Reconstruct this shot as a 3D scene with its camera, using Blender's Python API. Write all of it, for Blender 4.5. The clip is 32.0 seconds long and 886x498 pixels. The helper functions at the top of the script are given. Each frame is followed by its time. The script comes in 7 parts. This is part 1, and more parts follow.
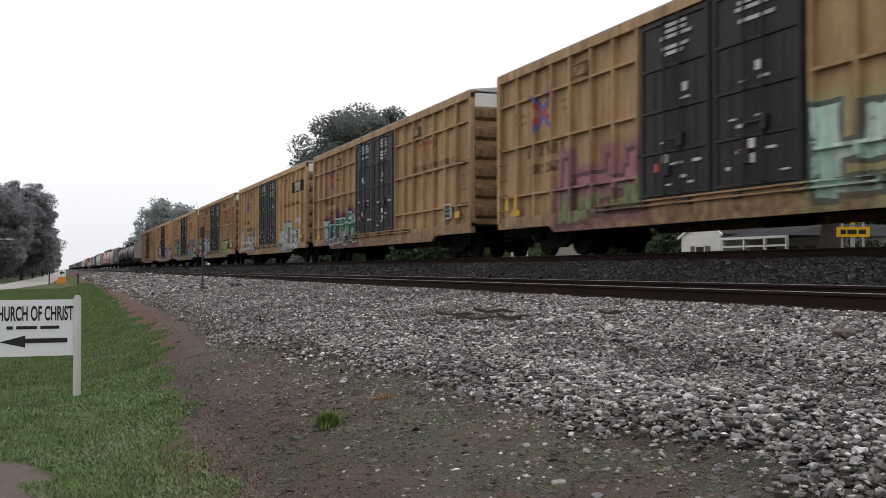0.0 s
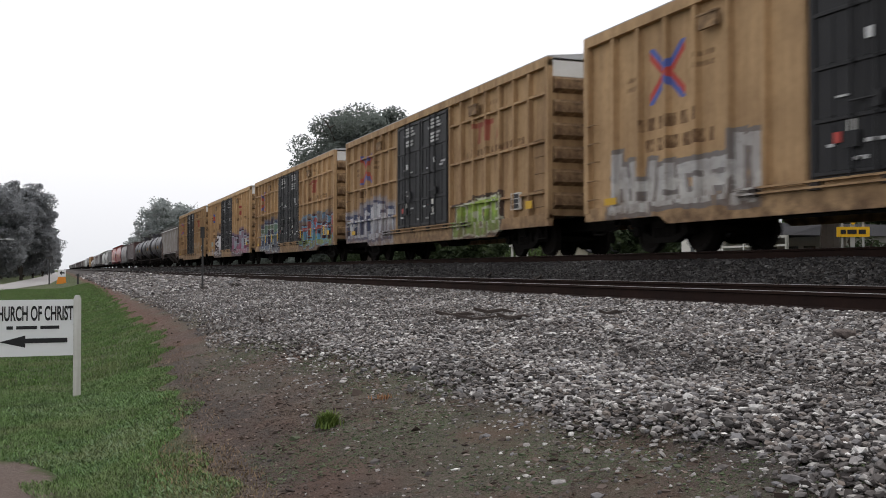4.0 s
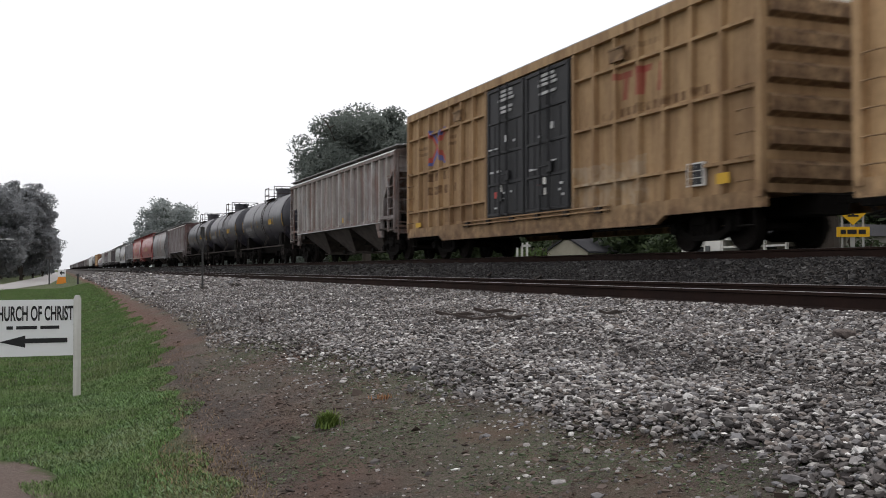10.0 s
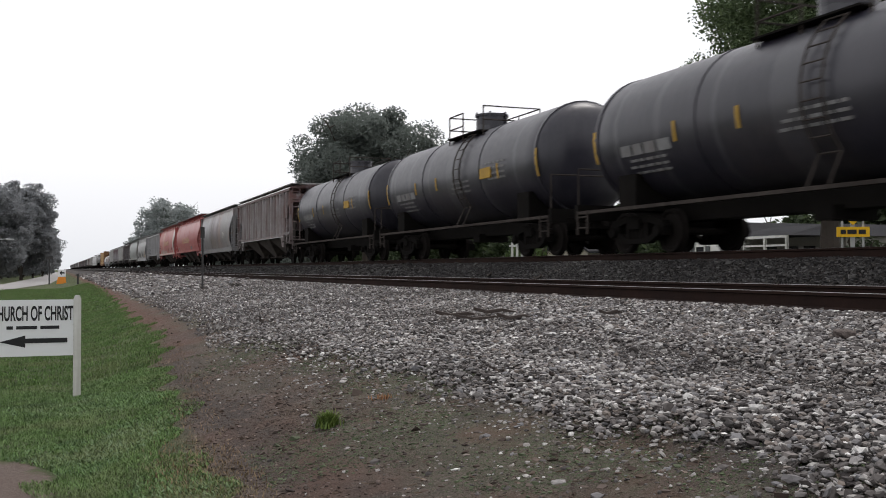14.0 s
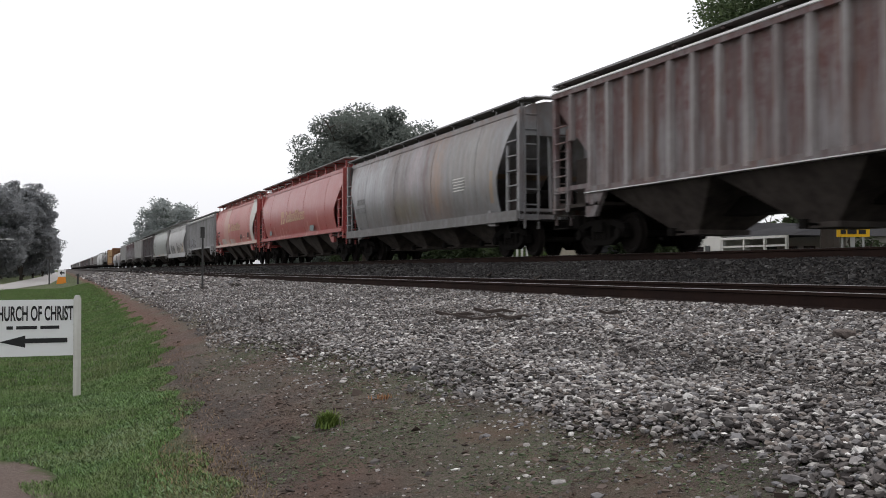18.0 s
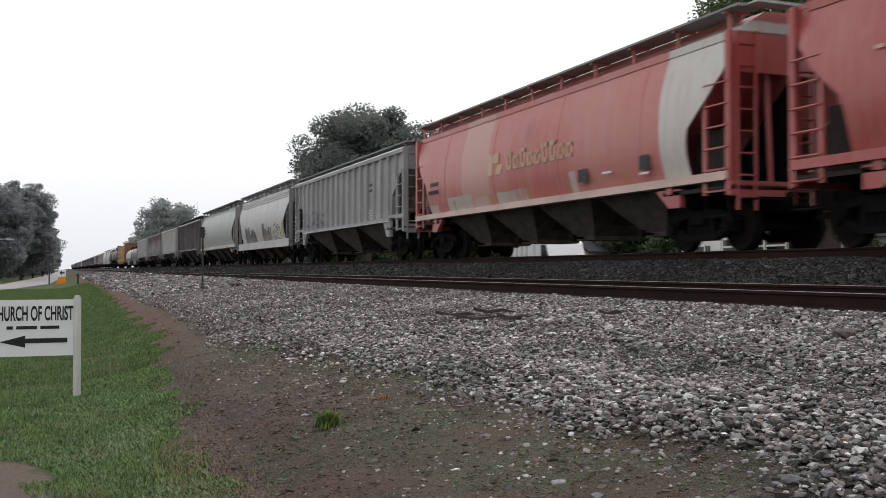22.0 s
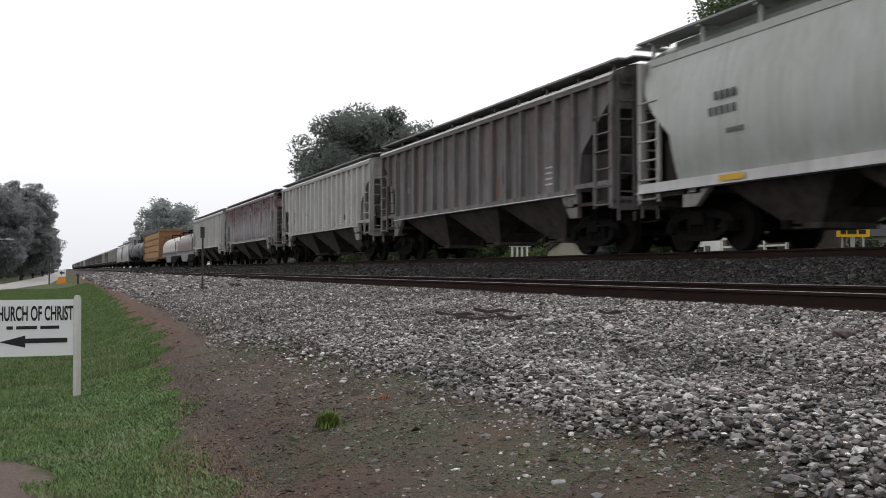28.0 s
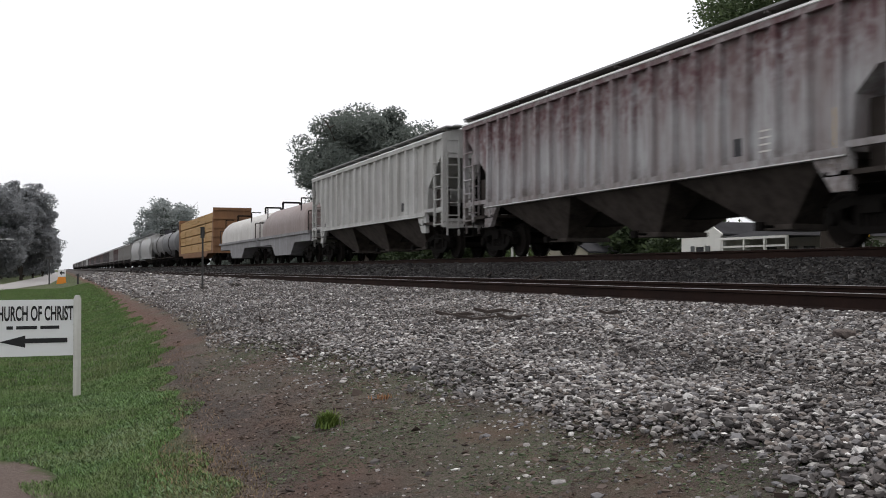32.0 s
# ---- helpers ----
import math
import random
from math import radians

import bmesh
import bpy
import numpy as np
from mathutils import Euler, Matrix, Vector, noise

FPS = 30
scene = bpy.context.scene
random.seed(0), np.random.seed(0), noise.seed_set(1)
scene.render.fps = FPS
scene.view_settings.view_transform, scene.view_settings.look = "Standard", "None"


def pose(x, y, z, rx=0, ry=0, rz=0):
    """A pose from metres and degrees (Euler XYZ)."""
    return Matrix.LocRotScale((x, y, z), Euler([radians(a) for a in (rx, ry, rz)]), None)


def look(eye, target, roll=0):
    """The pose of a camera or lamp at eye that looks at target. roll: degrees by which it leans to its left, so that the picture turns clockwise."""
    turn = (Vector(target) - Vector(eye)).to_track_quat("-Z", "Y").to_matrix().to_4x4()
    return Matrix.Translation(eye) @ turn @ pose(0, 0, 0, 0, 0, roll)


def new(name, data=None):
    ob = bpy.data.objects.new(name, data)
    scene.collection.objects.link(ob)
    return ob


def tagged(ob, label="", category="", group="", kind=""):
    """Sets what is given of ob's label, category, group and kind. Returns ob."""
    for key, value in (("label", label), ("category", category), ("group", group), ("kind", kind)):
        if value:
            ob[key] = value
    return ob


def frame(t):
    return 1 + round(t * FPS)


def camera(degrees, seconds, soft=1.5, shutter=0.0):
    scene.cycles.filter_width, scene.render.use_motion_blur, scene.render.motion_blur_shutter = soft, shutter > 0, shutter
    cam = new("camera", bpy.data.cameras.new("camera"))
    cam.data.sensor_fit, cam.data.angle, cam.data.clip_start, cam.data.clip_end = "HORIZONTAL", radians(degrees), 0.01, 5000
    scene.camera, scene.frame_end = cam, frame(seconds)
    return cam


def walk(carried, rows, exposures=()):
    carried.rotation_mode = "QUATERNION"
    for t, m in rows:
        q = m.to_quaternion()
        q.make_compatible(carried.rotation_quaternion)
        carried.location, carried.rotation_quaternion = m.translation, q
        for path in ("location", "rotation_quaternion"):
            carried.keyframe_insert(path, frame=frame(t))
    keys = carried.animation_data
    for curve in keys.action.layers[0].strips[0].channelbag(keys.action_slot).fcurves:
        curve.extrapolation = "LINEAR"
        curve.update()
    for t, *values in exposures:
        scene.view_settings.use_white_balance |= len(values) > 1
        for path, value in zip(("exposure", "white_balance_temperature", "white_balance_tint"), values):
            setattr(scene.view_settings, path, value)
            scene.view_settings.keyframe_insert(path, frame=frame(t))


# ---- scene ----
# One still camera beside a double-track line. x: across the tracks, y: along them (away), z: up.
EYE = Vector((0.0, 0.0, 1.57))
YAW, PITCH = radians(21.2), radians(1.18)
cam = camera(48.22, 32.0, soft=0.95, shutter=0.36)
AIM = EYE + Vector((math.sin(YAW), math.cos(YAW), math.tan(PITCH)))
walk(cam, [(0.0, look(EYE, AIM)), (32.0, look(EYE, AIM))], exposures=[(0.0, 0.0, 6500, 13), (32.0, 0.0, 6500, 13)])

# ---- light: a bright, white, misty overcast morning ----
world = bpy.data.worlds.new("overcast_sky")
scene.world = world
world.use_nodes = True
wn, wl = world.node_tree.nodes, world.node_tree.links
wn.clear()
w_out = wn.new("ShaderNodeOutputWorld")
w_bg = wn.new("ShaderNodeBackground")
w_sky = wn.new("ShaderNodeTexSky")
w_sky.sky_type, w_sky.sun_disc = "NISHITA", False
w_sky.sun_elevation, w_sky.sun_rotation = radians(64), radians(64)
w_sky.air_density, w_sky.dust_density = 1.0, 4.0
# overcast dome: brighter overhead than at the horizon, over a faint clear-sky tint
w_tc = wn.new("ShaderNodeTexCoord")
w_sp = wn.new("ShaderNodeSeparateXYZ")
wl.new(w_tc.outputs["Generated"], w_sp.inputs[0])
w_up = wn.new("ShaderNodeMapRange")
for key, value in (("From Min", 0.0), ("From Max", 0.13), ("To Min", 0.0), ("To Max", 1.0)):
    w_up.inputs[key].default_value = value
wl.new(w_sp.outputs["Z"], w_up.inputs["Value"])
w_dome = wn.new("ShaderNodeMix")
w_dome.data_type = "RGBA"
w_dome.inputs["A"].default_value = (7.9, 8.2, 8.45, 1)
w_dome.inputs["B"].default_value = (10.2, 10.35, 10.5, 1)
wl.new(w_up.outputs["Result"], w_dome.inputs["Factor"])
w_mix = wn.new("ShaderNodeMix")
w_mix.data_type = "RGBA"
w_mix.inputs["Factor"].default_value = 0.94
wl.new(w_sky.outputs["Color"], w_mix.inputs["A"])
wl.new(w_dome.outputs["Result"], w_mix.inputs["B"])
wl.new(w_mix.outputs["Result"], w_bg.inputs["Color"])
w_bg.inputs["Strength"].default_value = 0.108
wl.new(w_bg.outputs["Background"], w_out.inputs["Surface"])
sun = new("sun", bpy.data.lights.new("sun", "SUN"))
sun.data.energy, sun.data.angle, sun.data.color = 1.3, radians(22), (1.0, 0.97, 0.92)
sun.matrix_world = look((25, 12, 58), (0, 0, 0))

# ---- materials ----
def socket(node, key, value):
    node.inputs[key].default_value = value


def base_material(name, rough=0.7, metal=0.0, spec=0.4):
    m = bpy.data.materials.new(name)
    m.use_nodes = True
    n, l = m.node_tree.nodes, m.node_tree.links
    b = n["Principled BSDF"]
    socket(b, "Roughness", rough)
    socket(b, "Metallic", metal)
    socket(b, "Specular IOR Level", spec)
    return m, n, l, b


def rgba(c):
    return (c[0], c[1], c[2], 1.0)


def noise_node(n, l, vec, scale, detail=4.0, rough=0.6):
    t = n.new("ShaderNodeTexNoise")
    socket(t, "Scale", scale)
    socket(t, "Detail", detail)
    socket(t, "Roughness", rough)
    if vec is not None:
        l.new(vec, t.inputs["Vector"])
    return t.outputs["Fac"]


def ramp_node(n, l, fac, lo, hi):
    r = n.new("ShaderNodeMapRange")
    socket(r, "From Min", lo)
    socket(r, "From Max", hi)
    l.new(fac, r.inputs["Value"])
    return r.outputs["Result"]


def mix_node(n, l, fac, a, b, mode="MIX"):
    x = n.new("ShaderNodeMix")
    x.data_type, x.blend_type = "RGBA", mode
    for key, v in (("Factor", fac), ("A", a), ("B", b)):
        if isinstance(v, (tuple, float, int)):
            socket(x, key, rgba(v) if isinstance(v, tuple) else v)
        else:
            l.new(v, x.inputs[key])
    return x.outputs["Result"]


def math_node(n, l, op, a, b=None):
    x = n.new("ShaderNodeMath")
    x.operation = op
    for k, v in ((0, a), (1, b)):
        if v is None:
            continue
        if isinstance(v, (float, int)):
            x.inputs[k].default_value = v
        else:
            l.new(v, x.inputs[k])
    return x.outputs[0]


def stretched(n, l, sx, sy, sz):
    tc = n.new("ShaderNodeTexCoord")
    mp = n.new("ShaderNodeMapping")
    socket(mp, "Scale", (sx, sy, sz))
    l.new(tc.outputs["Object"], mp.inputs["Vector"])
    return mp.outputs["Vector"]


def surface(name, col, dirt=None, rough=0.75, metal=0.0, fine=18.0, big=0.8, amount=0.5, streak=0.0, rust=None, rust_amount=0.0,
            bump=0.15, spec=0.2, island=False, patches=()):
    """Painted, stained or weathered surface: grain, blotches, running streaks and rust."""
    m, n, l, b = base_material(name, rough, metal, spec)
    dirt = dirt or tuple(c * 0.55 for c in col)
    obj = stretched(n, l, 1, 1, 1)
    f1 = noise_node(n, l, obj, fine, 5, 0.65)
    f2 = noise_node(n, l, obj, big, 5, 0.6)
    c = mix_node(n, l, ramp_node(n, l, f2, 0.38, 0.68), col, tuple(x * (1 - amount) + y * amount for x, y in zip(col, dirt)))
    c = mix_node(n, l, math_node(n, l, "MULTIPLY", ramp_node(n, l, f1, 0.45, 0.75), 0.55 * amount), c, dirt)
    for p in patches:
        c = p(n, l, c)
    if streak:
        sv = stretched(n, l, 3.2, 3.2, 0.16)
        runs = noise_node(n, l, sv, 1.6, 5, 0.7)
        s = ramp_node(n, l, runs, 0.47, 0.63)
        c = mix_node(n, l, math_node(n, l, "MULTIPLY", s, streak), c, dirt)
        washed = ramp_node(n, l, runs, 0.43, 0.33)
        c = mix_node(n, l, math_node(n, l, "MULTIPLY", washed, streak * 0.6), c, tuple(min(0.85, x * 1.35) for x in col))
        broad = ramp_node(n, l, noise_node(n, l, stretched(n, l, 1.2, 1.2, 0.12), 1.3, 3, 0.5), 0.5, 0.66)
        c = mix_node(n, l, math_node(n, l, "MULTIPLY", broad, streak * 0.55), c, dirt)
    if rust:
        rv = stretched(n, l, 2.2, 2.2, 0.4)
        r = ramp_node(n, l, noise_node(n, l, rv, 1.1, 6, 0.75), 0.5, 0.62)
        c = mix_node(n, l, math_node(n, l, "MULTIPLY", r, rust_amount), c, rust)
    if island:
        g = n.new("ShaderNodeNewGeometry")
        cr = n.new("ShaderNodeValToRGB")
        tones = ((0.0, 0.3, 0.9), (0.25, 0.6, 0.8), (0.45, 0.85, 0.75), (0.6, 1.0, 1.0), (0.78, 1.35, 1.0), (0.92, 1.9, 0.95), (1.0, 2.6, 1.0))
        while len(cr.color_ramp.elements) < len(tones):
            cr.color_ramp.elements.new(0.5)
        for i, (at, k, cool) in enumerate(tones):
            cr.color_ramp.elements[i].position = at
            cr.color_ramp.elements[i].color = rgba((min(0.9, col[0] * k), min(0.9, col[1] * k * (0.5 + cool / 2)), min(0.9, col[2] * k * cool)))
        l.new(g.outputs["Random Per Island"], cr.inputs[0])
        c = mix_node(n, l, 0.8, c, cr.outputs["Color"])
        soot = ramp_node(n, l, noise_node(n, l, stretched(n, l, 1.0, 0.55, 1.0), 0.9, 5, 0.65), 0.46, 0.64)
        c = mix_node(n, l, math_node(n, l, "MULTIPLY", soot, 0.5), c, dirt)
    l.new(c, b.inputs["Base Color"])
    rr = n.new("ShaderNodeMapRange")
    socket(rr, "To Min", max(0.05, rough - 0.12))
    socket(rr, "To Max", min(1.0, rough + 0.12))
    l.new(f1, rr.inputs["Value"])
    l.new(rr.outputs["Result"], b.inputs["Roughness"])
    if bump:
        bp = n.new("ShaderNodeBump")
        socket(bp, "Strength", bump)
        socket(bp, "Distance", 0.02)
        l.new(f1, bp.inputs["Height"])
        l.new(bp.outputs["Normal"], b.inputs["Normal"])
    return m


def box_mask(n, l, y0, y1, z0, z1, ragged=0.25, soft=False):
    """1 inside a ragged-edged rectangle of a car's side, in the car's own metres; soft: its edges fade."""
    tc = n.new("ShaderNodeTexCoord")
    sp = n.new("ShaderNodeSeparateXYZ")
    l.new(tc.outputs["Object"], sp.inputs[0])
    w = math_node(n, l, "MULTIPLY", math_node(n, l, "SUBTRACT", noise_node(n, l, tc.outputs["Object"], 1.7, 3), 0.5), ragged * 2)
    out = None
    for axis, lo, hi in ((1, y0, y1), (2, z0, z1)):
        v = math_node(n, l, "ADD", sp.outputs[axis], w)
        d = math_node(n, l, "ABSOLUTE", math_node(n, l, "SUBTRACT", v, (lo + hi) / 2))
        k = ramp_node(n, l, d, (hi - lo) / 2 + 0.35, max(0.0, (hi - lo) / 2 - 0.4)) if soft else math_node(n, l, "LESS_THAN", d, (hi - lo) / 2)
        out = k if out is None else math_node(n, l, "MULTIPLY", out, k)
    return out, tc.outputs["Object"]


def painted_tag(y0, y1, z0, z1, fills, line, seed=0, cell=1.0, strength=0.85):
    """Spray paint on a car's side: a row of swollen strokes with outlines, in the given colours."""
    def add(n, l, c):
        mask, obj = box_mask(n, l, y0, y1, z0, z1, 0.3)
        mp = n.new("ShaderNodeMapping")
        socket(mp, "Scale", (0.0, 1.15 / cell, 0.62 / cell))
        socket(mp, "Location", (seed * 3.7, seed * 1.3, seed * 0.7))
        warp = n.new("ShaderNodeTexNoise")
        socket(warp, "Scale", 1.4)
        l.new(obj, warp.inputs["Vector"])
        wv = n.new("ShaderNodeVectorMath")
        wv.operation = "MULTIPLY_ADD"
        l.new(warp.outputs["Color"], wv.inputs[0])
        wv.inputs[1].default_value = (0, 0.9, 0.9)
        l.new(obj, wv.inputs[2])
        l.new(wv.outputs[0], mp.inputs["Vector"])
        vor = n.new("ShaderNodeTexVoronoi")
        vor.feature = "F1"
        socket(vor, "Scale", 1.6)
        l.new(mp.outputs["Vector"], vor.inputs["Vector"])
        edge = n.new("ShaderNodeTexVoronoi")
        edge.feature = "DISTANCE_TO_EDGE"
        socket(edge, "Scale", 1.6)
        l.new(mp.outputs["Vector"], edge.inputs["Vector"])
        sep = n.new("ShaderNodeSeparateColor")
        l.new(vor.outputs["Color"], sep.inputs[0])
        cr = n.new("ShaderNodeValToRGB")
        cr.color_ramp.interpolation = "CONSTANT"
        while len(cr.color_ramp.elements) < len(fills):
            cr.color_ramp.elements.new(0.5)
        for i, f in enumerate(fills):
            cr.color_ramp.elements[i].position = i / len(fills)
            cr.color_ramp.elements[i].color = rgba(f)
        l.new(sep.outputs[0], cr.inputs[0])
        outline = math_node(n, l, "LESS_THAN", edge.outputs["Distance"], 0.1)
        paint = mix_node(n, l, outline, cr.outputs["Color"], line)
        # shine strokes and shading inside the letters
        fine = n.new("ShaderNodeTexVoronoi")
        fine.feature = "DISTANCE_TO_EDGE"
        socket(fine, "Scale", 4.2)
        l.new(mp.outputs["Vector"], fine.inputs["Vector"])
        thin = math_node(n, l, "LESS_THAN", fine.outputs["Distance"], 0.045)
        paint = mix_node(n, l, math_node(n, l, "MULTIPLY", thin, 0.65), paint, line)
        glow = ramp_node(n, l, noise_node(n, l, mp.outputs["Vector"], 3.0, 3), 0.5, 0.62)
        paint = mix_node(n, l, math_node(n, l, "MULTIPLY", glow, 0.2), paint, (0.6, 0.6, 0.58))
        shade = ramp_node(n, l, noise_node(n, l, mp.outputs["Vector"], 2.2, 3), 0.48, 0.36)
        paint = mix_node(n, l, math_node(n, l, "MULTIPLY", shade, 0.6), paint, tuple(x * 0.3 for x in fills[0]))
        wear = ramp_node(n, l, noise_node(n, l, obj, 6, 4), 0.30, 0.45)
        return mix_node(n, l, math_node(n, l, "MULTIPLY", math_node(n, l, "MULTIPLY", mask, wear), strength), c, paint)
    return add


def side_axes(n, l):
    tc = n.new("ShaderNodeTexCoord")
    sp = n.new("ShaderNodeSeparateXYZ")
    l.new(tc.outputs["Object"], sp.inputs[0])
    return tc.outputs["Object"], sp.outputs[1], sp.outputs[2]


def inside(n, l, v, lo, hi):
    d = math_node(n, l, "ABSOLUTE", math_node(n, l, "SUBTRACT", v, (lo + hi) / 2))
    return math_node(n, l, "LESS_THAN", d, (hi - lo) / 2)


def stroke(y0, z0, y1, z1, wide, col, strength):
    """A slanted painted bar on a car's side, from (y0, z0) up to (y1, z1)."""
    def add(n, l, c):
        obj, y, z = side_axes(n, l)
        k = (y1 - y0) / (z1 - z0)
        off = math_node(n, l, "SUBTRACT", y, math_node(n, l, "MULTIPLY_ADD", z, k))
        off.node.inputs[1].links[0].from_node.inputs[2].default_value = y0 - k * z0
        mask = math_node(n, l, "MULTIPLY", inside(n, l, off, -wide / 2, wide / 2), inside(n, l, z, min(z0, z1), max(z0, z1)))
        wear = ramp_node(n, l, noise_node(n, l, obj, 5, 4), 0.2, 0.38)
        return mix_node(n, l, math_node(n, l, "MULTIPLY", math_node(n, l, "MULTIPLY", mask, wear), strength), c, col)
    return add


def print_line(y0, y1, z0, z1, col, strength, pitch):
    """A line of worn print on a car's side, as plain broken bars."""
    def add(n, l, c):
        obj, y, z = side_axes(n, l)
        saw = math_node(n, l, "FRACT", math_node(n, l, "MULTIPLY", y, pitch))
        mask = math_node(n, l, "MULTIPLY", inside(n, l, y, y0, y1), inside(n, l, z, z0, z1))
        mask = math_node(n, l, "MULTIPLY", mask, math_node(n, l, "GREATER_THAN", saw, 0.32))
        wear = ramp_node(n, l, noise_node(n, l, obj, 4, 4), 0.32, 0.52)
        return mix_node(n, l, math_node(n, l, "MULTIPLY", math_node(n, l, "MULTIPLY", mask, wear), strength), c, col)
    return add


def plain_patch(y0, y1, z0, z1, col, strength=0.9, ragged=0.03):
    """A painted-over or differently coloured rectangle on a car's side."""
    def add(n, l, c):
        mask, obj = box_mask(n, l, y0, y1, z0, z1, ragged, ragged >= 0.3)
        if ragged >= 0.3:
            mask = math_node(n, l, "MULTIPLY", mask, ramp_node(n, l, noise_node(n, l, stretched(n, l, 2.4, 2.4, 0.5), 1.4, 5, 0.7), 0.3, 0.55))
        return mix_node(n, l, math_node(n, l, "MULTIPLY", mask, strength), c, col)
    return add


def drips(z0, col, strength, up=True, deep=1.3):
    """Stain that runs in uneven drips: down from the top edge, or splashed up from the bottom edge at z0."""
    def add(n, l, c):
        obj, y, z = side_axes(n, l)
        run = noise_node(n, l, stretched(n, l, 2.6, 2.6, 0.25), 1.2, 5, 0.7)
        lift = math_node(n, l, "MULTIPLY", math_node(n, l, "SUBTRACT", run, 0.5), 4.0 * deep)
        edge = math_node(n, l, "SUBTRACT", math_node(n, l, "ADD", z, lift), z0)
        mask = ramp_node(n, l, edge, -0.35, 0.45) if up else ramp_node(n, l, edge, 0.3, -0.3)
        grain = ramp_node(n, l, noise_node(n, l, obj, 4, 5, 0.7), 0.3, 0.6)
        return mix_node(n, l, math_node(n, l, "MULTIPLY", math_node(n, l, "MULTIPLY", mask, grain), strength), c, col)
    return add


# ---- mesh tools ----
def box(bm, x0, x1, y0, y1, z0, z1):
    v = [bm.verts.new(p) for p in ((x0, y0, z0), (x1, y0, z0), (x1, y1, z0), (x0, y1, z0), (x0, y0, z1), (x1, y0, z1), (x1, y1, z1), (x0, y1, z1))]
    for f in ((3, 2, 1, 0), (4, 5, 6, 7), (0, 1, 5, 4), (1, 2, 6, 5), (2, 3, 7, 6), (3, 0, 4, 7)):
        bm.faces.new([v[i] for i in f])


def extrude(bm, poly, a, b, axis="y"):
    """A closed outline drawn out from a to b: (x, z) along y, (y, z) along x, (x, y) along z."""
    def at(p, w):
        return {"y": (p[0], w, p[1]), "x": (w, p[0], p[1]), "z": (p[0], p[1], w)}[axis]
    lo = [bm.verts.new(at(p, a)) for p in poly]
    hi = [bm.verts.new(at(p, b)) for p in poly]
    k = len(poly)
    bm.faces.new(lo)
    bm.faces.new(hi[::-1])
    for i in range(k):
        bm.faces.new((lo[i], hi[i], hi[(i + 1) % k], lo[(i + 1) % k]))


def loft(bm, rings, caps=True):
    """Skin through rings of points with equal counts."""
    rows = [[bm.verts.new(p) for p in r] for r in rings]
    k = len(rows[0])
    for a, b in zip(rows, rows[1:]):
        for i in range(k):
            bm.faces.new((a[i], a[(i + 1) % k], b[(i + 1) % k], b[i]))
    if caps:
        bm.faces.new(rows[0][::-1])
        bm.faces.new(rows[-1])


def rod(bm, p, q, r, n=6, r2=None):
    """A round bar from p to q, tapered to r2."""
    p, q = Vector(p), Vector(q)
    m = (q - p).to_track_quat("Z", "Y").to_matrix()
    r2 = r if r2 is None else r2
    ring = [Vector((math.cos(2 * math.pi * i / n), math.sin(2 * math.pi * i / n), 0)) for i in range(n)]
    loft(bm, [[p + m @ (c * r) for c in ring], [q + m @ (c * r2) for c in ring]])


def pipe(bm, points, r, n=6):
    for p, q in zip(points, points[1:]):
        rod(bm, p, q, r, n)


def smooth(bm, angle=0.6):
    for f in bm.faces:
        f.smooth = True
    for e in bm.edges:
        e.smooth = len(e.link_faces) == 2 and e.calc_face_angle(9) < angle


def mesh_of(bm, name, soft=False):
    bmesh.ops.recalc_face_normals(bm, faces=bm.faces)
    if soft:
        smooth(bm)
    me = bpy.data.meshes.new(name)
    bm.to_mesh(me)
    bm.free()
    return me


SHARED = {}


def made(key, make, soft=False):
    """A mesh that alike parts share: built at the first call."""
    if key not in SHARED:
        bm = bmesh.new()
        make(bm)
        SHARED[key] = mesh_of(bm, key.split("/")[0], soft)
    return SHARED[key]


COATED = {}


def part(name, bm, material, parent, label="", at=None, soft=False):
    """Links a bmesh, or a mesh that was built before, as one mesh object under a thing or a part."""
    me = bm if isinstance(bm, bpy.types.Mesh) else mesh_of(bm, name, soft)
    if me.materials and me.materials[0] != material:
        key = (me.name, material.name)
        if key not in COATED:
            COATED[key] = me.copy()
            COATED[key].materials.clear()
            COATED[key].materials.append(material)
        me = COATED[key]
    elif not me.materials:
        me.materials.append(material)
    ob = new(name, me)
    ob.parent = parent
    if at is not None:
        ob.matrix_basis = at if isinstance(at, Matrix) else Matrix.Translation(at)
    return tagged(ob, label) if label else ob


def thing(name, label, category, m=None, group="", kind=""):
    ob = new(name)
    ob.empty_display_size = 0.3
    if m is not None:
        ob.matrix_basis = m
    return tagged(ob, label, category, group, kind)


def solid(name, bm, material, label, category="", kind="", group="", m=None, soft=False):
    """A top-level thing that is one mesh."""
    me = bm if isinstance(bm, bpy.types.Mesh) else mesh_of(bm, name, soft)
    if not me.materials:
        me.materials.append(material)
    ob = new(name, me)
    if m is not None:
        ob.matrix_basis = m
    return tagged(ob, label, category, group, kind)


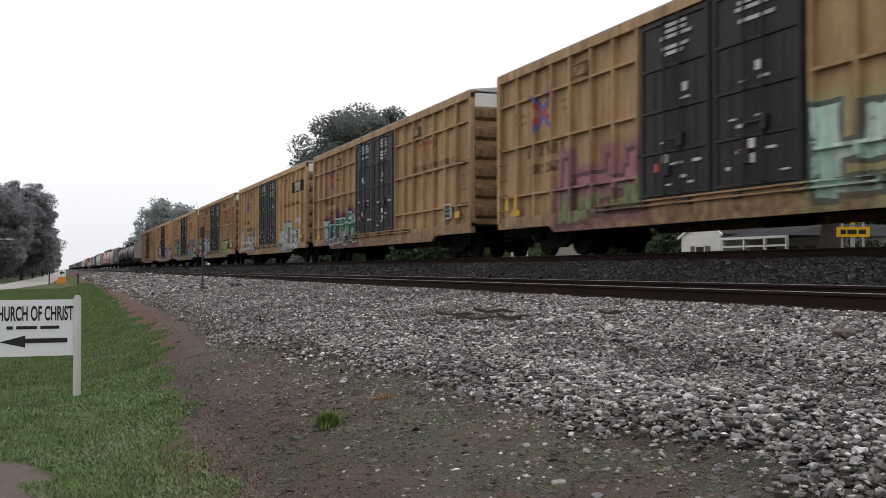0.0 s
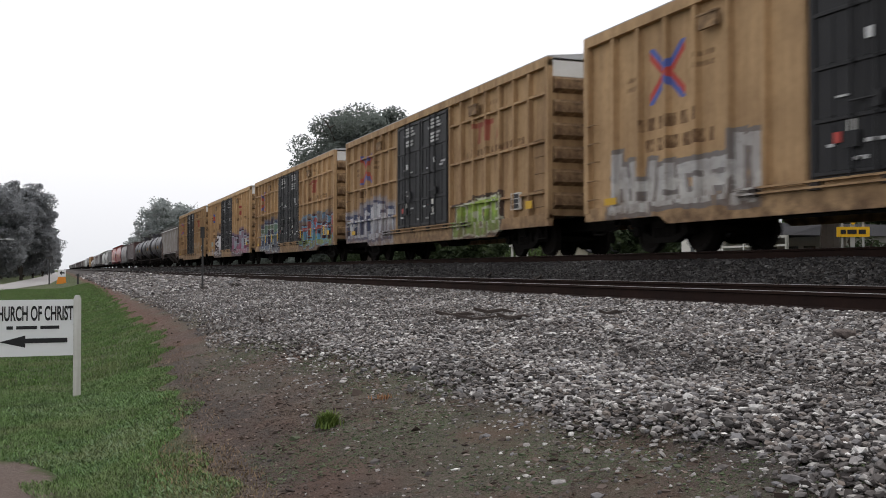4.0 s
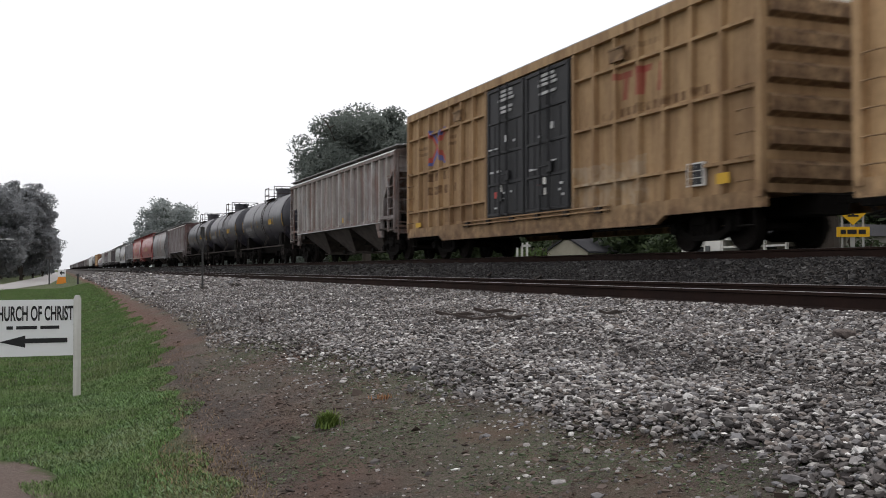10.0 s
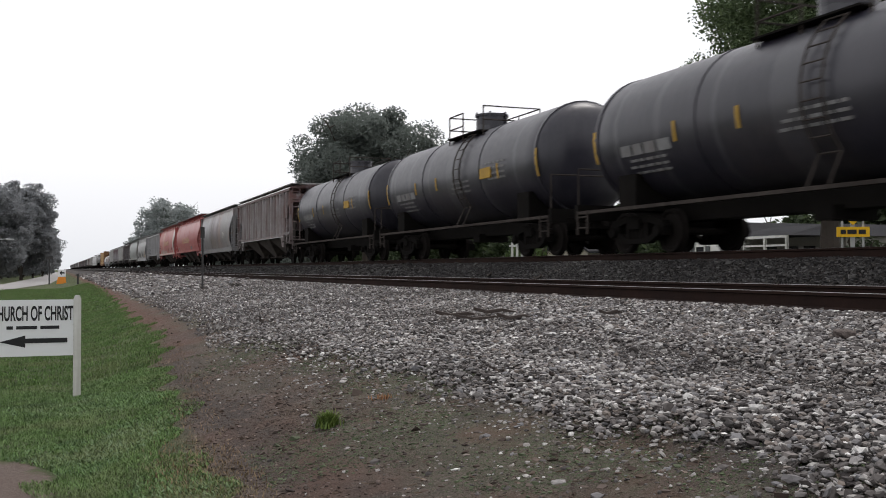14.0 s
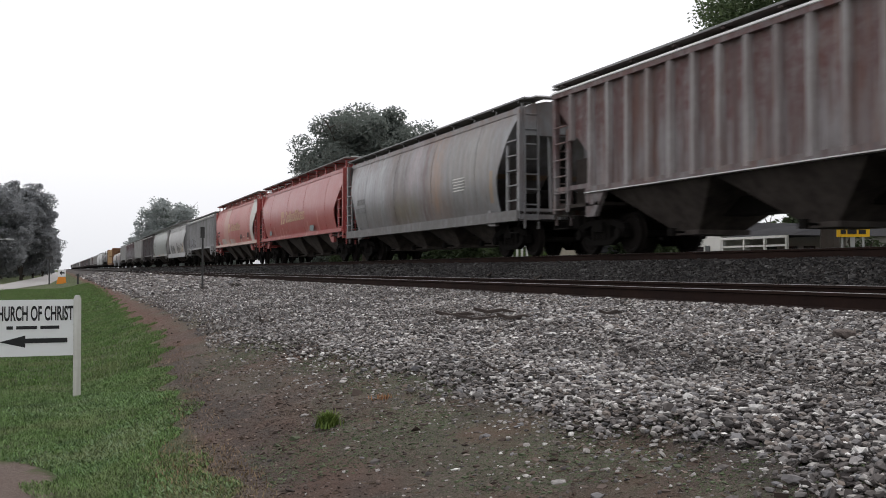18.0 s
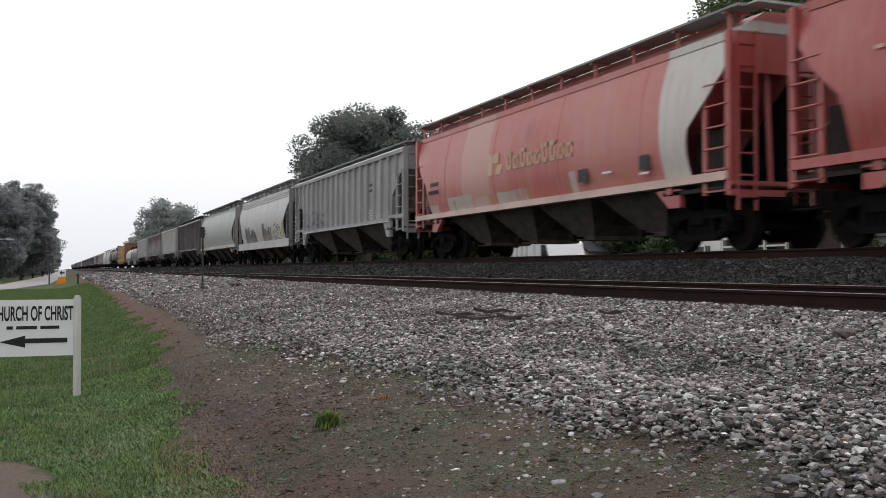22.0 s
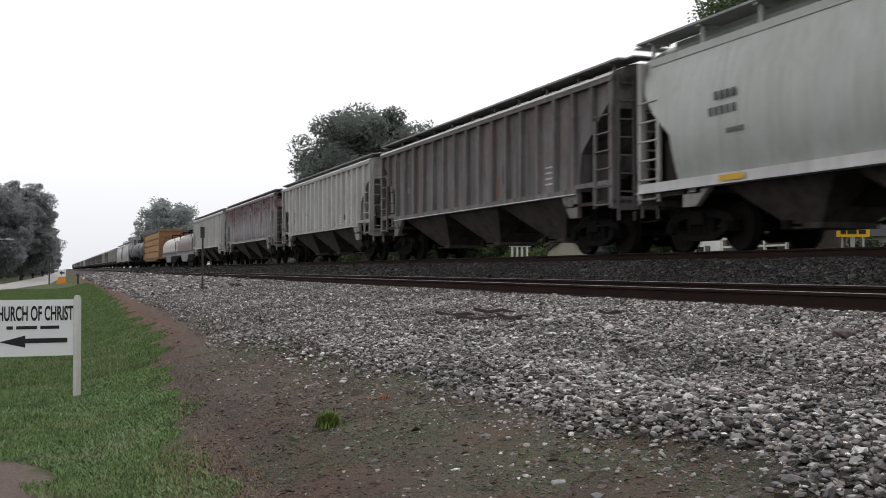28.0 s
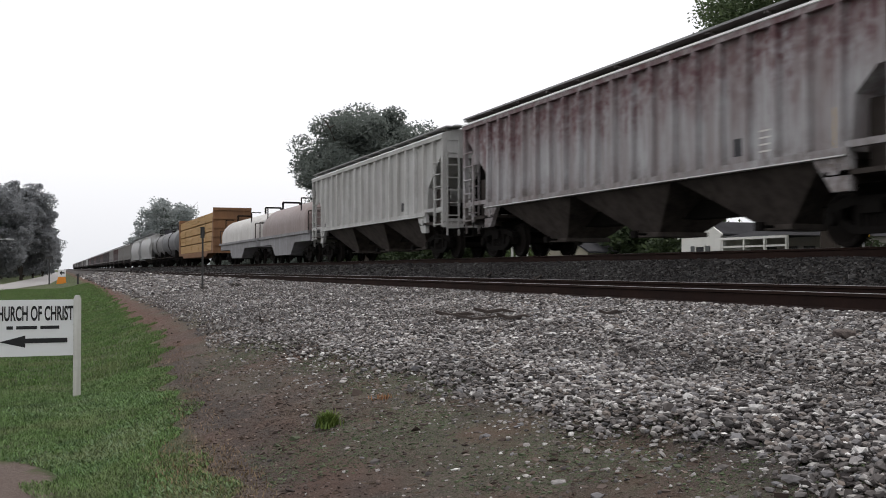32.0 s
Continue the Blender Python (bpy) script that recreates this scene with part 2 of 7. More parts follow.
# ---- ground ----
GRASS_EDGE = ((0.0, 0.75), (5.9, 0.92), (7.8, 0.92), (9.3, 1.02), (10.4, 1.22), (12.3, 1.18), (19.0, 1.74), (27.0, 1.72), (40.0, 1.95), (60.0, 2.12), (2000.0, 2.4))
NEAR_C, FAR_C = 8.41, 12.84
NEAR_RAIL_Z, FAR_RAIL_Z = 1.325, 1.93
PROFILE = ((-400, 0.0), (-1.0, 0.0), (0.2, 0.04), (1.0, 0.20), (2.0, 0.45), (2.9, 0.66), (4.0, 0.80), (6.7, 1.08), (7.1, 1.13), (9.75, 1.15),
           (10.2, 1.22), (11.35, 1.70), (11.7, 1.74), (14.0, 1.76), (14.6, 1.70), (16.6, 0.75), (18.0, 0.6), (600, 0.6))


def between(table, x):
    for (a, p), (b, q) in zip(table, table[1:]):
        if x <= b:
            return p + (q - p) * max(0.0, x - a) / (b - a)
    return table[-1][1]


FOOT = ((0.0, 3.05), (3.4, 2.95), (3.8, 3.12), (4.4, 2.88), (6.0, 2.90), (8.0, 2.92), (9.3, 2.72), (10.6, 2.58), (12.6, 2.32), (14.0, 2.0), (18.0, 2.3), (23.0, 2.4), (60.0, 2.5), (2000.0, 2.6))


def ground_z(x, y):
    z = between(PROFILE, x)
    # the ballast's foot is a low heap, with a trodden shelf behind it
    past = x - between(FOOT, y)
    if 0.0 < past < 2.0:
        z += 0.075 * min(1.0, past / 0.22) * max(0.0, min(1.0, (1.15 - past) / 0.5)) * max(0.0, 1 - y / 20)
    near = max(0.0, 1 - max(0.0, y) / 60)
    amp = 0.035 if 0.9 < x < 6.9 else 0.015
    heap = 0.08 * noise.noise((x * 0.8, y * 0.5, 3.0)) + 0.035 * noise.noise((x * 2.2, y * 1.6, 7.0)) if 2.9 < x < 6.6 else 0.0
    return z + near * (amp * noise.noise((x * 0.9, y * 0.7, 0.0)) + 0.5 * amp * noise.noise((x * 4, y * 4, 1.0)) + heap)


def ground_material():
    """Lawn, bare reddish dirt with moss, crushed stone: split by where they lie on the ground."""
    m, n, l, b = base_material("ground_soil", 0.95, 0, 0.2)
    obj = stretched(n, l, 1, 1, 1)
    sp = n.new("ShaderNodeSeparateXYZ")
    l.new(obj, sp.inputs[0])
    f_big, f_mid = noise_node(n, l, obj, 0.55, 5), noise_node(n, l, obj, 2.3, 6, 0.65)
    f_fine = noise_node(n, l, obj, 26, 6, 0.7)
    f_grit = noise_node(n, l, obj, 70, 4, 0.7)
    f_dust = noise_node(n, l, obj, 150, 3, 0.7)
    dirt = mix_node(n, l, ramp_node(n, l, f_mid, 0.35, 0.65), (0.036, 0.027, 0.023), (0.112, 0.086, 0.073))
    dirt = mix_node(n, l, math_node(n, l, "MULTIPLY", ramp_node(n, l, f_fine, 0.46, 0.66), 0.75), dirt, (0.03, 0.022, 0.018))
    moss = math_node(n, l, "MULTIPLY", ramp_node(n, l, f_big, 0.40, 0.52), ramp_node(n, l, f_fine, 0.36, 0.58))
    band = ramp_node(n, l, sp.outputs[0], 1.3, 2.5)
    moss = math_node(n, l, "MULTIPLY", math_node(n, l, "MULTIPLY", moss, 0.85), band)
    dirt = mix_node(n, l, moss, dirt, (0.066, 0.082, 0.045))
    dark = ramp_node(n, l, noise_node(n, l, stretched(n, l, 1.3, 0.7, 1), 1.1, 5, 0.6), 0.5, 0.62)
    dirt = mix_node(n, l, math_node(n, l, "MULTIPLY", dark, 0.6), dirt, (0.034, 0.026, 0.022))
    grit = math_node(n, l, "GREATER_THAN", f_grit, 0.64)
    dirt = mix_node(n, l, math_node(n, l, "MULTIPLY", ramp_node(n, l, f_dust, 0.48, 0.68), 0.75), dirt, (0.18, 0.146, 0.128))
    dirt = mix_node(n, l, math_node(n, l, "MULTIPLY", ramp_node(n, l, f_grit, 0.47, 0.34), 0.85), dirt, (0.018, 0.013, 0.011))
    dirt = mix_node(n, l, math_node(n, l, "MULTIPLY", grit, 0.45), dirt, (0.2, 0.18, 0.165))
    gap_l = math_node(n, l, "SUBTRACT", math_node(n, l, "ADD", sp.outputs[0], math_node(n, l, "MULTIPLY", math_node(n, l, "SUBTRACT", f_big, 0.5), 0.9)), 1.38)
    lane = math_node(n, l, "MULTIPLY", ramp_node(n, l, math_node(n, l, "ABSOLUTE", gap_l), 0.32, 0.05), ramp_node(n, l, f_mid, 0.3, 0.5))
    dirt = mix_node(n, l, math_node(n, l, "MULTIPLY", lane, 0.55), dirt, (0.034, 0.03, 0.029))
    red = math_node(n, l, "MULTIPLY", ramp_node(n, l, noise_node(n, l, stretched(n, l, 0.9, 0.5, 1), 1.7, 4, 0.6), 0.47, 0.62), 0.5)
    dirt = mix_node(n, l, red, dirt, (0.105, 0.058, 0.042))
    # bed below the loose stones: shade of their gaps put into its colour
    stone = mix_node(n, l, ramp_node(n, l, f_fine, 0.4, 0.62), (0.022, 0.02, 0.019), (0.075, 0.07, 0.068))
    stone = mix_node(n, l, math_node(n, l, "MULTIPLY", ramp_node(n, l, f_big, 0.45, 0.7), 0.5), stone, (0.09, 0.07, 0.058))
    lawn = mix_node(n, l, ramp_node(n, l, f_mid, 0.38, 0.62), (0.045, 0.05, 0.024), (0.085, 0.105, 0.045))
    lawn = mix_node(n, l, math_node(n, l, "MULTIPLY", ramp_node(n, l, f_fine, 0.4, 0.7), 0.5), lawn, (0.03, 0.045, 0.016))
    wob = math_node(n, l, "MULTIPLY", math_node(n, l, "SUBTRACT", f_mid, 0.5), 0.8)
    x_rag = math_node(n, l, "ADD", sp.outputs[0], wob)
    # the lawn's edge wanders away from the camera with the distance
    edge = n.new("ShaderNodeFloatCurve")
    y_unit = math_node(n, l, "DIVIDE", sp.outputs[1], 100.0)
    c = edge.mapping.curves[0]
    c.points[0].location, c.points[1].location = (0.0, 0.075), (1.0, 0.22)
    for px, py in ((0.059, 0.092), (0.093, 0.102), (0.104, 0.122), (0.123, 0.118), (0.19, 0.174), (0.27, 0.172), (0.4, 0.195), (0.6, 0.212)):
        c.points.new(px, py)
    edge.mapping.update()
    l.new(y_unit, edge.inputs["Value"])
    edge_x = math_node(n, l, "MULTIPLY", edge.outputs[0], 10.0)
    is_lawn = ramp_node(n, l, math_node(n, l, "SUBTRACT", edge_x, x_rag), -0.12, 0.12)
    is_stone = ramp_node(n, l, x_rag, 2.75, 3.1)
    far_lawn = math_node(n, l, "GREATER_THAN", x_rag, 17.0)
    col = mix_node(n, l, is_stone, dirt, stone)
    col = mix_node(n, l, math_node(n, l, "MAXIMUM", is_lawn, far_lawn), col, lawn)
    # a bare trodden patch in the lawn and a reddish strip along its far edge
    dx = math_node(n, l, "DIVIDE", math_node(n, l, "ADD", x_rag, 0.62), 0.55)
    dy = math_node(n, l, "DIVIDE", math_node(n, l, "SUBTRACT", sp.outputs[1], 7.5), 1.3)
    rr = math_node(n, l, "ADD", math_node(n, l, "MULTIPLY", dx, dx), math_node(n, l, "MULTIPLY", dy, dy))
    bare = ramp_node(n, l, rr, 1.15, 0.8)
    col = mix_node(n, l, bare, col, mix_node(n, l, f_fine, (0.07, 0.05, 0.042), (0.185, 0.145, 0.125)))
    gap = math_node(n, l, "ABSOLUTE", math_node(n, l, "SUBTRACT", math_node(n, l, "SUBTRACT", x_rag, edge_x), 0.12))
    strip = math_node(n, l, "MULTIPLY", ramp_node(n, l, gap, 0.5, 0.15), ramp_node(n, l, sp.outputs[1], 13.0, 22.0))
    col = mix_node(n, l, math_node(n, l, "MULTIPLY", strip, 0.6), col, (0.105, 0.05, 0.037))
    l.new(col, b.inputs["Base Color"])
    bp = n.new("ShaderNodeBump")
    socket(bp, "Strength", 0.9)
    socket(bp, "Distance", 0.04)
    l.new(math_node(n, l, "ADD", f_fine, math_node(n, l, "MULTIPLY", f_mid, 0.8)), bp.inputs["Height"])
    l.new(bp.outputs["Normal"], b.inputs["Normal"])
    return m


GROUND = ground_material()


GRID_X = [-900, -400, -150, -60, -30, -15, -8] + list(np.arange(-5, 18.01, 0.14)) + [19, 21, 24, 30, 45, 80, 150, 400, 900]
GRID_Y = [-300, -80, -20, -5] + list(np.arange(0, 16, 0.14)) + list(np.arange(16, 40, 0.6)) + list(np.arange(40, 120, 4)) + [130, 160, 200, 260, 340, 450, 700, 1200, 2500]
GRID_Z = np.array([[ground_z(x, y) for x in GRID_X] for y in GRID_Y])


def sheet_z(x, y):
    """Height of the ground's own mesh, for many places at once."""
    gx, gy = np.array(GRID_X), np.array(GRID_Y)
    i = np.clip(np.searchsorted(gx, x) - 1, 0, len(gx) - 2)
    j = np.clip(np.searchsorted(gy, y) - 1, 0, len(gy) - 2)
    a, b = (x - gx[i]) / (gx[i + 1] - gx[i]), (y - gy[j]) / (gy[j + 1] - gy[j])
    return (GRID_Z[j, i] * (1 - a) + GRID_Z[j, i + 1] * a) * (1 - b) + (GRID_Z[j + 1, i] * (1 - a) + GRID_Z[j + 1, i + 1] * a) * b


def build_ground():
    xs, ys = GRID_X, GRID_Y
    bm = bmesh.new()
    rows = [[bm.verts.new((x, y, GRID_Z[j, i])) for i, x in enumerate(xs)] for j, y in enumerate(ys)]
    for a, b in zip(rows, rows[1:]):
        for i in range(len(xs) - 1):
            f = bm.faces.new((a[i], a[i + 1], b[i + 1], b[i]))
            f.smooth = True
    solid("ground", bm, GROUND, "lawn, reddish bare dirt and grey ballast slope", kind="structure")


build_ground()

# ---- tracks ----
RAIL = surface("rusty_rail_steel", (0.026, 0.015, 0.012), (0.012, 0.009, 0.0085), 0.9, 0.0, spec=0.08, fine=14, big=1.5, amount=0.6)
HEAD = surface("worn_rail_head", (0.36, 0.35, 0.35), (0.1, 0.085, 0.075), 0.4, 0.9, fine=9, big=0.7, amount=0.4, bump=0.03)
TIE = surface("creosoted_wood", (0.07, 0.055, 0.045), (0.03, 0.025, 0.02), 0.9, fine=12, amount=0.6, bump=0.5)


def rail_profile(z):
    return [(-0.075, z - 0.185), (0.075, z - 0.185), (0.075, z - 0.172), (0.012, z - 0.155), (0.009, z - 0.045), (0.036, z - 0.035), (0.036, z - 0.006),
            (0.03, z - 0.002), (-0.03, z - 0.002), (-0.036, z - 0.006), (-0.036, z - 0.035), (-0.009, z - 0.045), (-0.012, z - 0.155), (-0.075, z - 0.172)]


def build_track(centre, z, lift, label):
    track = thing("railway_track", label, "track", Matrix.Translation((centre, 0, 0)), kind="structure")
    for side, dz in ((-1, 0.0), (1, lift)):
        bm = bmesh.new()
        extrude(bm, [(p[0] + side * 0.7525, p[1] + dz) for p in rail_profile(z)], -60, 1500)
        rail = part("rail", bm, RAIL, track)
        bm = bmesh.new()
        extrude(bm, [(side * 0.7525 + x, z + dz + h) for x, h in ((-0.026, -0.004), (0.026, -0.004), (0.02, 0.001), (-0.02, 0.001))], -60, 1500)
        part("rail_head", bm, HEAD, rail, "polished steel running surface")
    tie = made("tie", lambda bm: box(bm, -1.3, 1.3, -0.115, 0.115, -0.19, 0.0))
    rnd = random.Random(5)
    for i in range(90):
        part("tie", tie, TIE, track, at=pose(rnd.uniform(-0.03, 0.03), i * 0.52 - 3, z - 0.187 - 0.015, 0, 0, rnd.uniform(-1, 1)))
    return track


build_track(NEAR_C, NEAR_RAIL_Z, 0.045, "rusty-sided railway track with shiny rail heads on grey ballast")
build_track(FAR_C, FAR_RAIL_Z, 0.0, "raised railway track that carries the freight train")


# ---- the freight train ----
SPEED = (11.787, -0.007754)
CAR_X, CAR_Z, CAR_SHIFT = FAR_C, FAR_RAIL_Z, -4.36
MOVING = []
WHEELS = []
DARK = surface("grimy_running_gear", (0.011, 0.0098, 0.009), (0.006, 0.0055, 0.005), 0.9, 0.0, spec=0.04, fine=9, amount=0.7)
GRIME = surface("dusty_underframe", (0.06, 0.051, 0.046), (0.022, 0.018, 0.016), 0.9, spec=0.1, fine=7, amount=0.7, streak=0.4)
WHEEL_STEEL = surface("brown_wheel_steel", (0.013, 0.011, 0.010), (0.007, 0.006, 0.0055), 0.85, 0.0, spec=0.06, fine=11, amount=0.6)
TREAD = surface("bright_wheel_tread", (0.4, 0.39, 0.38), (0.2, 0.18, 0.17), 0.35, 0.9, bump=0.02)


def make_side_frame(bm):
    for yy in (-0.89, 0.89):
        box(bm, -0.09, 0.09, yy - 0.17, yy + 0.17, 0.36, 0.62)
        rod(bm, (-0.17, yy, 0.46), (-0.07, yy, 0.46), 0.12, 10)
    extrude(bm, [(-1.1, 0.56), (-1.0, 0.68), (-0.5, 0.80), (0.5, 0.80), (1.0, 0.68), (1.1, 0.56), (0.95, 0.54), (0.45, 0.66), (-0.45, 0.66), (-0.95, 0.54)], -0.08, 0.08, "x")
    extrude(bm, [(-0.95, 0.42), (-0.45, 0.20), (0.45, 0.20), (0.95, 0.42), (0.75, 0.46), (0.38, 0.31), (-0.38, 0.31), (-0.75, 0.46)], -0.08, 0.08, "x")
    for yy in (-0.42, 0.30):
        box(bm, -0.07, 0.07, yy, yy + 0.12, 0.28, 0.70)
    for yy in (-0.17, 0.0, 0.17):
        rod(bm, (-0.02, yy, 0.30), (-0.02, yy, 0.58), 0.075, 8)


def make_wheelset(bm):
    rod(bm, (-1.05, 0, 0), (1.05, 0, 0), 0.075, 8)
    for s in (-1, 1):
        ring = lambda x, r: [(s * x, r * math.cos(a * math.pi / 12), r * math.sin(a * math.pi / 12)) for a in range(24)]
        loft(bm, [ring(0.83, 0.13), ring(0.83, 0.2), ring(0.79, 0.36), ring(0.825, 0.40), ring(0.825, 0.457), ring(0.72, 0.462), ring(0.70, 0.49), ring(0.685, 0.49),
                  ring(0.69, 0.38), ring(0.74, 0.34), ring(0.70, 0.18), ring(0.69, 0.12)])
        for k in range(3):
            a = k * 2.094
            rod(bm, (s * 1.0, 0.06 * math.cos(a), 0.06 * math.sin(a)), (s * 1.07, 0.06 * math.cos(a), 0.06 * math.sin(a)), 0.018, 5)


def make_bolster(bm):
    box(bm, -1.15, 1.15, -0.2, 0.2, 0.52, 0.74)
    rod(bm, (0, 0, 0.7), (0, 0, 0.86), 0.2, 10)
    for yy in (-0.45, 0.45):
        box(bm, -0.8, 0.8, yy - 0.05, yy + 0.05, 0.4, 0.5)


def add_truck(car, y, light=False):
    """A two-axle truck: frames, bolster and wheelsets that turn."""
    truck = part("truck", made("bolster", make_bolster), DARK, car, "two-axle roller-bearing truck", (0, y, 0))
    for s in (-1, 1):
        part("side_frame", made("side_frame", make_side_frame), DARK, truck, at=pose(s * 1.0, 0, 0, 0, 0, 0 if s < 0 else 180))
    for yy in (-0.89, 0.89):
        w = part("wheelset", made("wheelset", make_wheelset, True), WHEEL_STEEL, truck)
        w.matrix_parent_inverse = Matrix.Translation((0, yy, 0.462))
        if not light:
            WHEELS.append(w)


def make_coupler(bm):
    box(bm, -0.09, 0.09, -0.5, 0.15, 0.80, 0.98)
    box(bm, -0.16, 0.16, -0.78, -0.48, 0.72, 1.06)
    pipe(bm, [(0.3, -0.1, 0.95), (0.34, -0.4, 0.6), (0.3, -0.75, 0.55)], 0.03)
    pipe(bm, [(-0.1, -0.4, 0.9), (-0.9, -0.25, 0.92), (-1.35, -0.2, 0.92)], 0.02)


def add_ends(car, half, reach):
    """Draft gear at both ends, reaching out to the next car."""
    for s in (-1, 1):
        part("coupler", made("coupler", make_coupler), DARK, car, at=pose(0, s * (half + reach - 0.75), 0, 0, 0, 0 if s < 0 else 180))


def start_car(name, label, category, front, rear):
    """An Empty on the rail at the middle of the car, which spans front..rear along the train."""
    mid = (front + rear) / 2
    car = thing(name, label, category, Matrix.Translation((CAR_X, mid + CAR_SHIFT, CAR_Z)), "cars of the freight train")
    MOVING.append((car, mid + CAR_SHIFT))
    return car


def ladder(bm, x, y0, y1, z0, z1, step=0.42, r=0.018, stiles=True):
    """Rungs between two stiles in a plane of constant x."""
    if stiles:
        for y in (y0, y1):
            box(bm, x - 0.02, x + 0.02, y - 0.025, y + 0.025, z0, z1)
    z = z0 + step * 0.6
    while z < z1:
        rod(bm, (x, y0, z), (x, y1, z), r, 5)
        z += step


def ladder_x(bm, y, x0, x1, z0, z1, step=0.42, r=0.018):
    for x in (x0, x1):
        box(bm, x - 0.025, x + 0.025, y - 0.02, y + 0.02, z0, z1)
    z = z0 + step * 0.6
    while z < z1:
        rod(bm, (x0, y, z), (x1, y, z), r, 5)
        z += step


TAN = (0.455, 0.3, 0.16)
TAN_DIRT = (0.125, 0.07, 0.036)
BLACK_PAINT = surface("faded_black_paint", (0.0125, 0.0128, 0.0155), (0.028, 0.0275, 0.028), 0.55, spec=0.22, fine=6, amount=0.6, streak=0.4)
DULL_WHITE = surface("worn_white_stencil", (0.6, 0.6, 0.6), (0.22, 0.22, 0.22), 0.8, fine=12, amount=0.7)
WHITE_PAINT = surface("dusty_white_paint", (0.68, 0.67, 0.64), (0.4, 0.37, 0.32), 0.65, amount=0.4)
YELLOW_PAINT = surface("safety_yellow_paint", (0.58, 0.35, 0.035), (0.36, 0.22, 0.04), 0.6, amount=0.3)
RED_PAINT = surface("faded_red_paint", (0.45, 0.07, 0.06), (0.3, 0.12, 0.08), 0.7, amount=0.5)
BLUE_PAINT = surface("faded_blue_paint", (0.06, 0.10, 0.34), (0.1, 0.12, 0.25), 0.7, amount=0.5)
BROWN_PAINT = surface("faint_brown_lettering", (0.16, 0.085, 0.045), (0.22, 0.13, 0.07), 0.8, amount=0.5)
GALV = surface("weathered_galvanised_roof", (0.42, 0.43, 0.43), (0.25, 0.22, 0.2), 0.5, 0.5, fine=8, amount=0.5)


def marking(car, material, shapes, x=-1.598, name="marking", label="", joined=False):
    """Flat stencilled marks on a car's near side: (y0, y1, z0, z1, lean), each its own part unless they are fine print."""
    bm = None
    for k, (y0, y1, z0, z1, lean) in enumerate(shapes):
        bm = bmesh.new() if bm is None or not joined else bm
        extrude(bm, [(y0, z0), (y1, z0), (y1 + lean, z1), (y0 + lean, z1)], x - 0.006, x, "x")
        if not joined or k == len(shapes) - 1:
            ob = part(name, bm, material, car, label)
            if joined:
                ob["kind"] = "stuff"


def text_bars(y, z, rows, height=0.09, gap=0.06, seed=1):
    rnd = random.Random(seed)
    out = []
    for k in range(rows):
        a = y
        for w in range(rnd.randint(2, 4)):
            b = a + rnd.uniform(0.12, 0.4)
            out.append((a, b, z - k * (height + gap) - height, z - k * (height + gap), 0.0))
            a = b + 0.06
    return out


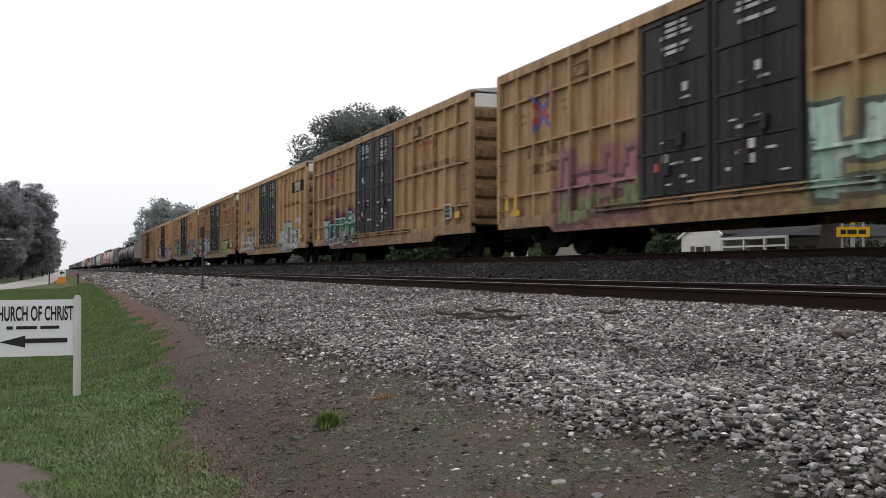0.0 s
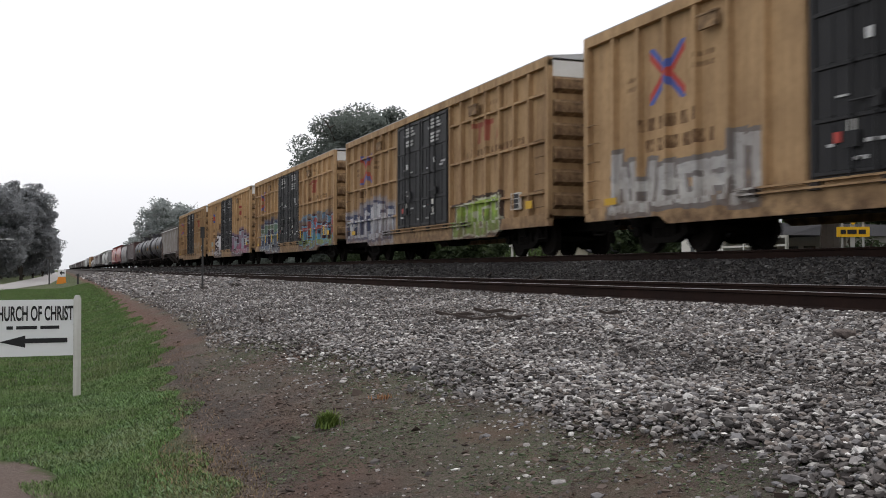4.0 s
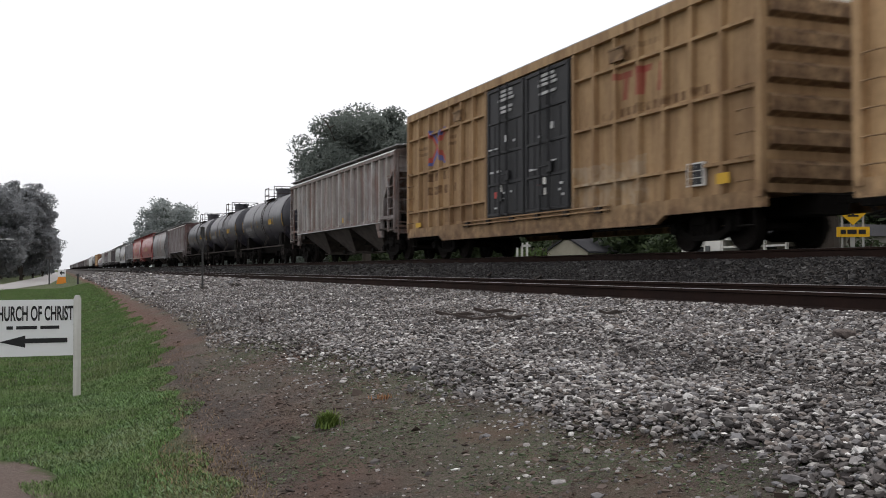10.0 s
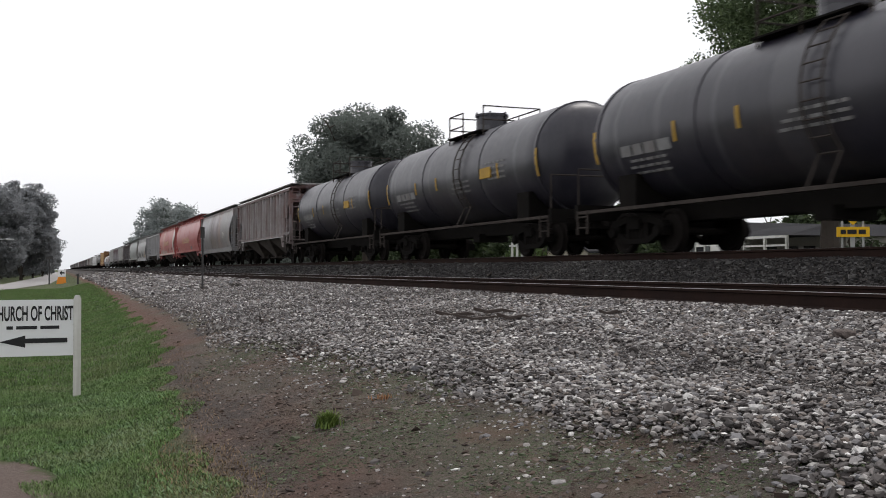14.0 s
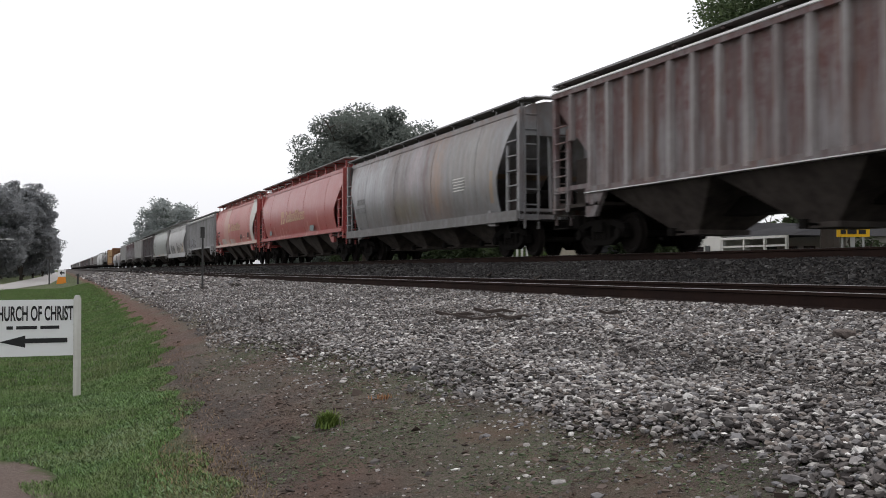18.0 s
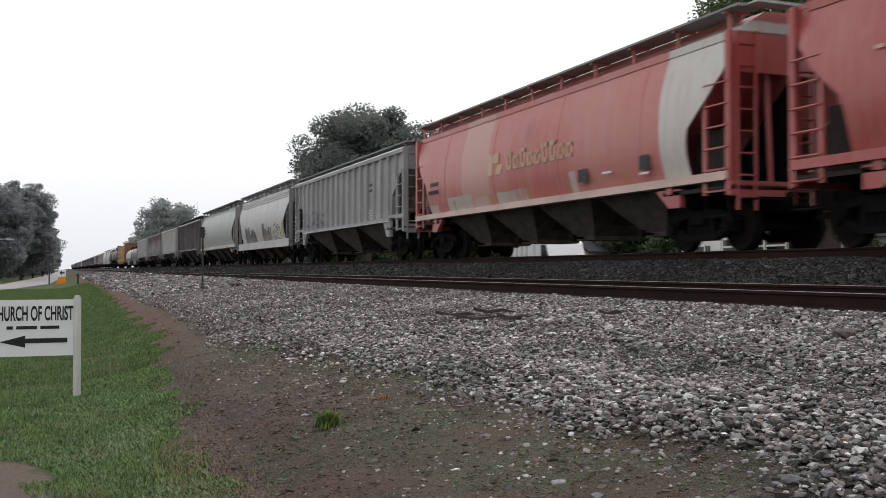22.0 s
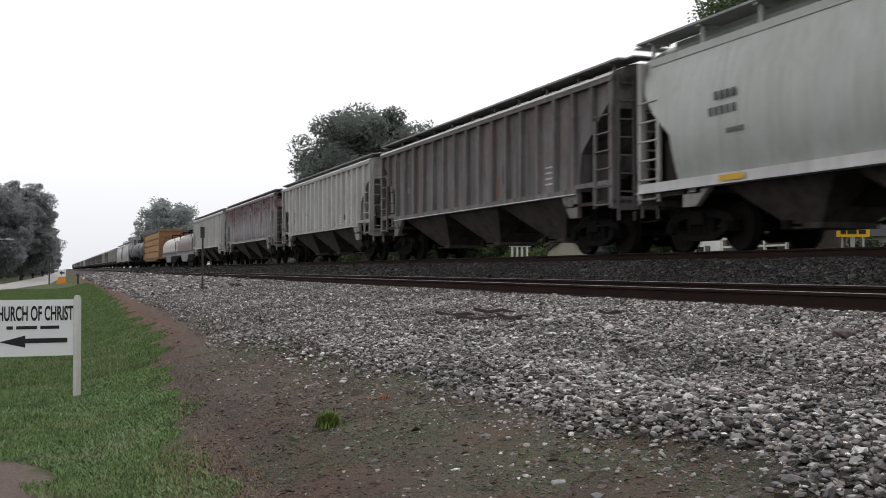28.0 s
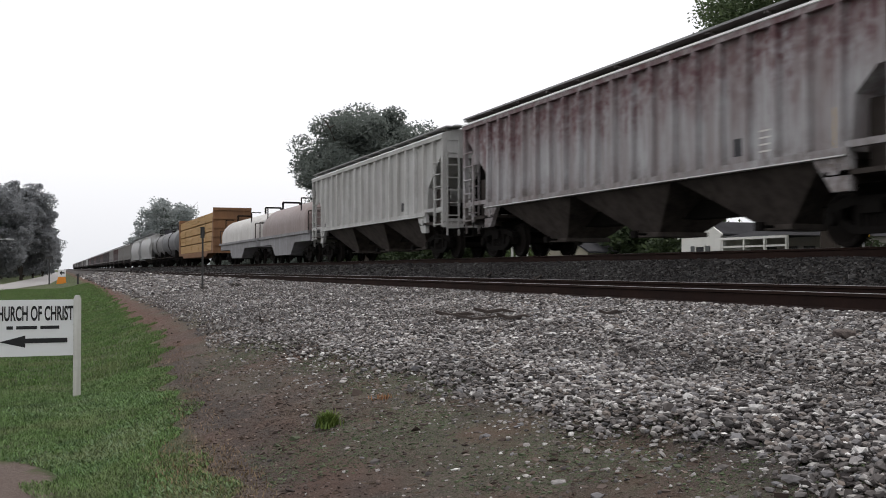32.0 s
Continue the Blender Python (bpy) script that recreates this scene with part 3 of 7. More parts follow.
def boxcar(front, rear, label, paint, brown_text=True, yellow=True, seed=1, smooth_sides=False, bars=()):
    """A high-cube boxcar with outside posts, black double plug doors and ribbed ends."""
    half = (rear - front) / 2
    car = start_car("boxcar", label, "boxcar", front, rear)
    door = 2.45
    bm = bmesh.new()
    box(bm, -1.46, 1.46, -half + 0.06, half - 0.06, 0.98, 4.86)
    part("body", bm, paint, car)
    bm = bmesh.new()
    extrude(bm, [(-1.59, 4.9), (1.59, 4.9), (1.59, 4.95), (0, 5.13), (-1.59, 4.95)], -half, half)
    roof = part("roof", bm, GALV, car, "weathered galvanised roof")
    k = f"{half:.2f}"
    rib = made("roof_rib", lambda bm: extrude(bm, [(-1.4, 4.97), (1.4, 4.97), (1.4, 5.0), (0, 5.16), (-1.4, 5.0)], -0.05, 0.05))
    for i in range(14):
        part("roof_rib", rib, GALV, roof, at=(0, -half + (i + 0.5) * half / 7, 0))
    # sills, top chords, corner posts
    for s in (-1, 1):
        bm = bmesh.new()
        box(bm, s * 1.46, s * 1.60, -half, half, 4.70, 4.92)
        part("top_chord", bm, paint, car)
        bm = bmesh.new()
        extrude(bm, [(-half, 0.72), (-half + 3.0, 0.72), (-half + 3.3, 0.55), (half - 3.3, 0.55), (half - 3.0, 0.72), (half, 0.72), (half, 1.02), (-half, 1.02)], s * 1.46, s * 1.57, "x")
        part("side_sill", bm, paint, car)
    for s in (-1, 1):
        for e in (-1, 1):
            bm = bmesh.new()
            y = e * (half - 0.09)
            box(bm, min(s * 1.46, s * 1.6), max(s * 1.46, s * 1.6), y - 0.09, y + 0.09, 0.9, 4.86)
            part("corner_post", bm, paint, car)
    span = half - door - 0.35
    for e in (-1, 1):
        for i in range(7):
            y = e * (door + 0.12 + span * i / 7)
            bm = bmesh.new()
            extrude(bm, [(-1.46, y - 0.06), (-1.585, y - 0.045), (-1.585, y + 0.045), (-1.46, y + 0.06)], 1.0, 4.72, "z")
            part("side_post", bm, paint, car)
        y0, y1 = sorted((e * (door + 0.06), e * (half - 0.2)))
        for z in (1.58, 2.86, 4.05) if not smooth_sides else ():
            bm = bmesh.new()
            extrude(bm, [(-1.46, z - 0.045), (-1.575, z - 0.03), (-1.575, z + 0.03), (-1.46, z + 0.045)], y0, y1)
            part("side_stiffener", bm, paint, car)
    # doors
    def make_door(bm):
        box(bm, -1.575, -1.46, -door / 2 + 0.02, door / 2 - 0.02, 1.08, 4.66)

    def make_rib(bm):
        extrude(bm, [(-1.575, -0.04), (-1.61, -0.025), (-1.61, 0.025), (-1.575, 0.04)], -door / 2 + 0.16, door / 2 - 0.16)

    def make_pleat(bm):
        extrude(bm, [(-1.575, -0.05), (-1.6, -0.025), (-1.6, 0.025), (-1.575, 0.05)], 0.0, 0.72, "z")
    rods = made("lock_rod", lambda bm: (rod(bm, (-1.64, -0.25, 1.05), (-1.64, -0.25, 4.68), 0.026), rod(bm, (-1.64, 0.25, 1.05), (-1.64, 0.25, 4.68), 0.026), box(bm, -1.6, -1.575, -0.03, 0.03, 1.1, 4.6),
                                        rod(bm, (-1.66, -0.25, 2.2), (-1.66, 0.25, 2.2), 0.02), box(bm, -1.66, -1.61, -0.35, -0.15, 2.05, 2.3), box(bm, -1.65, -1.6, 0.1, 0.4, 1.5, 1.75)))
    edge = made("door_edge", lambda bm: box(bm, -1.605, -1.575, -0.05, 0.05, 1.1, 4.64))
    for e in (-1, 1):
        d = part("plug_door", made("plug_door", make_door), BLACK_PAINT, car, "black double plug door", (0, e * door / 2, 0))
        part("lock_rod", rods, BLACK_PAINT, d)
        for y in (0.12 - door / 2, door / 2 - 0.12):
            part("door_edge", edge, BLACK_PAINT, d, at=(0, y, 0))
        for z in (1.14, 1.98, 2.82, 3.68, 4.58):
            part("door_rib", made("door_rib", make_rib), BLACK_PAINT, d, at=(0, 0, z))
        for z in (1.2, 2.04, 2.88):
            for y in (-0.7, 0.0, 0.7):
                part("door_pleat", made("door_pleat", make_pleat), BLACK_PAINT, d, at=(0, y, z))
        rnd = random.Random(seed * 7 + e)
        bm = bmesh.new()
        block = []
        wide = rnd.uniform(1.0, 1.25)
        for k in range(rnd.choice((4, 5, 6))):
            inset = 0.09 * abs(k - 2) + rnd.uniform(0, 0.12)
            block.append((-wide / 2 - 0.1 + inset, wide / 2 - 0.1 - inset * 0.5, 4.45 - k * 0.115 - (0.1 if k > 2 else 0), 4.52 - k * 0.115 - (0.1 if k > 2 else 0)))
        for k in range(9):
            y0, z0 = rnd.uniform(-1.05, 0.85), rnd.choice((1.3, 1.42, 1.55, 1.7, 2.15, 2.3, 2.95, 3.05))
            block.append((y0, y0 + rnd.uniform(0.06, 0.28), z0, z0 + rnd.choice((0.035, 0.05, 0.06))))
        for y0, y1, z0, z1 in block:
            extrude(bm, [(y0, z0), (y1, z0), (y1, z1), (y0, z1)], -1.606, -1.576, "x")
        part("door_stencil", bm, DULL_WHITE, d, "worn white stencilled bars")["kind"] = "stuff"
        for y0, z0, mat in ((0.1 * e + 0.1, 1.5, WHITE_PAINT), (0.1 * e + 0.1, 1.76, WHITE_PAINT), (rnd.uniform(-0.6, 0.2), 3.1, DULL_WHITE), (0.1 * e + 0.4, 1.6, RED_PAINT)):
            bm = bmesh.new()
            box(bm, -1.61, -1.577, y0, y0 + 0.15, z0, z0 + 0.17)
            part("placard", bm, mat, d, "small weathered placard")
    for z in (0.93, 1.03):
        bm = bmesh.new()
        box(bm, -1.66, -1.57, -door * 1.75, door * 1.75, z, z + 0.035)
        part("door_track", bm, paint, car)
    bracket = made("track_bracket", lambda bm: box(bm, -1.65, -1.57, -0.11, 0.11, 0.9, 1.04))
    for i in range(6):
        part("track_bracket", bracket, GRIME, car, at=(0, -door * 1.55 + i * door * 0.62, 0))
    board = made("route_board", lambda bm: (box(bm, -1.64, -1.58, -0.28, 0.28, -0.16, 0.1), box(bm, -1.66, -1.58, -0.32, 0.32, 0.1, 0.14)))
    for y, z in ((half - 4.7, 4.3), (-half + 4.7, 4.3)):
        part("route_board", board, paint, car, at=(0, y, z))
    # ends
    rib_e = made("end_rib", lambda bm: extrude(bm, [(0.0, -0.21), (0.14, -0.12), (0.14, 0.12), (0.0, 0.21)], -1.44, 1.44, "x"))
    for e in (-1, 1):
        for i in range(6):
            part("end_rib", rib_e, paint, car, at=pose(0, e * (half - 0.06), 1.35 + i * 0.58, 0, 0, 0 if e > 0 else 180))
        bm = bmesh.new()
        box(bm, -1.45, 1.45, e * (half - 0.055), e * (half - 0.03), 4.45, 4.85)
        part("end_panel", bm, WHITE_PAINT, car, "white reflective end panel")
        grab = made("grab_iron", lambda bm: pipe(bm, [(-1.56, -0.22, 0), (-1.65, -0.2, 0), (-1.65, 0.2, 0), (-1.56, 0.22, 0)], 0.016, 5))
        for i in range(5):
            part("grab_iron", grab, paint, car, at=(0, e * (half - 0.42), 1.2 + i * 0.42))
        bm = bmesh.new()
        pipe(bm, [(-1.5, e * (half - 0.75), 0.8), (-1.5, e * (half - 0.75), 0.42), (-1.5, e * (half - 0.3), 0.42), (-1.5, e * (half - 0.3), 0.8)], 0.02)
        part("sill_step", bm, DARK, car)
        add_truck(car, e * (half - 2.4))
    bm = bmesh.new()
    box(bm, -0.35, 0.35, -half, half, 0.62, 1.0)
    part("centre_sill", bm, DARK, car)
    bearer = made("crossbearer", lambda bm: box(bm, -1.3, 1.3, -0.13, 0.13, 0.72, 0.975))
    for y in (-4, 0, 4):
        part("crossbearer", bearer, DARK, car, at=(0, y, 0))
    tank = made("air_reservoir", lambda bm: rod(bm, (-0.6, -1.5, 0.6), (-0.6, -0.3, 0.6), 0.2, 10))
    part("air_reservoir", tank, DARK, car)
    # paint marks
    if brown_text:
        bm = bmesh.new()
        for k in range(3):
            for q in (0, 1):
                box(bm, -1.582, -1.576, -half + 1.72 + q * 0.235, -half + 1.94 + q * 0.235, 1.25 + k * 0.135, 1.37 + k * 0.135)
        plate = part("data_plate", bm, BLACK_PAINT, car, "black stencil panel in a white frame")
        plate["kind"] = "stuff"
        bm = bmesh.new()
        box(bm, -1.576, -1.5, -half + 1.69, -half + 2.21, 1.22, 1.67)
        part("data_frame", bm, WHITE_PAINT, car)
    if yellow:
        marking(car, YELLOW_PAINT, [(half - 1.4, half - 0.9, 1.05, 1.2, 0), (-half + 0.9, -half + 1.28, 1.2, 1.4, 0)], -1.588, "placard", "yellow warning placard")
    for y in bars:
        marking(car, YELLOW_PAINT, [(y - 0.08, y + 0.08, 1.2, 1.62, 0)], -1.588, "reflector_stripe", "yellow reflective stripe")
    add_ends(car, half, 1.0)
    return car


def tan_paint(name, half, tint=1.0, tags=(), streak=0.3, rust=0.25, fade=0.8, white=False, emblem=6.5):
    """Boxcar paint with its own marks: crossed emblem strokes, three slanted bars, faint brown print, then graffiti."""
    marks = [cross_emblem(emblem, 3.6, fade)]
    bar = (0.5, 0.49, 0.46) if white else (0.3, 0.05, 0.045)
    y = -half + 2.1 if white else -half + 3.9
    if white:
        marks.append(plain_patch(-half + 0.98, -half + 3.25, 3.6, 4.16, (0.02, 0.02, 0.022), 0.95, 0.01))
    z0, z1, wide = (3.66, 4.1, 0.26) if white else (3.3, 3.9, 0.2)
    marks += [stroke(y + d, z0, y + d - 0.1, z1, wide, bar, fade) for d in (0.72, 0.05, -0.62)]
    marks += [stroke(y + 0.72, z1 - 0.14, y + 0.7, z1, 0.62, bar, fade), stroke(y + 0.0, z1 - 0.14, y - 0.02, z1, 0.62, bar, fade)]
    brown = (0.09, 0.045, 0.022)
    marks += [print_line(-half + 1.6, -half + 5.6, 2.95, 3.13, brown, 0.8, 4.0), print_line(emblem - 1.1, emblem + 0.9, 2.5, 2.76, brown, 0.85, 2.6), print_line(emblem - 1.5, emblem + 0.9, 2.06, 2.32, brown, 0.85, 2.3),
              print_line(emblem - 1.6, emblem - 0.85, 3.7, 3.8, brown, 0.7, 6.0), print_line(emblem - 1.6, emblem - 0.85, 3.5, 3.6, brown, 0.7, 6.0),
              print_line(emblem + 0.95, emblem + 1.5, 3.62, 3.72, brown, 0.7, 6.0), print_line(emblem + 0.95, emblem + 1.5, 3.42, 3.52, brown, 0.7, 6.0), print_line(-half + 3.2, -half + 5.0, 4.3, 4.42, brown, 0.4, 5.0)]
    return surface(name, tuple(c * tint for c in TAN), TAN_DIRT, 0.72, fine=7, big=0.5, amount=0.45, streak=streak, rust=(0.15, 0.075, 0.04), rust_amount=rust, patches=marks + list(tags) + [drips(0.95, (0.075, 0.045, 0.028), 0.85, False, 0.25)])


CREAM, GREY_T, MINT, PINK, TEAL, SKY = (0.7, 0.68, 0.62), (0.36, 0.37, 0.38), (0.55, 0.75, 0.62), (0.5, 0.2, 0.25), (0.12, 0.42, 0.42), (0.15, 0.45, 0.7)
OLIVE, INK, ORANGE, PURPLE = (0.25, 0.33, 0.14), (0.03, 0.03, 0.04), (0.75, 0.3, 0.05), (0.28, 0.2, 0.33)
LIME, RUBY, HAZE = (0.28, 0.42, 0.08), (0.42, 0.07, 0.08), (0.4, 0.52, 0.62)


def block_letters(left, right, z0, z1, count, fill, line, fill2=None, rim=None, halo=None, seed=0, rise=0.0, split=0.5):
    """A row of fat sprayed letters, one stroke over another: a soft halo, a dark outline, a pale rim, then a two-tone filling."""
    rnd = random.Random(count + seed * 17)
    w = (left - right) / count
    bars = []
    for k in range(count):
        y, top, foot = left - k * w, z1 + rise * k / count + rnd.uniform(-0.28, 0.22), z0 + rnd.uniform(-0.1, 0.14)
        lean = rnd.uniform(-0.16, 0.16)
        bars.append((y - w * 0.12, foot, y - w * 0.12 + lean, top, 0.28 * w + 0.04))
        for at in rnd.sample((0.12, 0.5, 0.88), 2):
            at = foot + (top - foot) * at
            bars.append((y - w * 0.45, at - 0.11, y - w * 0.45 + rnd.uniform(-0.08, 0.08), at + 0.11, w * 0.78))
        bars.append((y - w * 0.68, foot + (top - foot) * rnd.choice((0.0, 0.0, 0.4)), y - w * 0.68 - lean, foot + (top - foot) * rnd.uniform(0.6, 1.1), 0.25 * w + 0.04))

    def add(n, l, c):
        obj, y, z = side_axes(n, l)
        near = None
        for y0, z_lo, y1, z_hi, w in bars:
            k = (y1 - y0) / (z_hi - z_lo)
            mid = math_node(n, l, "MULTIPLY_ADD", z, k)
            mid.node.inputs[2].default_value = y0 - k * z_lo
            d = math_node(n, l, "SUBTRACT", math_node(n, l, "ABSOLUTE", math_node(n, l, "SUBTRACT", y, mid)), w / 2)
            e = math_node(n, l, "SUBTRACT", math_node(n, l, "ABSOLUTE", math_node(n, l, "SUBTRACT", z, (z_lo + z_hi) / 2)), (z_hi - z_lo) / 2)
            d = math_node(n, l, "MAXIMUM", d, e)
            near = d if near is None else math_node(n, l, "MINIMUM", near, d)
        near = math_node(n, l, "ADD", near, math_node(n, l, "MULTIPLY", math_node(n, l, "SUBTRACT", noise_node(n, l, obj, 3.4, 3), 0.5), 0.16))
        wear = ramp_node(n, l, noise_node(n, l, obj, 6, 4), 0.22, 0.38)
        if halo:
            far = math_node(n, l, "ADD", near, math_node(n, l, "MULTIPLY", math_node(n, l, "SUBTRACT", noise_node(n, l, obj, 2.0, 4), 0.5), 0.3))
            c = mix_node(n, l, math_node(n, l, "MULTIPLY", ramp_node(n, l, far, 0.36, 0.2), 0.9), c, halo)
        c = mix_node(n, l, math_node(n, l, "MULTIPLY", math_node(n, l, "LESS_THAN", near, 0.13 if rim else 0.1), 0.9), c, line)
        if rim:
            c = mix_node(n, l, math_node(n, l, "LESS_THAN", near, 0.055), c, rim)
        body = fill
        if fill2:
            level = math_node(n, l, "ADD", z, math_node(n, l, "MULTIPLY", math_node(n, l, "SUBTRACT", noise_node(n, l, obj, 2.6, 3), 0.5), 1.6))
            body = mix_node(n, l, math_node(n, l, "LESS_THAN", level, z0 + (z1 - z0) * split), fill, fill2)
        shade = ramp_node(n, l, noise_node(n, l, obj, 5.0, 3), 0.5, 0.66)
        body = mix_node(n, l, math_node(n, l, "MULTIPLY", shade, 0.4), body, tuple(x * 0.5 for x in fill))
        return mix_node(n, l, math_node(n, l, "MULTIPLY", math_node(n, l, "LESS_THAN", near, -0.01 if rim else 0.0), wear), c, body)
    return [add]


def cross_emblem(yc, zc, fade):
    """A square cross of four arms, each half red and half blue: blue above and below, red at the sides."""
    def add(n, l, c):
        obj, y, z = side_axes(n, l)
        u = math_node(n, l, "ABSOLUTE", math_node(n, l, "SUBTRACT", y, yc))
        v = math_node(n, l, "ABSOLUTE", math_node(n, l, "SUBTRACT", z, zc))
        d = math_node(n, l, "SUBTRACT", v, math_node(n, l, "MULTIPLY", u, 0.86))
        ends = math_node(n, l, "MULTIPLY", math_node(n, l, "LESS_THAN", u, 0.62), math_node(n, l, "LESS_THAN", v, 0.58))
        wear = math_node(n, l, "MULTIPLY", math_node(n, l, "MULTIPLY", ends, ramp_node(n, l, noise_node(n, l, obj, 5, 4), 0.2, 0.4)), fade)
        c = mix_node(n, l, math_node(n, l, "MULTIPLY", inside(n, l, d, 0.0, 0.17), wear), c, (0.06, 0.12, 0.42))
        return mix_node(n, l, math_node(n, l, "MULTIPLY", inside(n, l, d, -0.17, 0.0), wear), c, (0.46, 0.055, 0.055))
    return add


def soft_patch(y0, y1, z0, z1, col, strength):
    return plain_patch(y0, y1, z0, z1, col, strength, 0.12)


BOXCARS = (
    (10.0, 29.22, "tan high-cube boxcar with black doors, pink and mint graffiti", 1.08, False, (9.0, 8.46), 7.07,
     [*block_letters(6.1, 2.2, 0.8, 2.05, 5, (0.36, 0.17, 0.21), (0.09, 0.05, 0.07), (0.2, 0.27, 0.13), None, (0.3, 0.13, 0.16), 1), soft_patch(7.9, 6.9, 0.8, 1.5, (0.12, 0.075, 0.05), 0.7),
      *block_letters(-2.7, -9.2, 0.75, 2.2, 4, (0.55, 0.72, 0.63), (0.05, 0.1, 0.1), (0.42, 0.62, 0.53), None, (0.36, 0.32, 0.16), 2, 0.3)]),
    (31.1, 50.49, "tan high-cube boxcar with black doors and teal graffiti", 1.0, False, (), 6.69,
     [*block_letters(7.35, 2.2, 0.75, 1.75, 7, (0.02, 0.24, 0.14), (0.04, 0.045, 0.055), (0.075, 0.085, 0.095), (0.5, 0.56, 0.6), (0.12, 0.025, 0.09), 3, 0.1)]),
    (51.9, 71.4, "smooth-sided tan boxcar with black doors and pale graffiti", 1.12, True, (), 6.6,
     [*block_letters(8.7, 3.6, 0.8, 2.0, 6, (0.42, 0.41, 0.4), (0.16, 0.16, 0.17), (0.5, 0.49, 0.47), None, None, 4), soft_patch(-7.9, -3.2, 0.8, 2.2, (0.42, 0.27, 0.2), 0.35),
      *block_letters(-3.5, -7.9, 0.7, 1.95, 5, (0.45, 0.53, 0.49), (0.16, 0.2, 0.22), (0.52, 0.58, 0.55), None, None, 5), soft_patch(-3.4, -2.8, 1.9, 2.15, (0.5, 0.5, 0.56), 0.8), soft_patch(-8.2, -7.6, 1.9, 2.25, (0.5, 0.5, 0.56), 0.8)]),
    (73.2, 91.7, "tan high-cube boxcar with black doors and silver graffiti letters", 0.98, False, (), 6.55,
     [*block_letters(8.95, 3.1, 0.8, 1.95, 6, (0.5, 0.51, 0.54), (0.06, 0.08, 0.15), (0.4, 0.42, 0.46), None, (0.3, 0.3, 0.33), 6),
      *block_letters(-2.9, -6.4, 0.7, 1.75, 4, LIME, INK, (0.2, 0.32, 0.08), (0.5, 0.52, 0.4), None, 7)]),
    (93.6, 112.5, "tan high-cube boxcar with black doors and many-coloured graffiti", 1.14, False, (6.0, 4.26, 2.66, -2.9, -5.1, -7.6), 6.94,
     [*block_letters(7.7, 2.2, 0.75, 2.1, 8, (0.17, 0.26, 0.2), (0.03, 0.045, 0.1), (0.1, 0.16, 0.26), (0.44, 0.5, 0.5), (0.09, 0.13, 0.22), 8, 0.1, 0.6),
      soft_patch(9.2, 8.5, 2.2, 3.4, (0.4, 0.46, 0.34), 0.5), painted_tag(-9.2, -2.6, 1.5, 2.3, [SKY, (0.12, 0.38, 0.6), SKY], (0.06, 0.16, 0.3), 9, 0.9),
      *block_letters(-2.7, -9.1, 0.75, 2.0, 9, (0.36, 0.09, 0.09), (0.06, 0.03, 0.05), (0.2, 0.3, 0.1), (0.14, 0.36, 0.52), (0.2, 0.15, 0.12), 9)]),
    (114.2, 133.2, "smooth-sided tan boxcar with black doors and white graffiti letters", 1.2, True, (), 6.16,
     [*block_letters(5.9, 2.5, 0.75, 1.9, 6, (0.66, 0.66, 0.67), (0.035, 0.03, 0.045), (0.58, 0.56, 0.6), None, (0.2, 0.17, 0.18), 10, 0.6), *block_letters(4.1, 2.7, 2.62, 2.85, 4, (0.16, 0.1, 0.07), (0.2, 0.13, 0.08), None, None, None, 11),
      soft_patch(6.8, 7.6, 1.45, 1.75, (0.34, 0.48, 0.46), 0.8), soft_patch(6.5, 7.3, 0.75, 1.25, (0.42, 0.42, 0.44), 0.7),
      *block_letters(-2.5, -8.9, 0.7, 2.0, 8, (0.3, 0.22, 0.28), (0.05, 0.035, 0.06), (0.36, 0.14, 0.22), (0.36, 0.42, 0.48), (0.17, 0.12, 0.2), 12)]),
    (135.3, 153.9, "clean tan high-cube boxcar with black doors", 0.92, False, (), 6.6, [soft_patch(2.6, 6.0, 1.1, 1.55, (0.17, 0.1, 0.05), 0.5), painted_tag(-5.6, -2.6, 1.0, 2.0, [(0.45, 0.36, 0.25), (0.36, 0.26, 0.15)], (0.5, 0.45, 0.36), 16, 1.0, 0.4)]),
)
for i, (a, b, label, tint, flush, bars, emblem, tags) in enumerate(BOXCARS):
    boxcar(a, b, label, tan_paint("tan_boxcar_paint", (b - a) / 2, tint, tags, 0.25 if flush else 0.45, 0.15 if flush else 0.35, (0.85, 0.6, 0.9, 0.75, 0.8, 0.95, 0.75)[i], i == 2, emblem), seed=i + 1, smooth_sides=flush, bars=bars)


# ---- covered hoppers ----
WALKWAY = surface("dull_grey_grating", (0.3, 0.305, 0.31), (0.16, 0.155, 0.15), 0.8, fine=12, amount=0.5)
# pale strip colour stands in for sky highlights along car edges
EDGE = surface("edge_highlight_strip", (0.62, 0.62, 0.62), (0.4, 0.39, 0.37), 0.5, 0.3, amount=0.4)


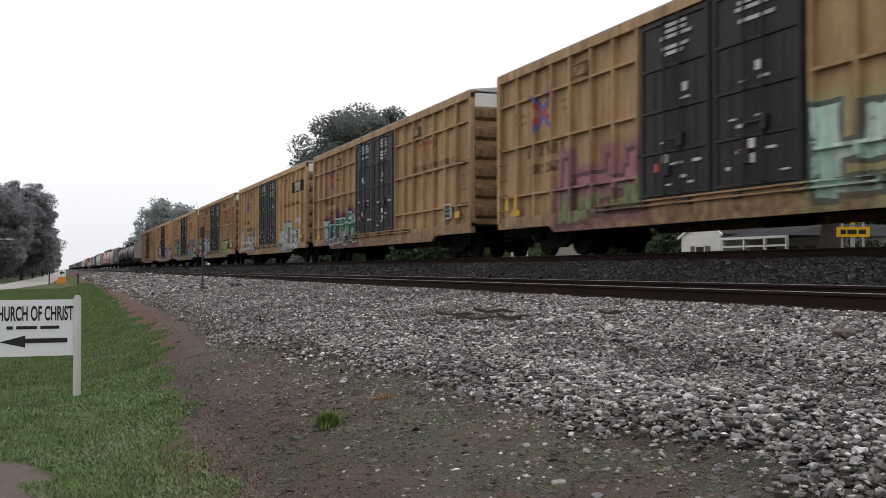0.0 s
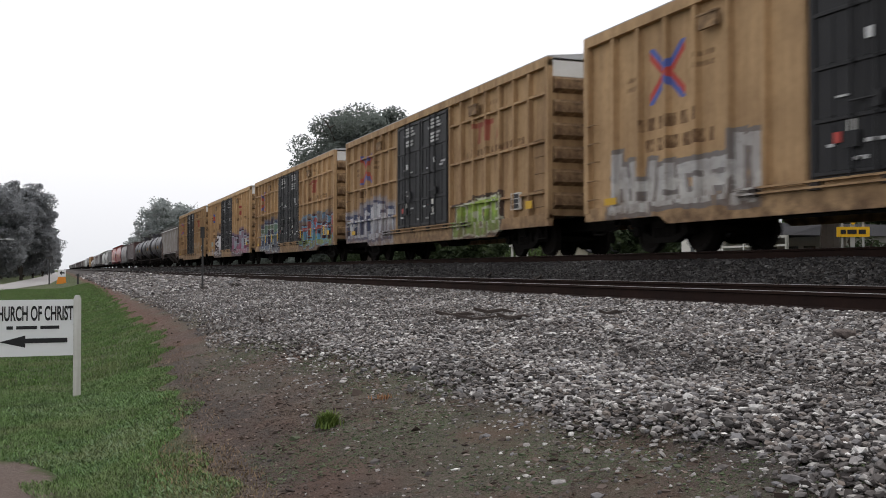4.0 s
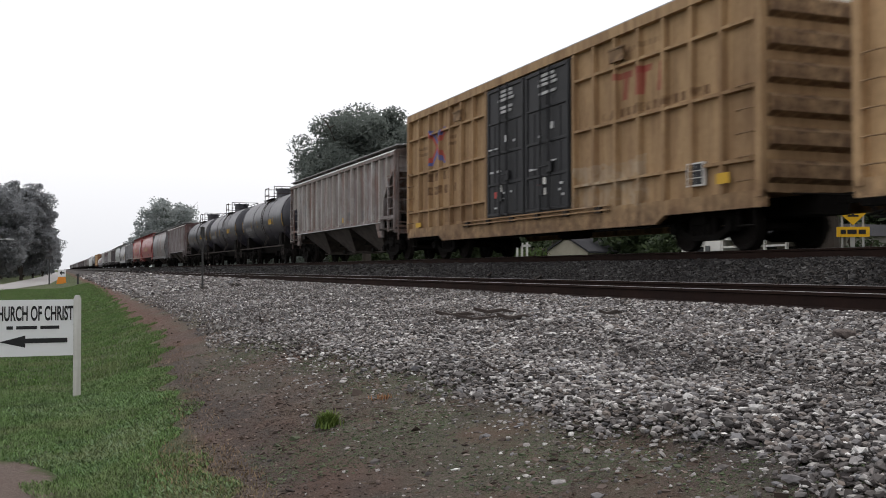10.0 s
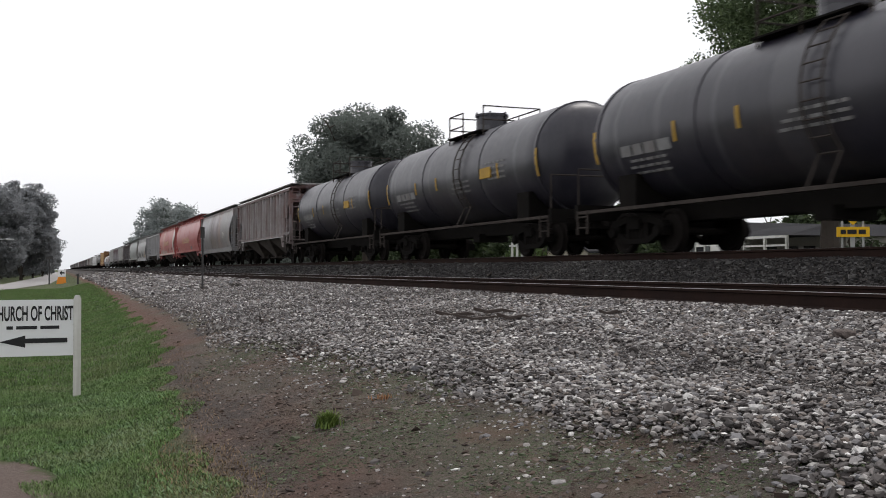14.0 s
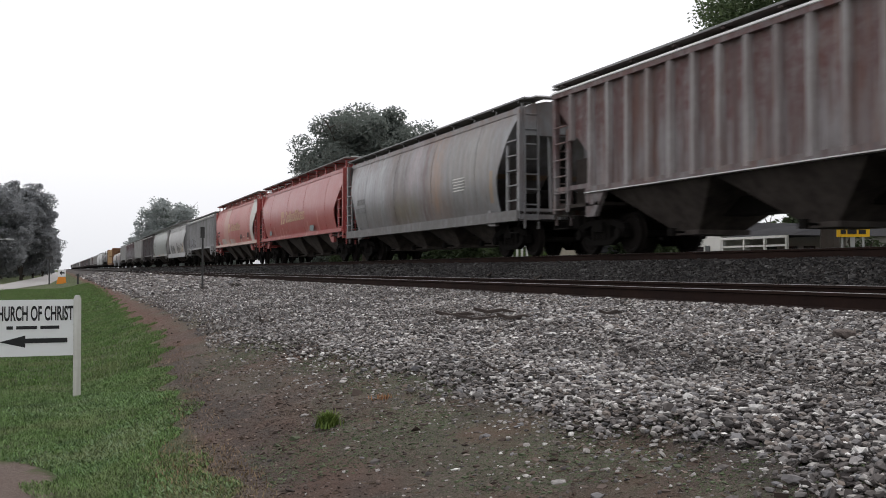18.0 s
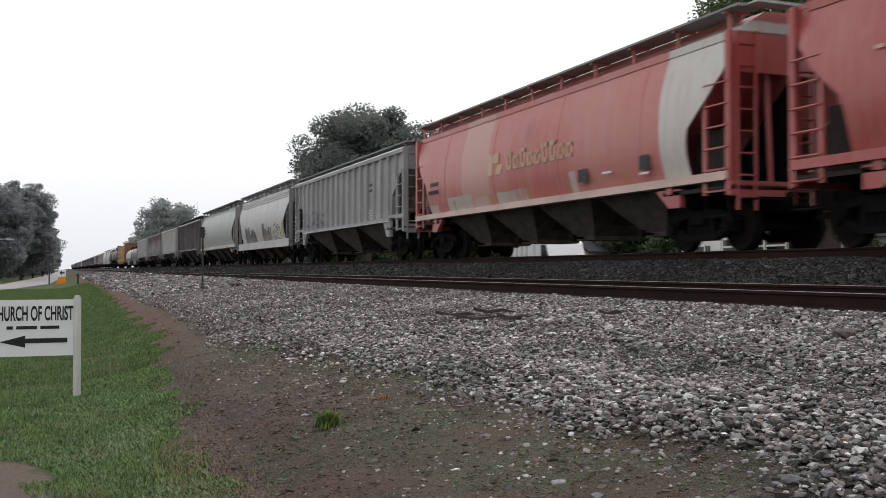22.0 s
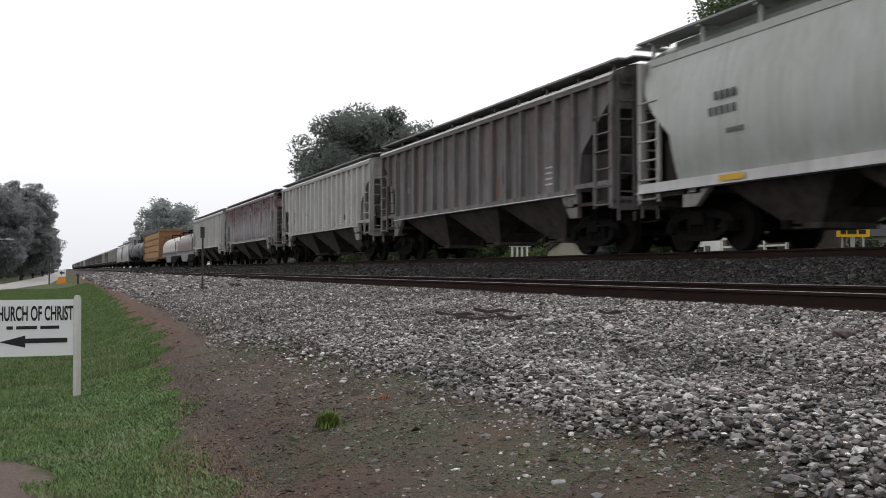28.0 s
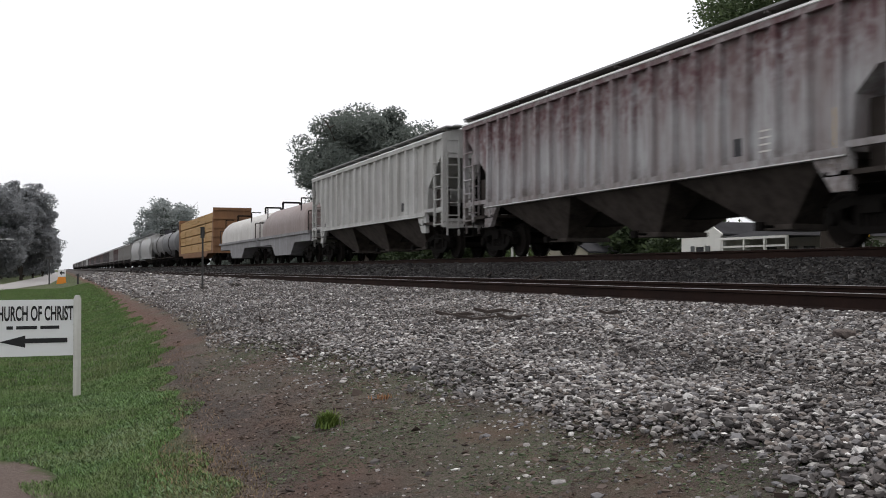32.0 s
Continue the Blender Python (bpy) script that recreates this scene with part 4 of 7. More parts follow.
def hopper_roof(car, half, paint, eave, raised, light=False, wide=1.5):
    """Roof with hatches, running boards on brackets and end platforms."""
    rise = min(0.40, raised - 0.03)
    bm = bmesh.new()
    extrude(bm, [(-wide, eave - 0.02), (wide, eave - 0.02), (wide, eave + 0.04), (wide - 0.55, eave + rise), (0.55 - wide, eave + rise), (-wide, eave + 0.04)], -half, half)
    roof = part("roof", bm, paint, car)
    hatch = made("hatch", lambda bm: (box(bm, -0.32, 0.32, -0.75, 0.75, 0.0, 0.12), box(bm, -0.36, 0.36, -0.06, 0.06, 0.1, 0.16)))
    if not light:
        for i in range(8):
            part("hatch", hatch, paint, roof, at=(0, -half + (i + 0.5) * half / 4, eave + rise - 0.01))
    for s in (-1, 1):
        x, z = s * 1.17, eave + raised
        if not light:
            bm = bmesh.new()
            box(bm, s * 0.86 - 0.02, s * 0.86 + 0.02, -half + 0.5, half - 0.5, eave + 0.06, z - 0.002)
            part("hatch_coaming", bm, paint, roof)
        board = made(f"running_board/{half:.2f}", lambda bm: box(bm, -0.28, 0.28, -half - 0.12, half + 0.12, 0.0, 0.045))
        part("running_board", board, WALKWAY, roof, "grey steel grating walkway", (x, 0, z))
        if s < 0 and not light:
            bracket = made(f"bracket{raised:.2f}", lambda bm: (box(bm, -1.32, -1.26, -0.03, 0.03, -0.03, raised - 0.05), box(bm, -1.42, -0.9, -0.03, 0.03, raised - 0.09, raised - 0.042)))
            for i in range(11):
                part("bracket", bracket, paint, roof, at=(0, -half + 0.3 + i * (2 * half - 0.6) / 10, eave + 0.04))
    for e in (-1, 1):
        bm = bmesh.new()
        y = e * (half + 0.12)
        box(bm, -1.28, 1.28, min(y, y + e * 0.35), max(y, y + e * 0.35), eave + raised, eave + raised + 0.035)
        part("end_platform", bm, GALV, roof, "galvanised end platform")
    return roof


def hopper_end(car, half, paint, eave, light=False, wide=1.5, floor=1.52):
    """Open end: sill, corner posts, ladders, shear plate, slope-sheet stiffeners and brake gear."""
    for e in (-1, 1):
        bm = bmesh.new()
        y = e * (half - 0.1)
        for s in (-1, 1):
            box(bm, min(s * 1.4, s * 1.52), max(s * 1.4, s * 1.52), y - 0.07, y + 0.07, 1.0, eave)
            pipe(bm, [(s * 0.55, e * (half - 0.1), 1.1), (s * 0.55, e * (half - 0.2), 3.3)], 0.05)
        box(bm, -1.5, 1.5, min(e * half, e * (half - 0.12)), max(e * half, e * (half - 0.12)), 0.98, 1.26)
        box(bm, -wide, wide, min(e * half, e * (half - 0.08)), max(e * half, e * (half - 0.08)), eave - 0.75, eave)
        part("end_frame", bm, paint, car)
        bm = bmesh.new()
        box(bm, -1.5, 1.5, min(e * half, e * (half - 2.2)), max(e * half, e * (half - 2.2)), 1.1, 1.18)
        part("end_sill", bm, GRIME, car)
        bm = bmesh.new()
        extrude(bm, [(e * half, eave - 0.6), (e * half, 1.1), (e * (half - 2.2), 1.1), (e * (half - 2.2), 1.5)], -0.03, 0.03, "x")
        part("end_web", bm, DARK, car)
        bm = bmesh.new()
        for s in (-1, 1):
            box(bm, min(s * 1.4, s * 1.5), max(s * 1.4, s * 1.5), min(e * (half - 1.8), y), max(e * (half - 1.8), y), floor, floor + 0.11)
        part("sill_extension", bm, paint, car)
        if light:
            continue
        bm = bmesh.new()
        a, b = sorted((e * (half - 1.6), e * (half - 0.5)))
        box(bm, -1.12, -1.09, a, b, 1.2, 2.3)
        part("shear_plate", bm, GRIME, car, "dusty plate behind the ladder")
        bm = bmesh.new()
        extrude(bm, [(e * (half - 2.45), floor - 0.1), (e * (half - 1.62), floor - 0.1), (e * (half - 1.62), 0.85), (e * (half - 2.0), 0.85)], -1.5, -1.38, "x")
        box(bm, -1.53, -1.5, e * (half - 1.95) - 0.1, e * (half - 1.95) + 0.1, 1.12, 1.3)
        part("jacking_pad", bm, paint, car)
        bm = bmesh.new()
        inner = e * (half - 0.78)
        box(bm, -1.53, -1.47, inner - 0.05, inner + 0.05, 1.02, eave - 0.95)
        ladder = part("side_ladder", bm, paint, car)
        for k in range(6):
            bm = bmesh.new()
            rod(bm, (-1.54, inner, 1.08 + k * 0.4), (-1.54, y, 1.08 + k * 0.4), 0.022, 5)
            part("rung", bm, paint, ladder)
        bm = bmesh.new()
        ladder_x(bm, e * (half + 0.02), -1.38, -0.98, 0.72, eave, 0.4, 0.02)
        part("end_ladder", bm, paint, car)
        bm = bmesh.new()
        rod(bm, (-0.6, e * (half - 0.75), 1.55), (0.5, e * (half - 0.75), 1.55), 0.28, 10)
        box(bm, -1.0, -0.7, e * (half - 0.8) - 0.2, e * (half - 0.8) + 0.2, 1.2, 1.7)
        part("air_reservoir", bm, DARK, car)
        bm = bmesh.new()
        pipe(bm, [(-1.5, inner, 1.05), (-1.5, inner, 0.62), (-1.5, y, 0.62), (-1.5, y, 1.05)], 0.022)
        part("sill_step", bm, DARK, car)


def hopper_chutes(car, half, count, z_top, x_top, paint):
    """Sloping discharge hoppers with gates under the car."""
    span = 2 * (half - 2.3)
    wide = span / count

    def make(bm):
        loft(bm, [[(-x_top, -wide / 2, z_top), (x_top, -wide / 2, z_top), (x_top, wide / 2, z_top), (-x_top, wide / 2, z_top)],
                  [(-0.58, -0.44, 0.46), (0.58, -0.44, 0.46), (0.58, 0.44, 0.46), (-0.58, 0.44, 0.46)]])
        box(bm, -0.64, 0.64, -0.5, 0.5, 0.36, 0.46)
    me = made(f"chute{wide:.2f}{x_top:.2f}{z_top:.2f}", make)
    gate = made("chute_gate", lambda bm: (rod(bm, (-0.95, 0.0, 0.42), (0.95, 0.0, 0.42), 0.03, 6), box(bm, -1.0, -0.9, -0.09, 0.09, 0.34, 0.5)))
    for i in range(count):
        y = -span / 2 + (i + 0.5) * wide
        c = part("chute", me, paint, car, at=(0, y, 0))
        part("chute_gate", gate, DARK, c)
    bm = bmesh.new()
    box(bm, -0.3, 0.3, -half, half, 0.72, 1.08)
    part("centre_sill", bm, DARK, car)


CHUTE = surface("sooty_chute_steel", (0.08, 0.067, 0.06), (0.022, 0.018, 0.016), 0.85, fine=5, amount=0.6, streak=0.5)


def ribbed_hopper(front, rear, label, paint, post_paint=None, chute_paint=None, posts=15, chutes=3, light=False, marks=(), eave=3.95, raised=0.2):
    half = (rear - front) / 2
    car = start_car("covered_hopper", label, "hopper car", front, rear)
    sill = 1.47
    bm = bmesh.new()
    cut = 1.68
    extrude(bm, [(-half, eave), (-half, eave - 0.3), (-half + cut - 0.1, 2.35), (-half + cut, sill), (half - cut, sill), (half - cut + 0.1, 2.35), (half, eave - 0.3), (half, eave)], -1.42, 1.42, "x")
    part("body", bm, paint, car)
    for s in (-1, 1):
        bm = bmesh.new()
        box(bm, min(s * 1.42, s * 1.54), max(s * 1.42, s * 1.54), -half, half, eave - 0.14, eave + 0.0)
        part("top_chord", bm, paint, car)
        bm = bmesh.new()
        box(bm, min(s * 1.4, s * 1.53), max(s * 1.4, s * 1.53), -half + cut - 0.05, half - cut + 0.05, sill - 0.05, sill + 0.07)
        part("side_sill", bm, paint, car)
    for i in range(posts):
        y = -half + cut + 0.15 + i * (2 * (half - cut) - 0.3) / (posts - 1)
        if light:
            post = made(f"hopper_post{eave}", lambda bm: extrude(bm, [(-1.42, -0.085), (-1.535, -0.06), (-1.535, 0.06), (-1.42, 0.085)], sill, eave - 0.1, "z"))
            part("side_post", post, post_paint or paint, car, at=(0, y, 0))
        else:
            bm = bmesh.new()
            extrude(bm, [(-1.42, y - 0.085), (-1.535, y - 0.06), (-1.535, y + 0.06), (-1.42, y + 0.085)], sill, eave - 0.1, "z")
            part("side_post", bm, post_paint or paint, car)
    short = made(f"short_post{eave}", lambda bm: extrude(bm, [(-1.42, -0.085), (-1.535, -0.06), (-1.535, 0.06), (-1.42, 0.085)], eave - 1.25, eave - 0.1, "z"))
    for e in (-1, 1):
        part("side_post", short, post_paint or paint, car, at=(0, e * (half - cut + 0.75), 0))
    # thin added lip, paled as the eave's highlight
    bm = bmesh.new()
    extrude(bm, [(-1.555, eave - 0.015), (-1.5, eave + 0.045), (-1.49, eave + 0.02), (-1.545, eave - 0.03)], -half, half)
    part("eave_highlight", bm, EDGE, car)
    # thin added strip, paled as a highlight below the sill
    bm = bmesh.new()
    box(bm, -1.56, -1.4, -half + cut, half - cut, sill - 0.075, sill - 0.053)
    part("sill_highlight", bm, EDGE, car, "pale strip as the sill's painted highlight")
    hopper_roof(car, half, paint, eave, raised, light)
    hopper_end(car, half, paint, eave, light)
    hopper_chutes(car, half, chutes, sill - 0.02, 1.40, CHUTE)
    for e in (-1, 1):
        add_truck(car, e * (half - 1.55), light)
    for mat, shapes, name in marks:
        marking(car, mat, shapes, -1.421, name, joined=name == "lettering")
    add_ends(car, half, 0.8)
    return car


def curved_hopper(front, rear, label, paint, sill_paint=None, end_paint=None, light=False, marks=(), chute_paint=None, eave=3.95, lip=False, raised=0.42, inset=0.0, sill=(1.1, 1.32), taper=(1.35, 1.35, 1.3, 0.7, 0.25, 0.02)):
    """A centre-flow hopper: bulging side sheets without posts, slope sheets at the ends, deep side sills."""
    half = (rear - front) / 2
    car = start_car("covered_hopper", label, "hopper car", front, rear)
    foot, belly = sill[1] - 0.05, 2.4
    zs = list(np.linspace(foot, eave + 0.02, 12))

    def wide(z):
        return 1.60 - 0.32 * ((z - belly) / (eave - belly)) ** 2 if z > belly else 1.60 - 0.2 * ((belly - z) / (belly - foot)) ** 2

    def long(z):
        return half - float(np.interp(z, (foot, 1.9, 2.3, 2.8, 3.3, eave), taper)) - inset
    bm = bmesh.new()
    rings = []
    for z in zs:
        w, k = wide(z) - 0.02, long(z) - 0.02 - max(0.0, 2.5 - z) * 1.5
        rings.append([(-w, -k, z), (w, -k, z), (w, k, z), (-w, k, z)])
    loft(bm, rings)
    part("body", bm, end_paint or paint, car, soft=True)
    for s in (-1, 1):
        bm = bmesh.new()
        loft(bm, [[(s * wide(z), -long(z), z), (s * wide(z), long(z), z), (s * (wide(z) - 0.03), long(z), z), (s * (wide(z) - 0.03), -long(z), z)] for z in zs])
        part("side_sheet", bm, paint, car, soft=True)
        bm = bmesh.new()
        box(bm, min(s * 1.36, s * 1.56), max(s * 1.36, s * 1.56), -half + 0.1, half - 0.1, sill[0], sill[1])
        box(bm, min(s * 1.56, s * 1.60), max(s * 1.56, s * 1.60), -half + 0.1, half - 0.1, sill[0], sill[0] + 0.03)
        part("side_sill", bm, sill_paint or paint, car)
        bm = bmesh.new()
        box(bm, min(s * 1.26, s * 1.34), max(s * 1.26, s * 1.34), -half + 0.3, half - 0.3, eave - 0.1, eave + 0.05)
        chord = part("top_chord", bm, paint, car)
        for k in range(3 if lip else 0):
            z = eave - 0.12 - 0.12 * k
            bm = bmesh.new()
            rod(bm, (s * (wide(z) + 0.015), -half + 1.0, z), (s * (wide(z) + 0.015), half - 1.0, z), 0.03, 6)
            part("bead", bm, paint, chord)
    if not light:
        for y in (-half + 2.9, -1.9, 1.9, half - 2.9):
            bm = bmesh.new()
            loft(bm, [[(-wide(z) - 0.008, y - 0.03, z), (-wide(z) - 0.008, y + 0.03, z), (-wide(z) + 0.01, y + 0.03, z), (-wide(z) + 0.01, y - 0.03, z)] for z in zs])
            part("weld_seam", bm, paint, car, soft=True)
    hopper_roof(car, half, paint, eave, raised, light, 1.3)
    hopper_end(car, half, end_paint or paint, eave, light, 1.34, sill[1] - 0.12)
    hopper_chutes(car, half, 4, sill[1] - 0.02, 1.34, CHUTE)
    for e in (-1, 1):
        add_truck(car, e * (half - 1.55), light)
    for mat, shapes, name in marks:
        marking(car, mat, shapes, -1.606, name, joined=name == "lettering")
    add_ends(car, half, 0.7)
    return car


def hopper_paint(name, col, dirt=None, streak=0.6, rust=0.0, amount=0.5, rough=0.6, patches=(), spec=0.2):
    return surface(name, col, dirt, rough, fine=6, big=0.7, amount=amount, streak=streak, rust=(0.17, 0.085, 0.06), rust_amount=rust, patches=patches, spec=spec)


BEIGE_GREY = hopper_paint("dusty_beige_hopper_paint", (0.29, 0.275, 0.272), (0.1, 0.068, 0.06), 0.95, 0.75, patches=[drips(3.5, (0.13, 0.085, 0.065), 0.7, True, 0.9), drips(1.6, (0.1, 0.075, 0.06), 0.8, False, 0.6)])
BROWN_GREY = hopper_paint("rust_stained_grey_paint", (0.25, 0.235, 0.24), (0.11, 0.075, 0.072), 0.9, 0.4, patches=[drips(2.3, (0.12, 0.055, 0.055), 0.95), drips(1.55, (0.09, 0.075, 0.068), 0.7, False, 0.5)])
MID_GREY = hopper_paint("grey_hopper_paint", (0.231, 0.231, 0.234), (0.140, 0.136, 0.133), 0.6, 0.1, patches=[drips(1.5, (0.1, 0.09, 0.08), 0.6, False, 0.4)])
PALE_GREY = hopper_paint("pale_grey_hopper_paint", (0.374, 0.371, 0.360), (0.238, 0.223, 0.209), 0.6, 0.12, patches=[drips(1.55, (0.12, 0.1, 0.085), 0.75, False, 0.5), drips(3.9, (0.2, 0.17, 0.15), 0.6, True, 0.5)])
DARK_GREY = hopper_paint("sooty_grey_hopper_paint", (0.165, 0.158, 0.162), (0.065, 0.055, 0.056), 0.8, 0.3, patches=[drips(3.0, (0.075, 0.06, 0.056), 0.8, True, 1.0), drips(1.7, (0.17, 0.16, 0.155), 0.5, False, 0.7)])
PURPLE_GREY = hopper_paint("oxide_streaked_grey_paint", (0.4, 0.4, 0.41), (0.2, 0.165, 0.165), 0.6, 0.1, patches=[drips(2.75, (0.115, 0.05, 0.056), 1.0, True, 0.9), drips(3.6, (0.085, 0.035, 0.04), 0.8, True, 0.6), drips(1.62, (0.075, 0.055, 0.045), 0.9, False, 0.35)])
WHITE_GREY = hopper_paint("white_hopper_paint", (0.51, 0.51, 0.51), (0.33, 0.32, 0.31), 0.5, 0.05, 0.35, 0.45)
OLIVE_GREY = hopper_paint("pale_green_grey_paint", (0.37, 0.39, 0.375), (0.25, 0.26, 0.225), 0.4, 0.05, 0.4, 0.4, (), 0.4)
STAINED = hopper_paint("grey_paint_with_stains_and_painted_sheen", (0.22, 0.222, 0.23), (0.1, 0.088, 0.084), 0.45, 0.2, 0.5, 0.36,
                       # first patch: sheen of the upper bulge put into the colour; then stains
                       [plain_patch(3.2, 7.2, 2.3, 3.8, (0.36, 0.365, 0.39), 0.7, 0.5), plain_patch(0.4, 2.9, 1.1, 4.2, (0.13, 0.095, 0.085), 0.9, 0.5), plain_patch(1.6, 2.0, 1.1, 4.2, (0.05, 0.03, 0.03), 0.95, 0.3),
                        plain_patch(0.5, 0.9, 1.1, 3.6, (0.055, 0.03, 0.032), 0.9, 0.3), plain_patch(-0.9, 0.4, 2.3, 4.0, (0.33, 0.25, 0.27), 0.85, 0.4), plain_patch(-0.8, 1.8, 1.2, 2.2, (0.15, 0.13, 0.085), 0.8, 0.5),
                        plain_patch(-1.7, -0.9, 1.1, 4.2, (0.085, 0.03, 0.03), 1.0, 0.35), plain_patch(-2.9, -1.7, 1.4, 4.2, (0.27, 0.15, 0.09), 0.8, 0.5), plain_patch(-7.0, -3.4, 2.0, 4.2, (0.25, 0.225, 0.2), 0.6, 0.8),
                        plain_patch(-3.6, -2.6, 1.2, 2.0, (0.13, 0.08, 0.07), 0.6, 0.4), plain_patch(-6.0, -3.2, 1.1, 1.75, (0.12, 0.11, 0.108), 0.7, 0.4), plain_patch(2.6, 7.0, 1.0, 1.9, (0.14, 0.138, 0.142), 0.7, 0.4),
                        drips(3.7, (0.15, 0.075, 0.05), 0.8, True, 0.6), stroke(-6.6, 1.5, -6.75, 2.4, 0.22, (0.3, 0.18, 0.08), 0.7)], 0.5)
RIB_BEIGE = hopper_paint("pale_dusty_post_paint", (0.44, 0.43, 0.415), (0.2, 0.16, 0.13), 0.6, 0.3)
RIB_BROWN = hopper_paint("pale_streaked_post_paint", (0.33, 0.315, 0.315), (0.14, 0.1, 0.095), 0.7, 0.3)
RIB_CLEAN = hopper_paint("clean_pale_post_paint", (0.52, 0.52, 0.51), (0.3, 0.29, 0.27), 0.5, 0.05)
POTASH = hopper_paint("sun_faded_red_paint", (0.34, 0.052, 0.05), (0.40, 0.16, 0.14), 0.35, 0.0, 0.4, 0.33,
                      [stroke(a, 1.2, a - 0.08, b, 0.22, (0.5, 0.27, 0.22), 0.6) for a, b in ((5.3, 2.0), (3.9, 1.8), (3.2, 1.9), (2.5, 1.7), (-2.6, 2.0), (-4.7, 2.4))], 0.5)
FADED_TEAL = surface("faded_teal_patch", (0.2, 0.26, 0.26), (0.3, 0.2, 0.19), 0.7, amount=0.5)
POTASH_OLD = hopper_paint("blotched_salmon_red_paint", (0.45, 0.14, 0.128), (0.47, 0.25, 0.225), 0.35, 0.0, 0.5, 0.4,
                          [plain_patch(2.2, 4.2, 1.0, 4.2, (0.5, 0.31, 0.26), 0.8, 0.1), plain_patch(3.6, 5.5, 1.2, 1.86, (0.42, 0.43, 0.4), 0.95, 0.04), plain_patch(2.5, 3.4, 1.2, 1.72, (0.48, 0.38, 0.34), 0.9, 0.06), plain_patch(-0.1, 1.8, 1.2, 1.76, (0.42, 0.43, 0.4), 0.95, 0.04),
                           plain_patch(-2.5, 1.0, 1.2, 3.2, (0.38, 0.085, 0.075), 0.6, 0.3), plain_patch(6.4, 7.6, 1.2, 1.7, (0.44, 0.43, 0.39), 0.9, 0.1), plain_patch(-8.6, -6.3, 1.0, 4.2, (0.54, 0.55, 0.51), 0.95, 0.05), plain_patch(-2.75, -2.45, 1.2, 1.95, (0.46, 0.44, 0.42), 0.9, 0.05),
                           plain_patch(-6.2, -2.8, 1.2, 4.2, (0.48, 0.21, 0.19), 0.6, 0.4), plain_patch(-0.55, -0.2, 2.9, 3.3, (0.25, 0.06, 0.05), 0.7, 0.3),
                           *[stroke(y, 1.25, y + 0.05, 1.75, 0.16, (0.36, 0.22, 0.07), 0.8) for y in (4.95, 2.2, -0.2, -2.35, -4.9)]])
PALE_MARK = surface("bleached_lettering", (0.58, 0.42, 0.30), (0.5, 0.25, 0.18), 0.7, amount=0.4)
BLACK_MARK = surface("black_lettering", (0.04, 0.04, 0.045), (0.1, 0.1, 0.1), 0.7, amount=0.4)


def emblem_word(y, z, h, n, w):
    """A large company word drawn as plain bars, with a square emblem before it (y falls along the word)."""
    out = [(y + 0.95, y + 1.25, z - 0.05, z + h * 1.1, -0.1), (y + 0.5, y + 0.9, z + h * 0.55, z + h * 1.1, 0), (y + 0.4, y + 0.75, z - 0.05, z + h * 0.42, -0.15)]
    for k in range(n):
        tall = h if k in (0, 2, 5, 6) else h * 0.72
        a = y - k * w
        out += [(a - w * 0.2, a, z, z + tall, 0), (a - w * 0.78, a - w * 0.6, z, z + tall, 0), (a - w * 0.72, a - w * 0.3, z + tall * 0.75, z + tall, 0), (a - w * 0.72, a - w * 0.3, z, z + tall * 0.25, 0)]
    return out


def sign_block(y, z, rows=2, w=0.2, h=0.22):
    return [(y + i * (w + 0.07), y + i * (w + 0.07) + w, z - r * (h + 0.12), z - r * (h + 0.12) + h, 0.02) for r in range(rows) for i in range(4 + r)]


def stencils(half):
    return [(WHITE_PAINT, [(-half + 4.1, -half + 4.9, 1.62 + k * 0.11, 1.65 + k * 0.11, 0) for k in range(4)], "data_plate"),
            (YELLOW_PAINT, [(-half + 2.9, -half + 3.02, 1.6, 2.1, 0)], "reflector_stripe")]


ribbed_hopper(155.5, 172.84, "dusty beige ribbed covered hopper car", BEIGE_GREY, RIB_BEIGE, posts=15, marks=[(MID_GREY, sign_block(5.0, 2.6), "lettering"), (DARK_GREY, [(-4.9, -4.3, 1.65, 2.0, 0), (-2.6, -2.0, 1.7, 2.05, 0)], "marking"), (YELLOW_PAINT, [(-1.4, -1.25, 1.65, 1.85, 0)], "reflector_stripe")])
ribbed_hopper(219.4, 235.75, "rust-stained brown grey ribbed covered hopper car", BROWN_GREY, RIB_BROWN, posts=17, marks=[(DULL_WHITE, [(-4.6, -4.3, 1.8, 1.84, 0), (-4.6, -4.3, 1.96, 2.0, 0), (-4.6, -4.3, 2.1, 2.14, 0), (-4.1, -3.8, 1.9, 1.94, 0), (-4.1, -3.8, 2.05, 2.09, 0)], "data_plate")])
curved_hopper(237.6, 254.45, "smooth grey covered hopper car with brown stains", STAINED, MID_GREY, inset=0.2, sill=(0.93, 1.22), raised=0.2, taper=(1.25, 1.2, 1.1, 0.75, 0.5, 0.05), marks=[(WHITE_PAINT, [(-4.8, -3.9, 2.0 + k * 0.09, 2.03 + k * 0.09, 0) for k in range(5)], "data_plate"), (MID_GREY, sign_block(5.5, 2.2), "lettering")])
curved_hopper(255.03, 273.2, "faded red covered hopper car with pale lettering", POTASH, POTASH, chute_paint=GRIME, eave=4.0, sill=(1.27, 1.44),
              marks=[(PALE_MARK, emblem_word(1.97, 2.12, 0.55, 10, 0.43), "emblem"), (PALE_MARK, [(6.9, 7.1, 2.9, 2.96, 0)], "marking"), (FADED_TEAL, [(5.7, 6.25, 1.55, 1.8, 0), (-4.2, -3.4, 1.48, 1.75, 0)], "marking")])
